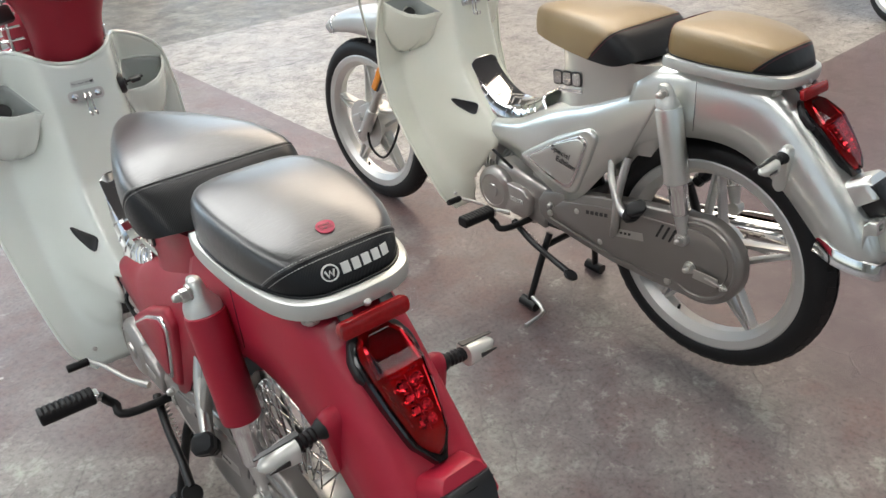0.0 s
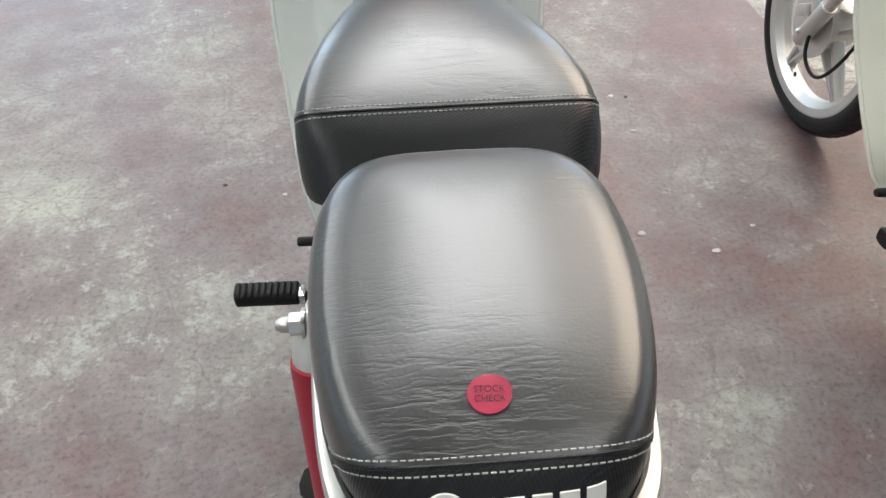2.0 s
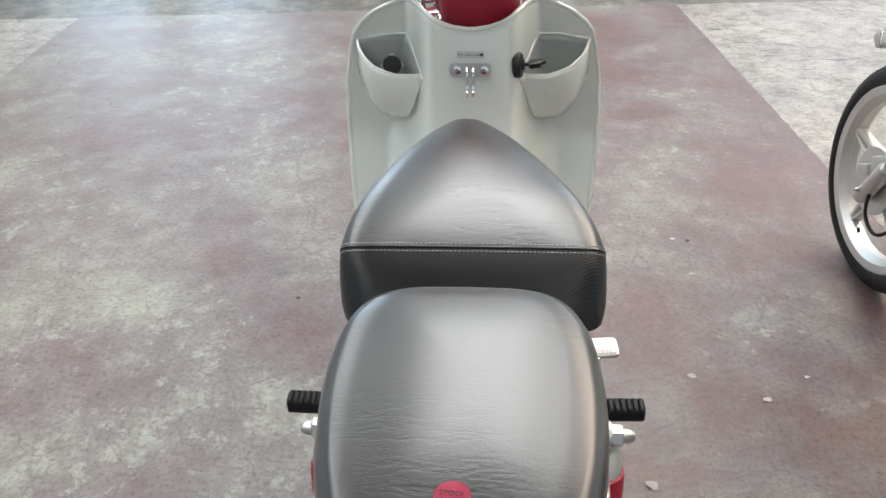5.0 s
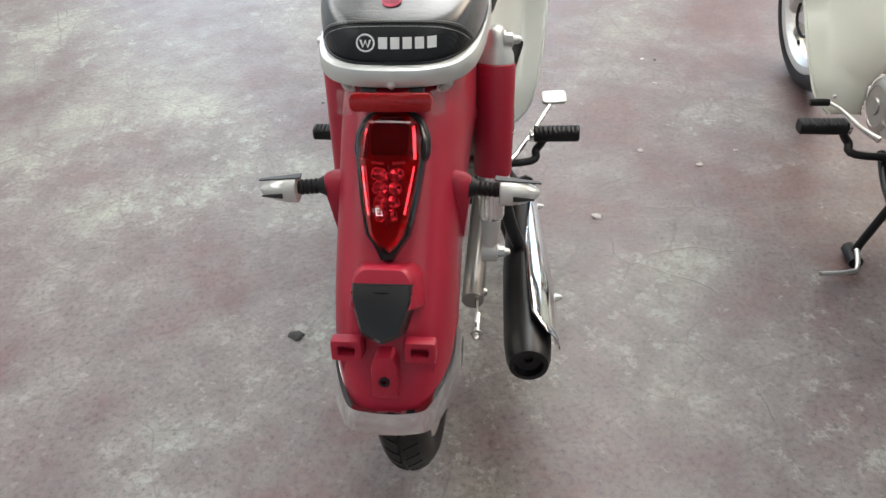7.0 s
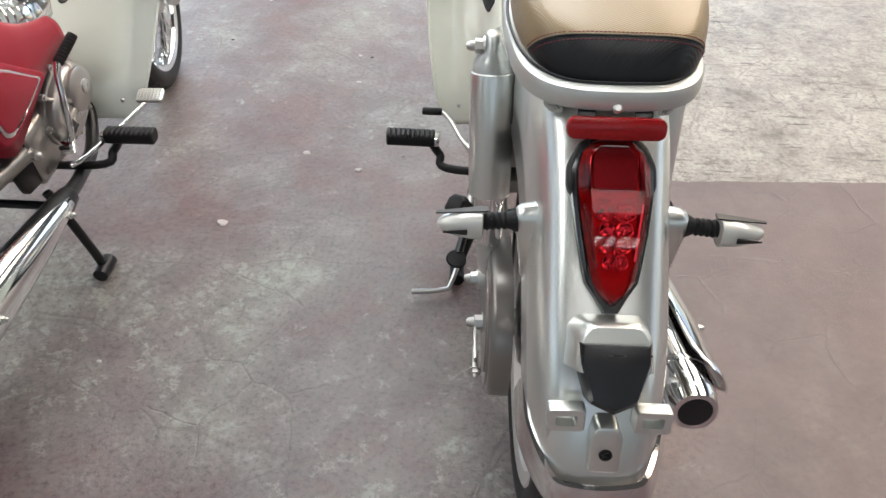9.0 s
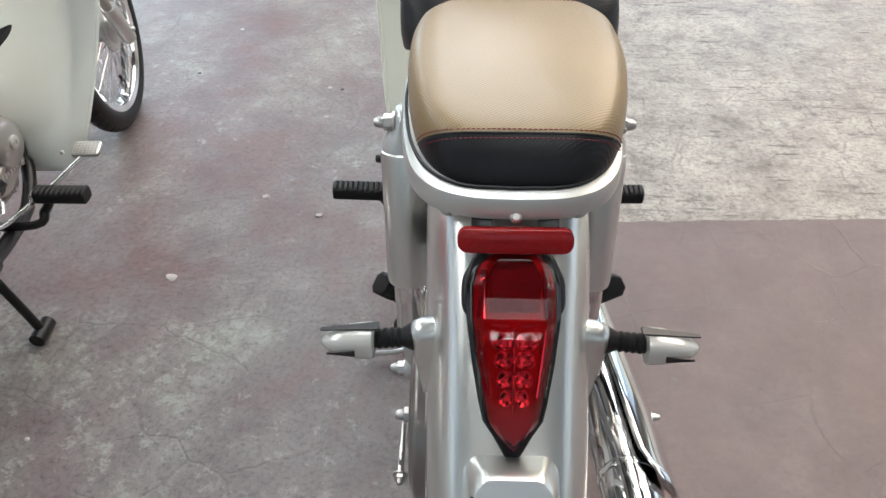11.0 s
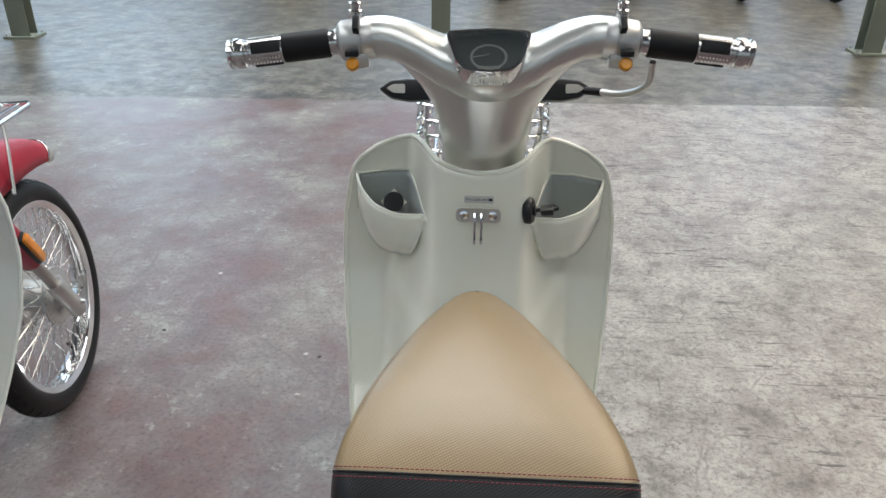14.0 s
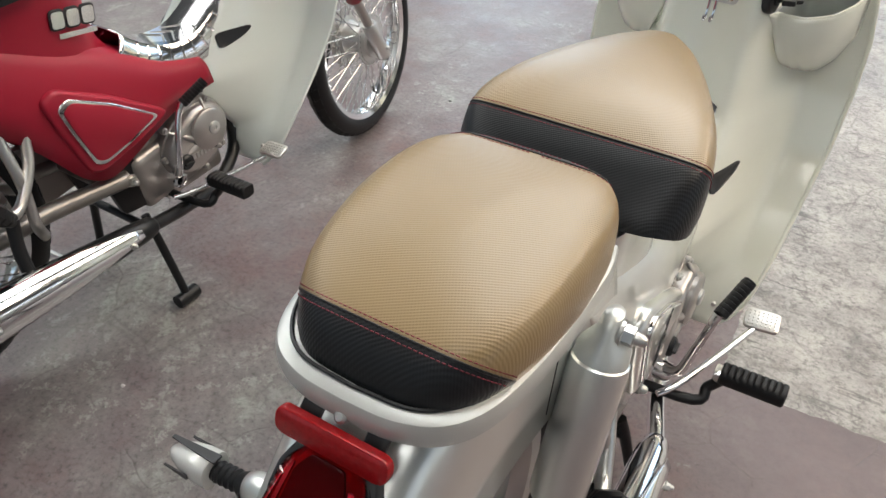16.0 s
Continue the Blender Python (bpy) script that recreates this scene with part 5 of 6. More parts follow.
    tube(bm, [Vector((-0.100 - 0.0002 * k, -0.02 - 0.0026 * k, 0.215 - 0.0008 * k)) + Vector((0.005 * math.cos(k * 1.6), 0, 0.005 * math.sin(k * 1.6))) for k in range(36)], 0.0012, 5)
    part("spring", bm, M["steel"], sd)


def swing_arm(root, cased):
    bm = bmesh.new()
    for s in (-1, 1):
        tube(bm, [(s * 0.080, -0.130, 0.322), (s * 0.080, -0.34, 0.340), (s * 0.078, -0.575, 0.326)], 0.0175, 14, 5)
    tube(bm, [(-0.080, -0.17, 0.325), (0.080, -0.17, 0.325)], 0.014, 12)
    sw = part("swing_arm", bm, M["case_grey"], root, "dark grey painted swing arm")
    for s in (-1, 1):
        bm = bmesh.new()
        prism(bm, round_poly([(-0.105 * s, 0.365), (-0.160 * s, 0.360), (-0.172 * s, 0.315), (-0.150 * s, 0.240), (-0.085 * s, 0.235), (-0.080 * s, 0.300)][:: 1 if s > 0 else -1], 0.012), Matrix.Translation((s * 0.062, 0, 0)) @ pose(0, 0, 0, 90, 0, 90 * s), 0.012, 0.003, 2)
        part("pivot_plate", bm, M["black_metal"], root)
    for s in (-1, 1):
        bm = bmesh.new()
        bolt(bm, (s * 0.092, -0.130, 0.322), (s, 0, 0), 0.010, 0.016)
        bolt(bm, (s * 0.105 if s < 0 else s * 0.075, -0.553, 0.325), (s, 0, 0), 0.011, 0.018)
        pieces("axle_nut", bm, M["steel"], sw)
        bm = bmesh.new()
        box(bm, pose(s * (0.118 if s < 0 else 0.086), -0.600, 0.322), 0.004, 0.060, 0.022, 0.0015)
        tube(bm, [(s * (0.118 if s < 0 else 0.088), -0.600, 0.322), (s * (0.118 if s < 0 else 0.088), -0.650, 0.318)], 0.004, 8)
        bolt(bm, (s * (0.118 if s < 0 else 0.088), -0.640, 0.318), (0, -1, 0), 0.007, 0.010)
        part("chain_adjuster", bm, M["steel"], sw)
    # pillion peg carriers: bent tubes and folded rubber pegs
    for s in (-1, 1):
        bm = bmesh.new()
        tube(bm, [(s * 0.085, -0.300, 0.510), (s * 0.105, -0.320, 0.460), (s * 0.125, -0.365, 0.410), (s * 0.135, -0.400, 0.402)], 0.010, 10, 5)
        tube(bm, [(s * 0.085, -0.345, 0.520), (s * 0.110, -0.345, 0.440), (s * 0.120, -0.350, 0.360), (s * 0.095, -0.330, 0.310)], 0.010, 10, 5)
        pc = part("pillion_peg_carrier", bm, M["steel"], root)
        bm = bmesh.new()
        pm = along((s * 0.132, -0.395, 0.398), (s * 0.152, -0.428, 0.445))
        rings = []
        for u, w, h in ((0.0, 0.010, 0.009), (0.004, 0.015, 0.013), (0.018, 0.017, 0.0145), (0.020, 0.0155, 0.013), (0.023, 0.0155, 0.013), (0.025, 0.0175, 0.015), (0.040, 0.018, 0.0155), (0.042, 0.0165, 0.014), (0.045, 0.0165, 0.014), (0.047, 0.0185, 0.016), (0.062, 0.0185, 0.016), (0.066, 0.015, 0.012)):
            rings.append([pm @ Vector((w * x, h * y, u + 0.010 * x * (u > 0.06))) for x, y in ((1, 0.5), (0.6, 1), (-0.6, 1), (-1, 0.5), (-1, -0.5), (-0.6, -1), (0.6, -1), (1, -0.5))])
        grid(bm, rings, True, True)
        part("pillion_peg", bm, M["rubber"], pc)
    if cased:
        bm = bmesh.new()
        o = []
        for i in range(26):
            a = math.radians(-100 + 190 * i / 25)
            o.append((0.568 + 0.106 * math.cos(a), 0.345 + 0.106 * math.sin(a)))
        o += [(0.40, 0.425), (0.285, 0.402), (0.17, 0.372), (0.10, 0.352), (0.078, 0.318), (0.088, 0.284), (0.12, 0.268), (0.22, 0.252), (0.33, 0.240), (0.45, 0.237)]
        m = Matrix.Translation((-0.072, 0, 0)) @ pose(0, 0, 0, 90, 0, -90)
        prism(bm, o, m, 0.030, 0.009, 3)
        cc = part("chain_case", bm, M["case_grey"], root, "closed taupe-grey chain case")
        bm = bmesh.new()
        ins = [(0.568 + 0.074 * math.cos(a), 0.345 + 0.074 * math.sin(a)) for a in (math.radians(-95 + 185 * i / 20) for i in range(21))]
        ins += [(0.40, 0.398), (0.28, 0.376), (0.17, 0.348), (0.14, 0.318), (0.17, 0.290), (0.33, 0.265)]
        prism(bm, ins, m @ Matrix.Translation((0, 0, 0.0295)), 0.005, 0.002, 2)
        part("raised_panel", bm, M["case_grey"], cc)
        bm = bmesh.new()
        prism(bm, round_poly([(0.335, 0.318), (0.425, 0.338), (0.420, 0.358), (0.33, 0.338)], 0.003), m @ Matrix.Translation((0, 0, 0.0342)), 0.0008)
        part("notice", bm, M["steel"], cc, "small silver notice with unreadable print")
        bm = bmesh.new()
        for k in range(4):
            prism(bm, [(0.345 + 0.012 * k, 0.329 + 0.0026 * k), (0.352 + 0.012 * k, 0.331 + 0.0026 * k), (0.352 + 0.012 * k, 0.337 + 0.0026 * k), (0.345 + 0.012 * k, 0.335 + 0.0026 * k)], m @ Matrix.Translation((0, 0, 0.0352)), 0.0004)
        for k in range(5):
            prism(bm, [(0.250 + 0.014 * k, 0.345 + 0.003 * k), (0.260 + 0.014 * k, 0.347 + 0.003 * k), (0.260 + 0.014 * k, 0.357 + 0.003 * k), (0.250 + 0.014 * k, 0.355 + 0.003 * k)], m @ Matrix.Translation((0, 0, 0.0342)), 0.0004)
        pieces("notice_print", bm, M["black_print"], cc)
        bm = bmesh.new()
        lathe(bm, [(0.094, 0.024), (0.095, 0.030), (0.092, 0.033), (0.087, 0.033), (0.084, 0.029)], m @ Matrix.Translation((0.568, 0.345, 0)), 48, False)
        part("case_ring", bm, M["case_grey"], cc)
        bm = bmesh.new()
        tube(bm, [m @ Vector((x, y, 0.031)) for x, y in ((0.13, 0.285), (0.25, 0.268), (0.36, 0.258), (0.46, 0.256))], 0.0035, 8, 4)
        part("case_bead", bm, M["case_grey"], cc)
        for k in range(4):
            bm = bmesh.new()
            x = 0.455 + 0.017 * k
            prism(bm, round_poly([(x, 0.365), (x + 0.006, 0.365), (x + 0.020, 0.402), (x + 0.014, 0.402)], 0.002), m @ Matrix.Translation((0, 0, 0.0335)), 0.0016)
            part("case_slot", bm, M["black"], cc)
        for p in ((0.13, 0.30), (0.30, 0.285), (0.50, 0.262), (0.22, 0.340)):
            bm = bmesh.new()
            lathe(bm, [(0.009, 0.0), (0.009, 0.004), (0.005, 0.006), (0, 0.006)], m @ Matrix.Translation((*p, 0.030)), 14)
            part("case_screw", bm, M["steel"], cc)


def exhaust(root, black):
    body = M["black_metal"] if black else M["chrome"]
    end = Vector((0.168, -0.672, 0.285)) if black else Vector((0.166, -0.715, 0.338))
    start = Vector((0.150, -0.150, 0.245))
    bm = bmesh.new()
    tube(bm, [(0.035, 0.20, 0.300), (0.060, 0.17, 0.235), (0.090, 0.08, 0.200), (0.120, -0.04, 0.215), tuple(start)], 0.014, 12, 6, mat=0)
    ex = part("exhaust_pipe", bm, M["chrome"] if not black else M["black_metal"], root)
    bm = bmesh.new()
    m = along(start, end)
    L = (end - start).length
    lathe(bm, [(0.013, -0.01), (0.020, 0.0), (0.024, 0.03), (0.034, L * 0.42), (0.0375, L * 0.55), (0.0375, L - 0.05), (0.034, L - 0.012), (0.030, L), (0.023, L), (0.021, L - 0.012), (0.008, L - 0.014), (0.007, L - 0.02), (0.0, L - 0.02)], m, 32)
    mf = part("muffler", bm, body, root, ("matt black" if black else "chrome") + " muffler")
    if not black:
        bm = bmesh.new()
        lathe(bm, [(0.0385, L - 0.075), (0.040, L - 0.07), (0.0385, L - 0.064)], m, 32)
        part("muffler_band", bm, M["chrome"], mf)
        bm = bmesh.new()
        lathe(bm, [(0.0225, L - 0.0005), (0.0195, L - 0.030), (0.0, L - 0.030)], m, 24)
        part("muffler_bore", bm, M["black"], mf)
    # heat guard on the outer side
    bm = bmesh.new()
    rings = []
    ax = (end - start).normalized()
    outw = (Vector((1, 0, 0)) - ax * ax.x).normalized()
    upw = ax.cross(outw) * -1
    if upw.z < 0:
        upw = -upw
    for k in range(25):
        u = 0.08 + 0.86 * k / 24
        c = start + (end - start) * u
        r = 0.030 + 0.020 * min(1, u * 1.4)
        span = 58 * math.sin(math.pi * min(0.5, 0.08 + (k / 24) * 0.8)) if k < 16 else 58 * (1 - 0.0025 * (k - 16) ** 2)
        if k > 22:
            span *= 0.8 if k == 23 else 0.55
        rings.append([c + (outw * math.cos(math.radians(a)) + upw * math.sin(math.radians(a))) * r for a in (30 + span * (j / 6 - 1) for j in range(13))])
    grid(bm, rings)
    hg = part("heat_guard", bm, M["chrome"], mf, "long chrome heat guard", thick=0.002)
    for u in (0.14, 0.70):
        c = start + (end - start) * u
        r = 0.031 + 0.020 * min(1, u * 1.4)
        bm = bmesh.new()
        dirv = outw * math.cos(math.radians(8)) + upw * math.sin(math.radians(8))
        bolt(bm, c + dirv * r, dirv, 0.0055, 0.008)
        part("guard_screw", bm, M["steel"], mf)
    bm = bmesh.new()
    tube(bm, [(0.120, -0.385, 0.400), (0.135, -0.40, 0.345), (0.150, -0.405, 0.305)], 0.012, 10, 4)
    part("muffler_hanger", bm, M["black_metal"], mf)


def handlebar(root, paint, wired):
    # column and bar cover in one shell
    bm = bmesh.new()
    rings = []
    for z, y, w, d in [(0.775, 0.392, 0.062, 0.052), (0.82, 0.373, 0.065, 0.054), (0.86, 0.356, 0.067, 0.055), (0.90, 0.339, 0.071, 0.056), (0.935, 0.323, 0.080, 0.056), (0.965, 0.308, 0.096, 0.054), (0.99, 0.296, 0.115, 0.048), (1.010, 0.290, 0.135, 0.040)]:
        ring = []
        for i in range(36):
            a = 2 * math.pi * i / 36
            c, s = math.cos(a), math.sin(a)
            ring.append(Vector((w * math.copysign(abs(c) ** 0.85, c), y + d * math.copysign(abs(s) ** 0.9, s), z)))
        rings.append(ring)
    grid(bm, rings, True, True)
    col = part("steering_cover", bm, paint, root, "smooth painted steering head cover", 60)
    bm = bmesh.new()
    rings = []
    arm = [(0.02, 0.986, 0.290, 0.042, 0.052), (0.06, 0.999, 0.287, 0.037, 0.045), (0.10, 1.021, 0.282, 0.032, 0.035), (0.135, 1.034, 0.276, 0.029, 0.0285), (0.164, 1.036, 0.272, 0.0275, 0.026)]
    for x, z, y, rz, ry in spline([(-k[0], *k[1:]) for k in arm[::-1]] + arm, 36):
        rings.append([Vector((x, y + ry * math.cos(a), z + rz * math.sin(a))) for a in (2 * math.pi * i / 28 for i in range(28))])
    grid(bm, rings, True, True)
    part("bar_cover", bm, paint, col, smooth=60)
    # black ring stands in for the shadowed gap round the column's foot
    bm = bmesh.new()
    lathe(bm, [(0.050, 0.0), (0.060, 0.002), (0.060, 0.030), (0.052, 0.032)], along((0, 0.394, 0.765), (0, 0.372, 0.82)), 32)
    part("column_seal", bm, M["rubber"], col)
    # dial
    dm = pose(0, 0.2425, 1.0235, 45, 0, 0) @ Matrix.Diagonal((1.12, 0.86, 1, 1))
    half = [(0.0, -0.036), (0.022, -0.035), (0.035, -0.022), (0.046, 0.022), (0.044, 0.030), (0.0, 0.034)]
    o = [tuple(p) for p in half] + [(-x, y) for x, y in half[-2:0:-1]]
    o = round_poly(o, 0.008, 3)
    bm = bmesh.new()
    rings = [[dm @ Vector((x * f, y * f, zz)) for x, y in o] for f, zz in ((1.12, -0.034), (1.12, 0.002), (1.08, 0.006), (1.02, 0.006), (0.98, 0.001), (0.98, -0.006))]
    grid(bm, rings, True)
    dial = part("instrument", bm, M["chrome"], col, "speedometer in a chromed bezel")
    bm = bmesh.new()
    prism(bm, [(x * 0.99, y * 0.99) for x, y in o], dm @ Matrix.Translation((0, 0, -0.0085)), 0.006)
    part("dial_face", bm, M["dial"], col)
    bm = bmesh.new()
    lathe(bm, [(0.022, 0.0), (0.022, 0.0006), (0.019, 0.0006), (0.019, 0.0)], dm @ Matrix.Translation((0, -0.008, -0.0024)), 28, False)
    for k in range(6):
        box(bm, dm @ pose(-0.0115 + 0.0046 * k, -0.026, -0.0021), 0.0034, 0.005, 0.0006)
    box(bm, dm @ pose(-0.009, -0.006, -0.0018, 0, 0, 14), 0.020, 0.0012, 0.0006)
    pieces("dial_print", bm, M["grey_print"], col)
    bm = bmesh.new()
    prism(bm, [(x * 0.985, y * 0.985) for x, y in o], dm @ Matrix.Translation((0, 0, -0.0010)), 0.0016)
    g = part("dial_glass", bm, M["dial_glass"], col)
    g.visible_shadow = False
    for s in (-1, 1):
        d = Vector((s * 1.0, -0.075, -0.100)).normalized()
        a = Vector((s * 0.154, 0.272, 1.035))
        bm = bmesh.new()
        m = along(a, a + d) @ Matrix.Diagonal((1, 1, 0.975, 1))
        lathe(bm, [(0.027, 0.0), (0.028, 0.002), (0.028, 0.016), (0.0265, 0.017), (0.0265, 0.019), (0.028, 0.020), (0.027, 0.042), (0.0235, 0.046), (0.020, 0.048), (0.0175, 0.050)], m, 32)
        box(bm, m @ Matrix.Translation((-0.012 if s > 0 else 0.012, -0.024, 0.024)), 0.028, 0.020, 0.030, 0.006)
        sw = part("switch_housing", bm, M["alu"], col, "satin aluminium switch housing")
        bm = bmesh.new()
        p = a + d * 0.026 + Vector((0, -0.030, -0.026))
        lathe(bm, [(0.0085, 0.0), (0.0085, 0.006), (0.007, 0.008), (0, 0.0085)], along(p, p + Vector((0, -0.8, 0.5))), 18)
        part("push_button", bm, M["orange"], sw)
        bm = bmesh.new()
        box(bm, along(a + d * 0.020 + Vector((0, -0.022, 0.024)), a + d * 0.02 + Vector((0, -0.5, 0.5))), 0.009, 0.020, 0.014, 0.002)
        box(bm, along(a + d * 0.026 + Vector((0, -0.033, -0.010)), a + d * 0.026 + Vector((0, -0.6, -0.0))), 0.018, 0.008, 0.010, 0.002)
        pieces("rocker", bm, M["black"], sw)
        bm = bmesh.new()
        stem = a + d * 0.024 + Vector((0, 0.012, 0.026))
        lathe(bm, [(0.010, 0.0), (0.010, 0.010), (0.008, 0.012), (0.0085, 0.020), (0.0065, 0.022)], along(stem, stem + Vector((0, 0.05, 1))), 14)
        tube(bm, [stem + Vector((0, 0.001, 0.02)), stem + Vector((s * 0.004, 0.006, 0.09)), stem + Vector((s * 0.02, 0.010, 0.16))], 0.0052, 10, 4)
        part("mirror_stem", bm, M["chrome"], sw)
        # grip: chrome sleeve, black rubber, slotted chrome end
        bm = bmesh.new()
        lathe(bm, [(0.020, 0.046), (0.0165, 0.052), (0.0165, 0.060), (0.019, 0.062)], m, 24)
        lathe(bm, [(0.0185, 0.124), (0.0185, 0.170), (0.0165, 0.172), (0.0165, 0.176), (0.0195, 0.178), (0.0205, 0.184), (0.0195, 0.190), (0.017, 0.191), (0.017, 0.194), (0.0195, 0.196), (0.0185, 0.200), (0.010, 0.203), (0.0, 0.203)], m, 28)
        gp = pieces("grip", bm, M["polished"], col, "chrome and black rubber handlebar grip")
        bm = bmesh.new()
        lathe(bm, [(0.0175, 0.060), (0.0192, 0.062), (0.0192, 0.124), (0.0175, 0.126)], m, 28)
        for k in range(3):
            q = m @ Matrix.Rotation(2 * math.pi * k / 3 + (0.6 if s > 0 else 2.6), 4, "Z")
            box(bm, q @ Matrix.Translation((0.0165, 0, 0.147)), 0.0060, 0.016, 0.040, 0.002)
        part("grip_rubber", bm, M["rubber"], gp)
        bm = bmesh.new()
        for k in range(3):
            for j in range(9):
                q = m @ Matrix.Rotation(2 * math.pi * (k + 0.5) / 3 + (0.6 if s > 0 else 2.6), 4, "Z")
                for w in (-0.004, 0.004):
                    lathe(bm, [(0.0014, 0.0), (0.001, 0.0008), (0.0, 0.0009)], q @ Matrix.Translation((0.0183, w, 0.130 + 0.0045 * j)) @ pose(0, 0, 0, 0, 90, 0), 6)
        part("grip_knurl", bm, M["steel"], gp)
        # front indicator: black winged housing with a clear slot
        base = Vector((s * 0.080, 0.372, 0.932))
        bm = bmesh.new()
        o = [(0.0, -0.016), (0.035, -0.017), (0.062, -0.012), (0.080, 0.001), (0.062, 0.013), (0.035, 0.016), (0.0, 0.014)]
        im = Matrix.Translation(base) @ pose(0, 0, 0, 62, 0, 0) @ Matrix.Diagonal((s, 1, 1, 1))
        prism(bm, round_poly(o, 0.004, 3), im, 0.018, 0.004, 3)
        fi = part("front_indicator", bm, M["black"], col, "black front indicator with a clear slot")
        bm = bmesh.new()
        prism(bm, round_poly([(0.040, -0.007), (0.058, -0.006), (0.068, 0.001), (0.058, 0.007), (0.040, 0.007)], 0.003, 3), im @ Matrix.Translation((0, 0, 0.0178)), 0.0012)
        part("lens", bm, M["white_lens"], fi)
    # front brake cable
    bm = bmesh.new()
    tube(bm, [(0.220, 0.258, 1.006), (0.219, 0.272, 0.970), (0.195, 0.315, 0.945), (0.165, 0.345, 0.940)], 0.0048, 10, 5)
    cb = part("brake_cable", bm, M["steel"], col)
    bm = bmesh.new()
    tube(bm, [(0.170, 0.340, 0.9405), (0.140, 0.365, 0.936), (0.10, 0.385, 0.930)], 0.006, 10, 4)
    part("cable_boot", bm, M["rubber"], cb)


def front_end(root, paint, fender_mat, sleeve, tip, fork):
    # fork legs
    for s in (-1, 1):
        a, b = Vector((s * 0.074, 0.575, 0.560)), Vector((s * 0.074, 0.762, 0.255))
        d = (b - a).normalized()
        bm = bmesh.new()
        tube(bm, [a, a + d * 0.13, a + d * 0.135], [0.026, 0.024, 0.020], 20)
        fk = part("fork_leg", bm, sleeve, root, "telescopic fork leg with a painted sleeve")
        bm = bmesh.new()
        tube(bm, [a + d * 0.12, b - d * 0.05], 0.0135, 16)
        part("stanchion", bm, M["engine_grey"] if not fork else M["steel"], fk)
        bm = bmesh.new()
        tube(bm, [a + d * 0.232, a + d * 0.236, b + d * 0.010, b + d * 0.016], [0.018, 0.0205, 0.0205, 0.016], 20)
        bolt(bm, b + Vector((s * 0.012, -0.008, 0.02)), (s, 0, 0), 0.009, 0.012)
        part("slider", bm, M["alu"], fk)
        bm = bmesh.new()
        q = a + d * 0.075
        om = Matrix.Translation(q + Vector((s * 0.030, -0.004, 0))) @ pose(0, 0, 0, -math.degrees(math.atan2(d.y, -d.z)) * -1, 0, 0)
        box(bm, om @ Matrix.Translation((s * 0.003, 0, 0)), 0.012, 0.022, 0.088, 0.005)
        part("side_reflector", bm, M["amber"], fk, "amber side reflector")
        bm = bmesh.new()
        box(bm, om @ Matrix.Translation((-0.004 * s, 0, 0)), 0.012, 0.026, 0.094, 0.004)
        part("reflector_base", bm, M["black"], fk)
    # brake caliper and hose on the left
    bm = bmesh.new()
    box(bm, pose(-0.060, 0.735, 0.350, -25, 0, 0), 0.035, 0.07, 0.045, 0.008)
    box(bm, pose(-0.062, 0.800, 0.305, -25, 0, 0), 0.026, 0.050, 0.030, 0.006)
    lathe(bm, [(0.085, 0.0), (0.085, 0.004), (0.055, 0.004)], Matrix.Translation(FRONT + Vector((-0.046, 0, 0))) @ AX, 40)
    part("brake_plate", bm, M["alu"], root)
    bm = bmesh.new()
    tube(bm, [(-0.070, 0.740, 0.325), (-0.085, 0.715, 0.235), (-0.080, 0.655, 0.205), (-0.070, 0.600, 0.270), (-0.06, 0.540, 0.420)], 0.0045, 8, 6)
    part("brake_hose", bm, M["rubber"], root)
    # fender with a trimmed nose
    bm = bmesh.new()
    T = [(0.440, 0.640), (0.51, 0.676), (0.60, 0.692), (0.70, 0.690), (0.80, 0.673), (0.88, 0.648), (0.938, 0.618), (0.968, 0.598)]
    B = [(0.435, 0.570), (0.51, 0.588), (0.60, 0.598), (0.70, 0.602), (0.80, 0.598), (0.88, 0.586), (0.915, 0.577), (0.932, 0.573)]
    shell(bm, T, B, [0.060, 0.062, 0.062, 0.061, 0.059, 0.055, 0.048, 0.040], 36, 20, 0.6)
    fd = part("front_fender", bm, fender_mat, root, "curved front fender", thick=0.003, smooth=60)
    bm = bmesh.new()
    shell(bm, [(0.932, 0.626), (0.955, 0.612), (0.982, 0.594)], [(0.906, 0.577), (0.922, 0.573), (0.944, 0.569)], [0.0525, 0.0495, 0.043], 6, 20, 0.6)
    part("fender_tip", bm, tip, fd, "grey trim on the fender nose", thick=0.004, smooth=60)
    bm = bmesh.new()
    shell(bm, [(0.928, 0.629), (0.936, 0.625)], [(0.903, 0.577), (0.909, 0.576)], [0.0535, 0.0530], 2, 20, 0.6)
    part("trim_strip", bm, M["chrome"], fd, thick=0.004, smooth=60)
    # chrome luggage rack over the fender
    bm = bmesh.new()
    zc = 0.748
    out = [(-0.085, 0.560, zc), (-0.085, 0.83, zc - 0.01), (-0.070, 0.865, zc - 0.012), (0.070, 0.865, zc - 0.012), (0.085, 0.83, zc - 0.01), (0.085, 0.560, zc)]
    tube(bm, out, 0.0048, 10)
    for x in (-0.05, -0.017, 0.017, 0.05):
        tube(bm, [(x, 0.560, zc), (x, 0.863, zc - 0.012)], 0.0032, 8)
    for y in (0.60, 0.70):
        tube(bm, [(-0.085, y, zc - 0.002), (0.085, y, zc - 0.002)], 0.0036, 8)
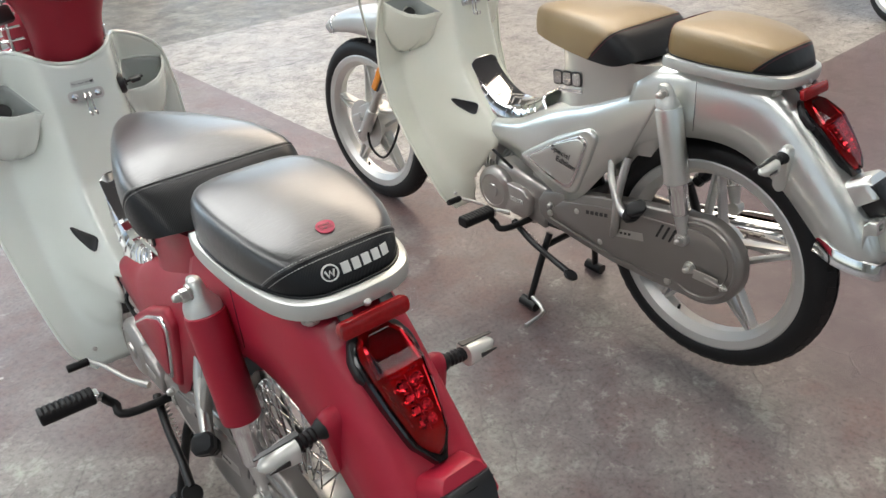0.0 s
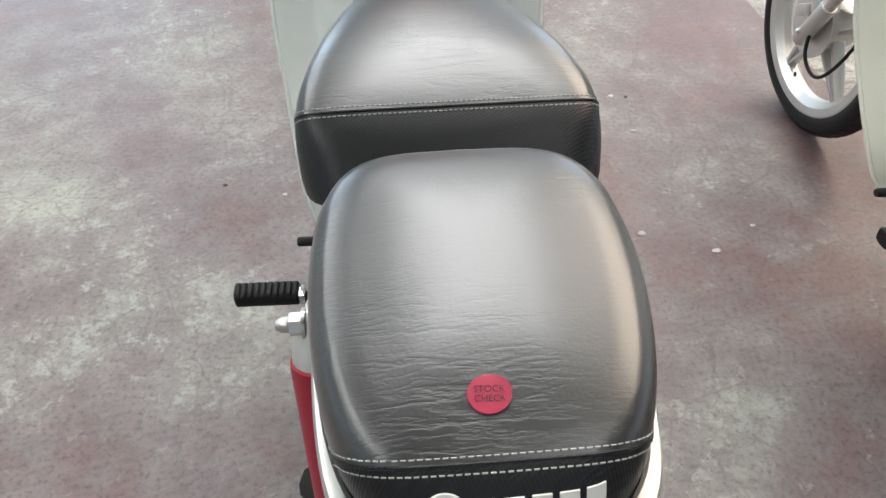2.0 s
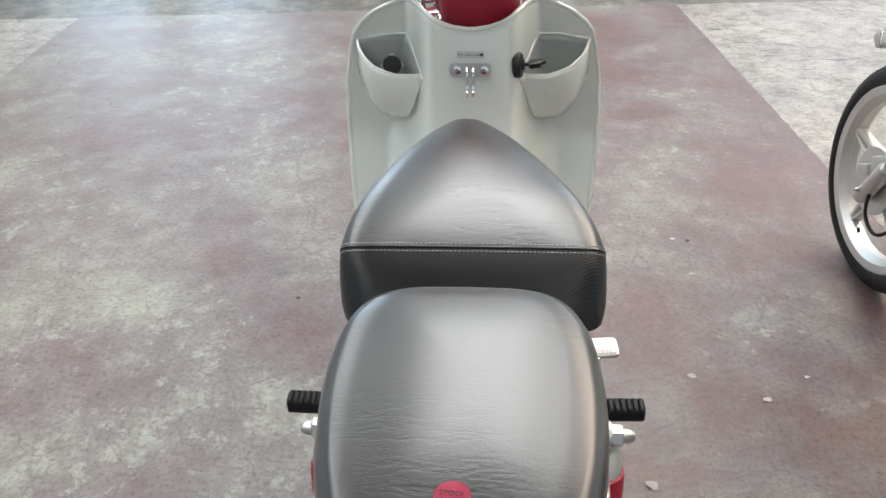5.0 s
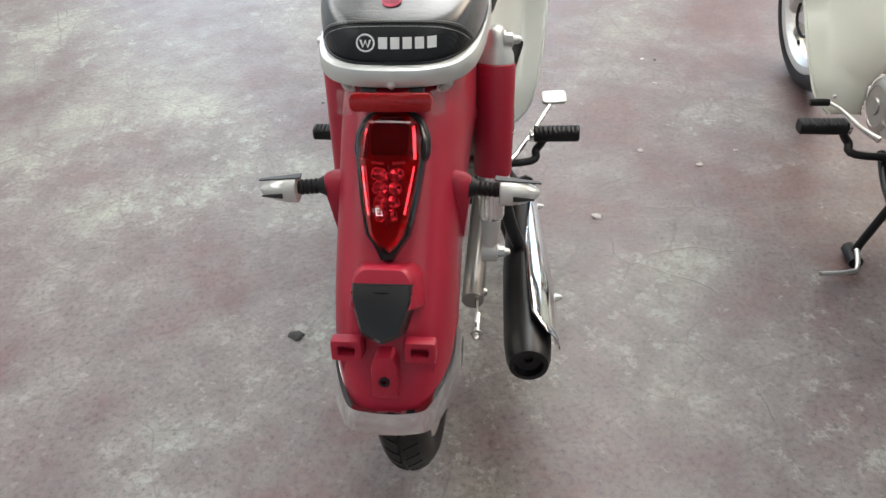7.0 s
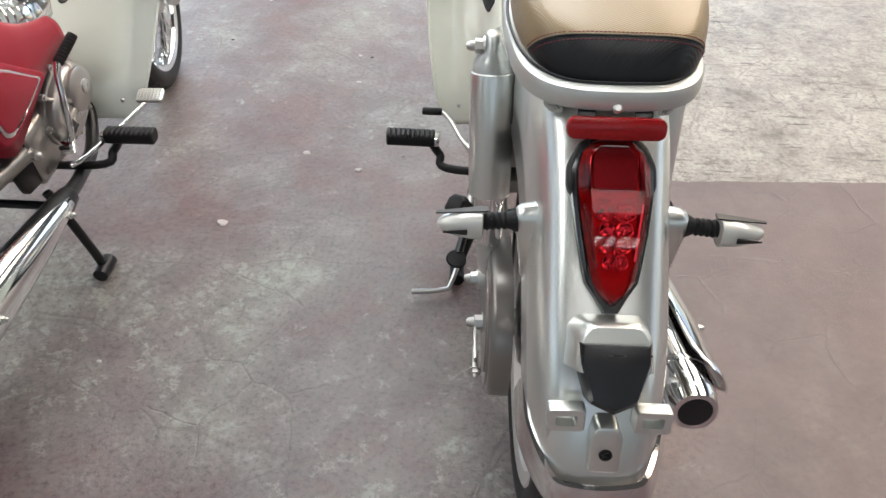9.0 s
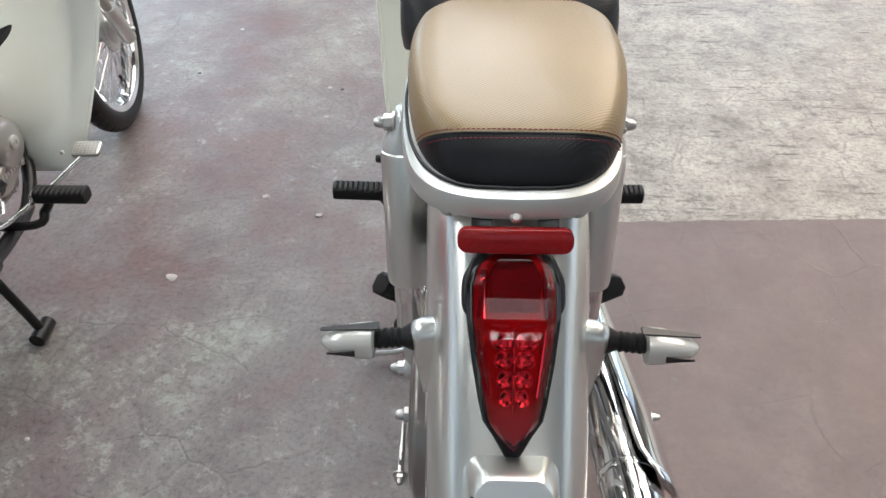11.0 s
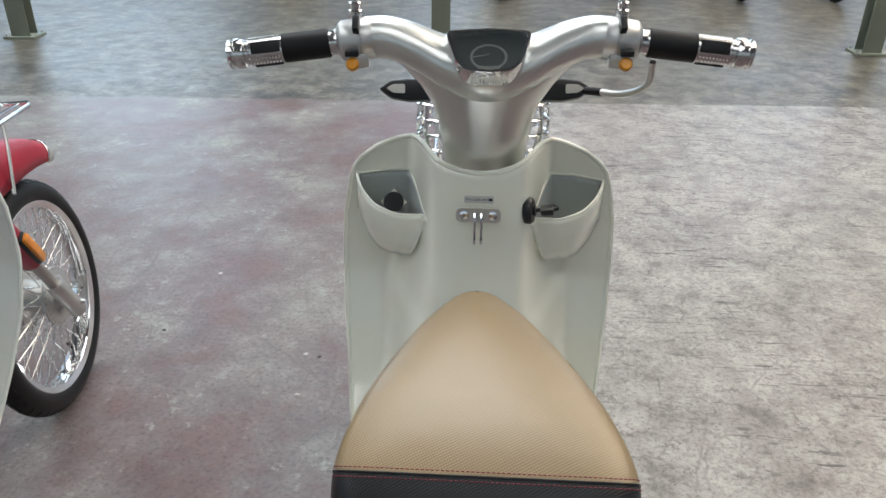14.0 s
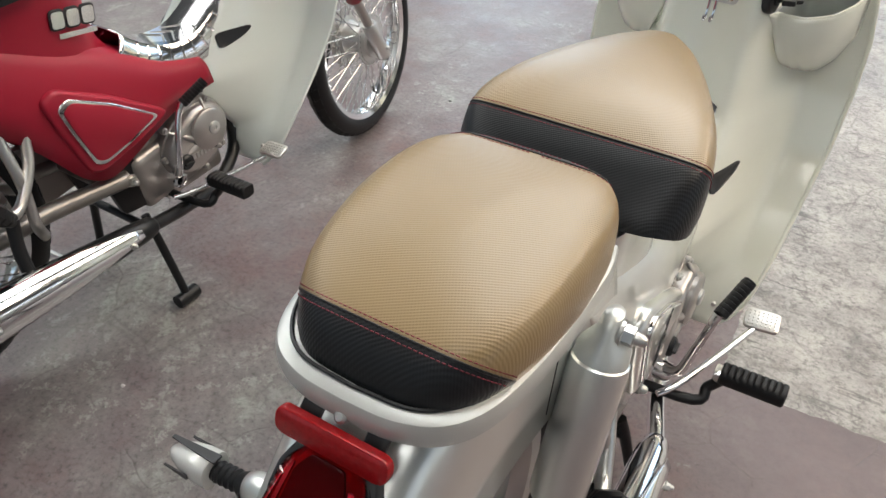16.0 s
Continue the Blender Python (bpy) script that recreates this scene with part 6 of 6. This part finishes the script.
    for s in (-1, 1):
        tube(bm, [(s * 0.085, 0.70, zc - 0.006), (s * 0.080, 0.700, 0.70), (s * 0.066, 0.690, 0.60), (s * 0.066, 0.688, 0.590)], 0.0046, 8, 4)
        tube(bm, [(s * 0.085, 0.60, zc), (s * 0.080, 0.60, 0.70), (s * 0.066, 0.60, 0.60)], 0.0046, 8, 4)
    pieces("front_rack", bm, M["chrome"], root, "chromed wire luggage rack over the fender")
    # headlamp with a wire guard
    bm = bmesh.new()
    m = along((0, 0.365, 0.88), (0, 0.50, 0.875))
    lathe(bm, [(0.060, 0.0), (0.078, 0.03), (0.084, 0.075), (0.084, 0.090), (0.078, 0.098), (0.0, 0.108)], m, 36)
    hl = part("headlamp", bm, paint, root)
    bm = bmesh.new()
    for k in range(7):
        zz = 0.80 + 0.024 * k
        for s in (-1, 1):
            tube(bm, [(s * 0.070, 0.375, zz + 0.010), (s * 0.102, 0.410, zz + 0.004), (s * 0.106, 0.45, zz - 0.006), (s * 0.086, 0.49, zz - 0.008), (0, 0.505, zz - 0.010)], 0.0028, 6, 4)
    for s in (-1, 1):
        for y, x in ((0.395, 0.092), (0.43, 0.106), (0.47, 0.100)):
            tube(bm, [(s * (x - 0.014), y, 0.792), (s * x, y, 0.86), (s * (x - 0.012), y, 0.955)], 0.0032, 6, 4)
    pieces("wire_guard", bm, M["chrome"], hl, "chromed wire guard beside the headlamp")


def motorcycle(place, kind, label, group, turn=0.0):
    """A step-through motorcycle heading along +y, standing on its centre stand."""
    red = kind == "red"
    paint = M["red"] if red else M["silver"]
    root = thing("motorcycle", (*place, 0), label, "motorcycle", group, turn)
    # tail section, from the seat to the lower lip
    bm = bmesh.new()
    T = [(-0.340, 0.728), (-0.42, 0.746), (-0.50, 0.753), (-0.58, 0.753), (-0.635, 0.744), (-0.682, 0.714), (-0.74, 0.660), (-0.795, 0.604), (-0.84, 0.556), (-0.872, 0.510), (-0.893, 0.470), (-0.900, 0.446)]
    B = [(-0.318, 0.500), (-0.36, 0.550), (-0.42, 0.590), (-0.50, 0.614), (-0.567, 0.620), (-0.62, 0.610), (-0.665, 0.588), (-0.71, 0.560), (-0.75, 0.525), (-0.785, 0.492), (-0.81, 0.468), (-0.822, 0.452)]
    shell(bm, T, B, [0.088, 0.087, 0.085, 0.083, 0.081, 0.079, 0.077, 0.076, 0.075, 0.074, 0.072, 0.069], 60, 32, 0.42, taper=[0.02, 0.03, 0.05, 0.09, 0.13, 0.16, 0.18, 0.19, 0.20, 0.24, 0.32, 0.38])
    part("tail_section", bm, paint, root, "", thick=0.004, smooth=60)
    # lower body between tail and tunnel
    bm = bmesh.new()
    T = [(-0.43, 0.715), (-0.36, 0.690), (-0.28, 0.655), (-0.20, 0.620), (-0.12, 0.590), (-0.05, 0.555), (0.01, 0.520), (0.06, 0.502), (0.115, 0.490)]
    B = [(-0.345, 0.520), (-0.312, 0.490), (-0.272, 0.440), (-0.225, 0.380), (-0.175, 0.355), (-0.110, 0.372), (-0.04, 0.398), (0.04, 0.422), (0.128, 0.432)]
    shell(bm, T, B, [0.091, 0.094, 0.098, 0.100, 0.100, 0.096, 0.090, 0.086, 0.082], 48, 26, 0.40)
    body = part("body_cover", bm, paint, root, thick=0.004, smooth=60)
    # seat post
    bm = bmesh.new()
    rings = []
    for z, yf, yr, w in [(0.52, -0.02, -0.40, 0.070), (0.56, -0.055, -0.40, 0.074), (0.59, -0.075, -0.40, 0.078), (0.63, -0.084, -0.40, 0.079), (0.68, -0.086, -0.40, 0.082), (0.715, -0.082, -0.40, 0.088), (0.738, -0.072, -0.40, 0.094)]:
        yc, d = (yf + yr) / 2, (yf - yr) / 2
        ring = []
        for i in range(40):
            a = 2 * math.pi * i / 40
            c, s = math.cos(a), math.sin(a)
            taper = 1.0 if s < 0.3 else 1 - 0.30 * (s - 0.3) / 0.7
            ring.append(Vector((w * taper * math.copysign(abs(c) ** 0.7, c), yc + d * math.copysign(abs(s) ** 0.6, s), z)))
        rings.append(ring)
    grid(bm, rings, True, True)
    part("seat_post", bm, paint, root, smooth=60)
    # side covers
    for s in (-1, 1):
        m = Matrix.Translation((s * 0.094, 0, 0)) @ pose(0, 0, 0, 90, 0, 90 * s)
        # outline in y (forward) and z; the plate's x axis runs along s * y
        tri = [(-0.045, 0.440), (-0.140, 0.505), (-0.225, 0.548), (-0.248, 0.535), (-0.232, 0.480), (-0.205, 0.405), (-0.185, 0.396), (-0.120, 0.412)]
        c = Vector((-0.165, 0.468))
        o1 = [(s * (c.x + (p[0] - c.x) * 1.26), c.y + (p[1] - c.y) * 1.26) for p in tri]
        bm = bmesh.new()
        prism(bm, round_poly(o1, 0.022), m, 0.017, 0.010, 4)
        bulge = part("side_bulge", bm, paint, root)
        bm = bmesh.new()
        o2 = round_poly([(s * p[0], p[1]) for p in tri], 0.014)
        prism(bm, o2, m @ Matrix.Translation((0, 0, 0.0165)), 0.0055, 0.0028, 3)
        part("cover_rim", bm, M["chrome"], bulge, "chromed rim of the side cover")
        bm = bmesh.new()
        o3 = round_poly([(s * (c.x + (p[0] - c.x) * 0.90), c.y + (p[1] - c.y) * 0.88) for p in tri], 0.012)
        prism(bm, o3, m @ Matrix.Translation((0, 0, 0.0175)), 0.0066, 0.002, 2)
        part("cover_panel", bm, paint, bulge)
        if not red:
            for words, yy, zz in (("Special", -0.168, 0.483), ("Edition", -0.186, 0.459)):
                me = text_mesh(words, 0.0215, 0.0009)
                me.materials.append(M["black_print"])
                tx = new("lettering", me)
                tx.parent = bulge
                tx.matrix_basis = m @ Matrix.Translation((s * yy, zz, 0.0262)) @ pose(0, 0, 0, 0, 0, 7 * s) @ Matrix(((1, 0.25, 0, 0), (0, 1, 0, 0), (0, 0, 1, 0), (0, 0, 0, 1)))
                tx["label"] = "black lettering"
        badge_bars(root, s, paint)
        # bolt on the body and panel joint
        bm = bmesh.new()
        tube(bm, [(s * 0.0872, -0.494, 0.735), (s * 0.0868, -0.497, 0.69), (s * 0.0855, -0.500, 0.63)], 0.0006, 6)
        part("panel_joint", bm, M["black"], root)
    # seats
    up, lowm = (M["seat_grey"], M["seat_black"]) if red else (M["seat_tan"], M["seat_black"])
    th = M["white_thread"] if red else M["red_thread"]
    make_seat("front_seat", root, FRONT_HALF, 0.732, front_top, [((0, -0.234, 0.736), (0, -1, -0.93))], up, lowm, th, "black leather rider's seat" if red else "tan and black woven vinyl rider's seat", False, 0.040, 0.0 if red else 0.006, 2.8 if red else 2.2, 1.035 if red else 1.0)
    rear = make_seat("rear_seat", root, REAR_HALF, 0.776, rear_top, [((0, -0.612, 0.785), (0, -1, -1.0))] + ([] if red else [((0, -0.408, 0.80), (0, 1, 0.12))]), up, lowm, th, "black leather pillion seat" if red else "tan and black woven vinyl pillion seat", True, 0.018, 0.0 if red else 0.004)
    bm = bmesh.new()
    tube(bm, [Vector((max(0.0, float(p[0])) * 0.985, float(p[1]), 0.7785)) for p in spline(REAR_HALF, 40)], 0.0016, 6)
    tube(bm, [Vector((-max(0.0, float(p[0])) * 0.985, float(p[1]), 0.7785)) for p in spline(REAR_HALF, 40)], 0.0016, 6)
    pieces("seat_piping", bm, M["black"], rear)
    # carrier plate under the rear seat
    bm = bmesh.new()
    pts = [Vector((max(0, float(p[0])), float(p[1]))) for p in spline([(0.098, -0.415), (0.105, -0.45), (0.106, -0.52), (0.102, -0.58), (0.092, -0.632), (0.072, -0.664), (0.040, -0.679), (0.0, -0.682)], 28)]
    o = pts + [Vector((-p.x, p.y)) for p in pts[-2::-1]]
    rings = []
    for f, z in ((0.006, 0.752), (0.001, 0.755), (0.0, 0.760), (0.0, 0.770), (0.002, 0.775), (0.008, 0.777), (0.06, 0.777)):
        c = Vector((0, -0.55))
        rings.append([Vector((*(p - (p - c).normalized() * f), z)) for p in o])
    grid(bm, rings, True, True)
    part("rear_carrier", bm, M["rack_grey"], root, "pale grey painted carrier plate under the seat")
    for s in (-1, 1):
        bm = bmesh.new()
        bolt(bm, (s * 0.058, -0.650, 0.742), (s * 0.4, -0.7, -0.4), 0.008, 0.004)
        part("carrier_plug", bm, M["rack_grey"], root)
    tail_parts(root, paint, red)
    for s in (-1, 1):
        turn_signal(root, s, (s * 0.088, -0.700, 0.632), (s * 0.173, -0.704, 0.626), paint)
        shock(root, s, paint)
    shield_mat = M["pale_grey"] if red else M["cream"]
    sh = leg_shield(root, shield_mat, ("pale grey" if red else "cream") + " plastic leg shield with two pockets")
    sh.location.x = -0.014 if red else -0.005
    # chromed tunnel guard with ribbed flanks
    bm = bmesh.new()
    rings = []
    line = spline([(0.240, 0.622), (0.220, 0.590), (0.185, 0.560), (0.135, 0.533), (0.085, 0.527), (0.035, 0.538), (-0.010, 0.562), (-0.045, 0.588)], 28)
    for k, p in enumerate(line):
        q = line[min(k + 1, 28)] - line[max(k - 1, 0)]
        q = q / np.linalg.norm(q)
        n = (q[1], -q[0]) if -q[0] > 0 else (-q[1], q[0])
        ring = []
        for x, dn in ((-0.066, -0.050), (-0.060, -0.030), (-0.054, -0.012), (-0.046, -0.002), (-0.03, 0.0), (0, 0.001), (0.03, 0.0), (0.046, -0.002), (0.054, -0.012), (0.060, -0.030), (0.066, -0.050)):
            ring.append(Vector((x, p[0] + n[0] * dn, p[1] + n[1] * dn)))
        rings.append(ring)
    grid(bm, rings)
    tg = part("tunnel_guard", bm, M["chrome"], root, "chromed step-through guard with ribbed flanks", thick=0.003)
    bm = bmesh.new()
    for s in (-1, 1):
        for k in range(4, 26, 2):
            r = rings[k]
            a, b = (r[1], r[3]) if s < 0 else (r[9], r[7])
            tube(bm, [a + Vector((s * 0.001, 0, 0)), (a + b) / 2 + Vector((s * 0.002, 0, 0)), b + Vector((s * 0.0005, 0, 0))], [0.0025, 0.004, 0.0025], 8)
    pieces("rib", bm, M["chrome"], tg)
    bm = bmesh.new()
    for k in (12, 14, 16):
        for s in (-1, 1):
            r, q = rings[k], rings[k + 2]
            tube(bm, [r[5] + Vector((s * 0.002, 0, 0.002)), q[7 if s > 0 else 3] + Vector((-s * 0.010, 0, 0.002))], 0.002, 6)
    pieces("chevron", bm, M["steel"], tg)
    handlebar(root, paint, not red)
    if red:
        wheel_spoked(root, "front_wheel", FRONT, 0.064, "wire-spoked front wheel with a chrome rim")
        wheel_spoked(root, "rear_wheel", REAR, 0.074, "wire-spoked rear wheel with a chrome rim")
    else:
        wheel_cast(root, "front_wheel", FRONT, 0.066, "silver cast front wheel with paired spokes")
        wheel_cast(root, "rear_wheel", REAR, 0.078, "silver cast rear wheel with paired spokes")
    front_end(root, paint, paint if red else M["wheel_silver"], paint if red else M["silver"], M["rack_grey"] if red else M["wheel_silver"], not red)
    # turn the steered parts a little to the left
    axis = Vector((0, -0.29, 0.55)).normalized()
    pivot = Vector((0, 0.33, 0.90))
    st = Matrix.Translation(pivot) @ Matrix.Rotation(radians(9.5 if red else 2.0), 4, axis) @ Matrix.Translation(-pivot)
    for ob in root.children:
        if ob.name.split(".")[0] in ("steering_cover", "front_wheel", "fork_leg", "brake_plate", "brake_hose", "front_fender", "front_rack", "headlamp"):
            ob.matrix_basis = st @ ob.matrix_basis
    engine(root)
    controls(root, *((-0.018,) if red else (0.0, (0.046, -0.078, 0.016))))
    swing_arm(root, True)
    exhaust(root, red)
    if red:
        # seat logo as plain shapes: a ring with a zigzag, then five blocks
        bm = bmesh.new()
        view = bpy.context.evaluated_depsgraph_get()
        view.update()

        def on_back(x, z):
            """A point on the rear face of the pillion seat."""
            hit, at, nrm, face = rear.ray_cast((x * 0.81 + 0.005, -0.9, z), (0, 1, 0), depsgraph=view)
            return at + Vector((0, -0.0004, 0))

        def on_top(x, y):
            """A point on the top of the pillion seat."""
            hit, at, nrm, face = rear.ray_cast((x, y, 1.2), (0, 0, -1), depsgraph=view)
            return at
        n = 28
        for r0, r1, off in ((0.0135, 0.0112, -0.0425),):
            ringo = [on_back(off + r0 * math.cos(2 * math.pi * i / n), 0.7985 + r0 * 0.66 * math.sin(2 * math.pi * i / n)) for i in range(n)]
            ringi = [on_back(off + r1 * math.cos(2 * math.pi * i / n), 0.7985 + r1 * 0.66 * math.sin(2 * math.pi * i / n)) for i in range(n)]
            lift = Vector((0, -0.0012, 0.0003))
            grid(bm, [ringo, [p + lift for p in ringo], [p + lift for p in ringi], ringi], True)
        zig = [(-0.0495, 0.8018), (-0.046, 0.7948), (-0.0425, 0.8010), (-0.039, 0.7948), (-0.0355, 0.8018)]
        tube(bm, [on_back(x, y) + Vector((0, -0.0008, 0)) for x, y in zig], 0.0014, 6)
        for k in range(5):
            x0 = -0.024 + 0.0172 * k
            pts = [on_back(x0 + x, 0.7985 + y * 0.66) for x, y in ((0, -0.0085), (0.006, -0.0085), (0.0125, -0.0085), (0.0125, 0.0), (0.0125, 0.0085), (0.006, 0.0085), (0, 0.0085), (0, 0.0))]
            grid(bm, [pts, [p + Vector((0, -0.0012, 0.0003)) for p in pts]], True, True)
        part("seat_print", bm, M["white_print"], rear, "white printed emblem of plain shapes")
        # round sticker lying on the seat
        bm = bmesh.new()
        st = []
        for f, dz in ((1.0, 0.0), (1.0, 0.0007), (0.7, 0.0009), (0.05, 0.001)):
            st.append([Vector((-0.003 + 0.0115 * f * math.cos(a), -0.611 + 0.0100 * f * math.sin(a), 0)) for a in (2 * math.pi * i / 28 for i in range(28))])
            for p in st[-1]:
                p.z = on_top(p.x, p.y).z + 0.0006 + dz + 0.0016 * f * f * max(0.0, (p.x + 0.003) / 0.0115) ** 2
        grid(bm, st, True, True)
        sk = part("sticker", bm, M["sticker"], rear, "small round pink stock check sticker on the seat")
        for words, dy in (("STOCK", 0.0006), ("CHECK", -0.0042)):
            me = text_mesh(words, 0.0050, 0.0001)
            me.materials.append(M["black_print"])
            tx = new("lettering", me)
            tx.parent = sk
            slope = math.degrees(math.atan2(on_top(-0.003, -0.606).z - on_top(-0.003, -0.616).z, 0.010))
            tx.matrix_basis = pose(-0.003, -0.611 + dy, on_top(-0.003, -0.611 + dy).z + 0.0019, slope, 0, -3)
    return root


# ---- the hall ----
def plane(name, x0, x1, y0, y1, z, material, thick, nx=1, ny=1):
    bm = bmesh.new()
    box(bm, pose((x0 + x1) / 2, (y0 + y1) / 2, z - thick / 2), x1 - x0, y1 - y0, thick)
    return finish(name, bm, material)


tagged(plane("floor", -9.1, 11.1, -9.1, 11.6, 0.0, M["floor"], 0.2), "worn purple-red painted concrete floor with bare concrete bays", "floor", kind="structure")
tagged(plane("ground", -400, 400, -400, 400, -0.25, surface("ground_outside", (0.25, 0.24, 0.22), 0.9, 0, 0.2, 0.3), 0.2), "plain paved ground outside the hall", "ground", kind="structure")

roof = bmesh.new()
box(roof, pose(1, 1.25, 5.65), 20.6, 21.2, 0.10)
tagged(finish("ceiling", roof, M["roof"]), "grey sheet roof of the hall", "ceiling", kind="structure")


def hall_wall(name, a, b, openings, z0=0.0, z1=5.6, t=0.2):
    """A wall from a to b with rectangular openings (from, to, sill, head) along it."""
    a, b = Vector((*a, 0)), Vector((*b, 0))
    L = (b - a).length
    ang = math.degrees(math.atan2((b - a).y, (b - a).x))
    bm = bmesh.new()
    base = Matrix.Translation(a) @ pose(0, 0, 0, 0, 0, ang)
    s = 0.0
    for o0, o1, lo, hi in openings + [(L, L, 0, 0)]:
        if o0 > s:
            box(bm, base @ pose((s + o0) / 2, 0, (z0 + z1) / 2), o0 - s, t, z1 - z0)
        if o1 > o0:
            if lo > z0:
                box(bm, base @ pose((o0 + o1) / 2, 0, (z0 + lo) / 2), o1 - o0, t, lo - z0)
            if hi < z1:
                box(bm, base @ pose((o0 + o1) / 2, 0, (z1 + hi) / 2), o1 - o0, t, z1 - hi)
        s = o1
    return tagged(finish(name, bm, M["wall"]), "plain plastered hall wall with tall openings", "wall", kind="structure")


hall_wall("wall_north", (-9, 11.6), (11, 11.6), [(0.8 + 6.3 * k, 6.4 + 6.3 * k, 0.3, 4.6) for k in range(3)])
hall_wall("wall_south", (-9, -9.1), (11, -9.1), [(2 + 6.0 * k, 6 + 6.0 * k, 1.2, 4.0) for k in range(3)])
hall_wall("wall_west", (-9.1, -9.0), (-9.1, 11.5), [(1 + 6.5 * k, 6.6 + 6.5 * k, 0.6, 4.6) for k in range(3)])
hall_wall("wall_east", (11.1, -9.0), (11.1, 11.5), [(1 + 6.5 * k, 6.6 + 6.5 * k, 0.6, 4.6) for k in range(3)])

# the last, southern panel is added fill, not a roof light of the hall
for sx, sy, sw, sl_len in ((0.5, 5.0, 3.0, 8.4), (-4.6, 2.0, 1.6, 14.0), (5.0, 4.4, 3.0, 9.0), (2.2, -3.4, 2.4, 3.4)):
    sl = bmesh.new()
    box(sl, pose(sx, sy, 5.585), sw, sl_len, 0.02)
    tagged(finish("roof_light", sl, M["warm_skylight"] if sx > 3 else M["fill_panel"] if sy < 0 else M["skylight"]), "long translucent roof light panel, the southern one added as fill", "roof light", "roof lights", "structure")


def ceiling_lamp(x, y):
    root = thing("ceiling_lamp", (x, y, 5.2), "white ceiling lamp with a grid of bright tiles", "lamp", "ceiling lamps")
    bm = bmesh.new()
    box(bm, pose(0, 0, 0.03), 0.74, 0.50, 0.06, 0.01)
    tube(bm, [(0, 0, 0.05), (0, 0, 0.38)], 0.01, 8)
    part("housing", bm, M["roof"], root)
    for i in range(5):
        for j in range(3):
            bm = bmesh.new()
            box(bm, pose(-0.28 + 0.14 * i, -0.15 + 0.15 * j, -0.006), 0.08, 0.07, 0.012)
            part("bright_tile", bm, M["lamp_glow"], root)
    return root


first_lamp = ceiling_lamp(-2.3, -2.0)
for x, y in ((2.9, -2.0), (-1.55, -6.1), (-0.5, -6.1), (0.55, -6.1), (1.6, -6.1), (2.65, -6.1), (-2.3, 3.0), (2.9, 3.0)):
    copy_thing(first_lamp, pose(x, y, 5.2))


def steel_post(x, y, turn=0.0):
    root = thing("steel_post", (x, y, 0), "grey-green painted steel post bolted to the floor", "post", "steel posts", turn)
    bm = bmesh.new()
    for s in (-1, 1):
        box(bm, pose(0, s * 0.055, 2.8), 0.13, 0.010, 5.58, 0.002)
    box(bm, pose(0, 0, 2.8), 0.010, 0.105, 5.58)
    part("upright", bm, M["post"], root)
    bm = bmesh.new()
    box(bm, pose(0, 0, 0.008), 0.22, 0.18, 0.016, 0.002)
    part("base_plate", bm, M["post"], root)
    for sx in (-1, 1):
        for sy in (-1, 1):
            bm = bmesh.new()
            bolt(bm, (sx * 0.09, sy * 0.07, 0.016), (0, 0, 1), 0.010, 0.014)
            part("anchor_bolt", bm, M["steel"], root)
    return root


for x, y in ((-2.28, 4.56), (0.68, 4.70), (3.63, 4.76)):
    steel_post(x, y, 4)

# ---- the two motorcycles, and others parked further off ----
red_bike = motorcycle((0.028, 0.0), "red", "red step-through motorcycle with black seats and wire wheels", "motorcycles")
silver_bike = motorcycle((1.069, 0.042), "silver", "silver step-through motorcycle with tan seats and cast wheels", "motorcycles", 1.1)
for x, y, a, src in ((1.15, 7.25, 176, silver_bike), (2.35, 7.35, 172, red_bike), (3.30, 7.45, 178, silver_bike), (4.20, 7.5, 174, red_bike), (4.95, 1.25, 150, silver_bike), (-1.0, 7.3, 180, silver_bike)):
    copy_thing(src, pose(x, y, 0, 0, 0, a))


# ---- crumbs and bits on the floor ----
def crumb(name, x, y, r, material, label):
    bm = bmesh.new()
    bmesh.ops.create_icosphere(bm, subdivisions=2, radius=r)
    for v in bm.verts:
        n = 1 + 0.5 * noise.noise(v.co * (1.3 / r) + Vector((x * 7, y * 9, 0)))
        v.co = Vector((v.co.x * n, v.co.y * n * 0.8, max(-r * 0.1, v.co.z * n * 0.35)))
    ob = finish(name, bm, material)
    ob.location = (x, y, r * 0.1)
    return tagged(ob, label, name, "bits on the floor")


for x, y, r in ((0.663, 0.332, 0.010), (0.514, 0.403, 0.010), (0.371, 0.090, 0.013), (0.601, 0.804, 0.008), (0.772, 0.408, 0.006), (0.582, 0.982, 0.007), (-0.30, 0.62, 0.006), (0.25, -0.35, 0.005), (0.20, 1.40, 0.007)):
    crumb("crumb", x, y, r, M["crumb"], "pale crumb of concrete on the floor")
for x, y, r in ((-0.289, -0.354, 0.017), (0.622, 0.972, 0.006), (-0.45, 0.67, 0.006), (0.145, 1.062, 0.006)):
    crumb("leaf_bit", x, y, r, M["leaf"], "dark dry leaf bit on the floor")
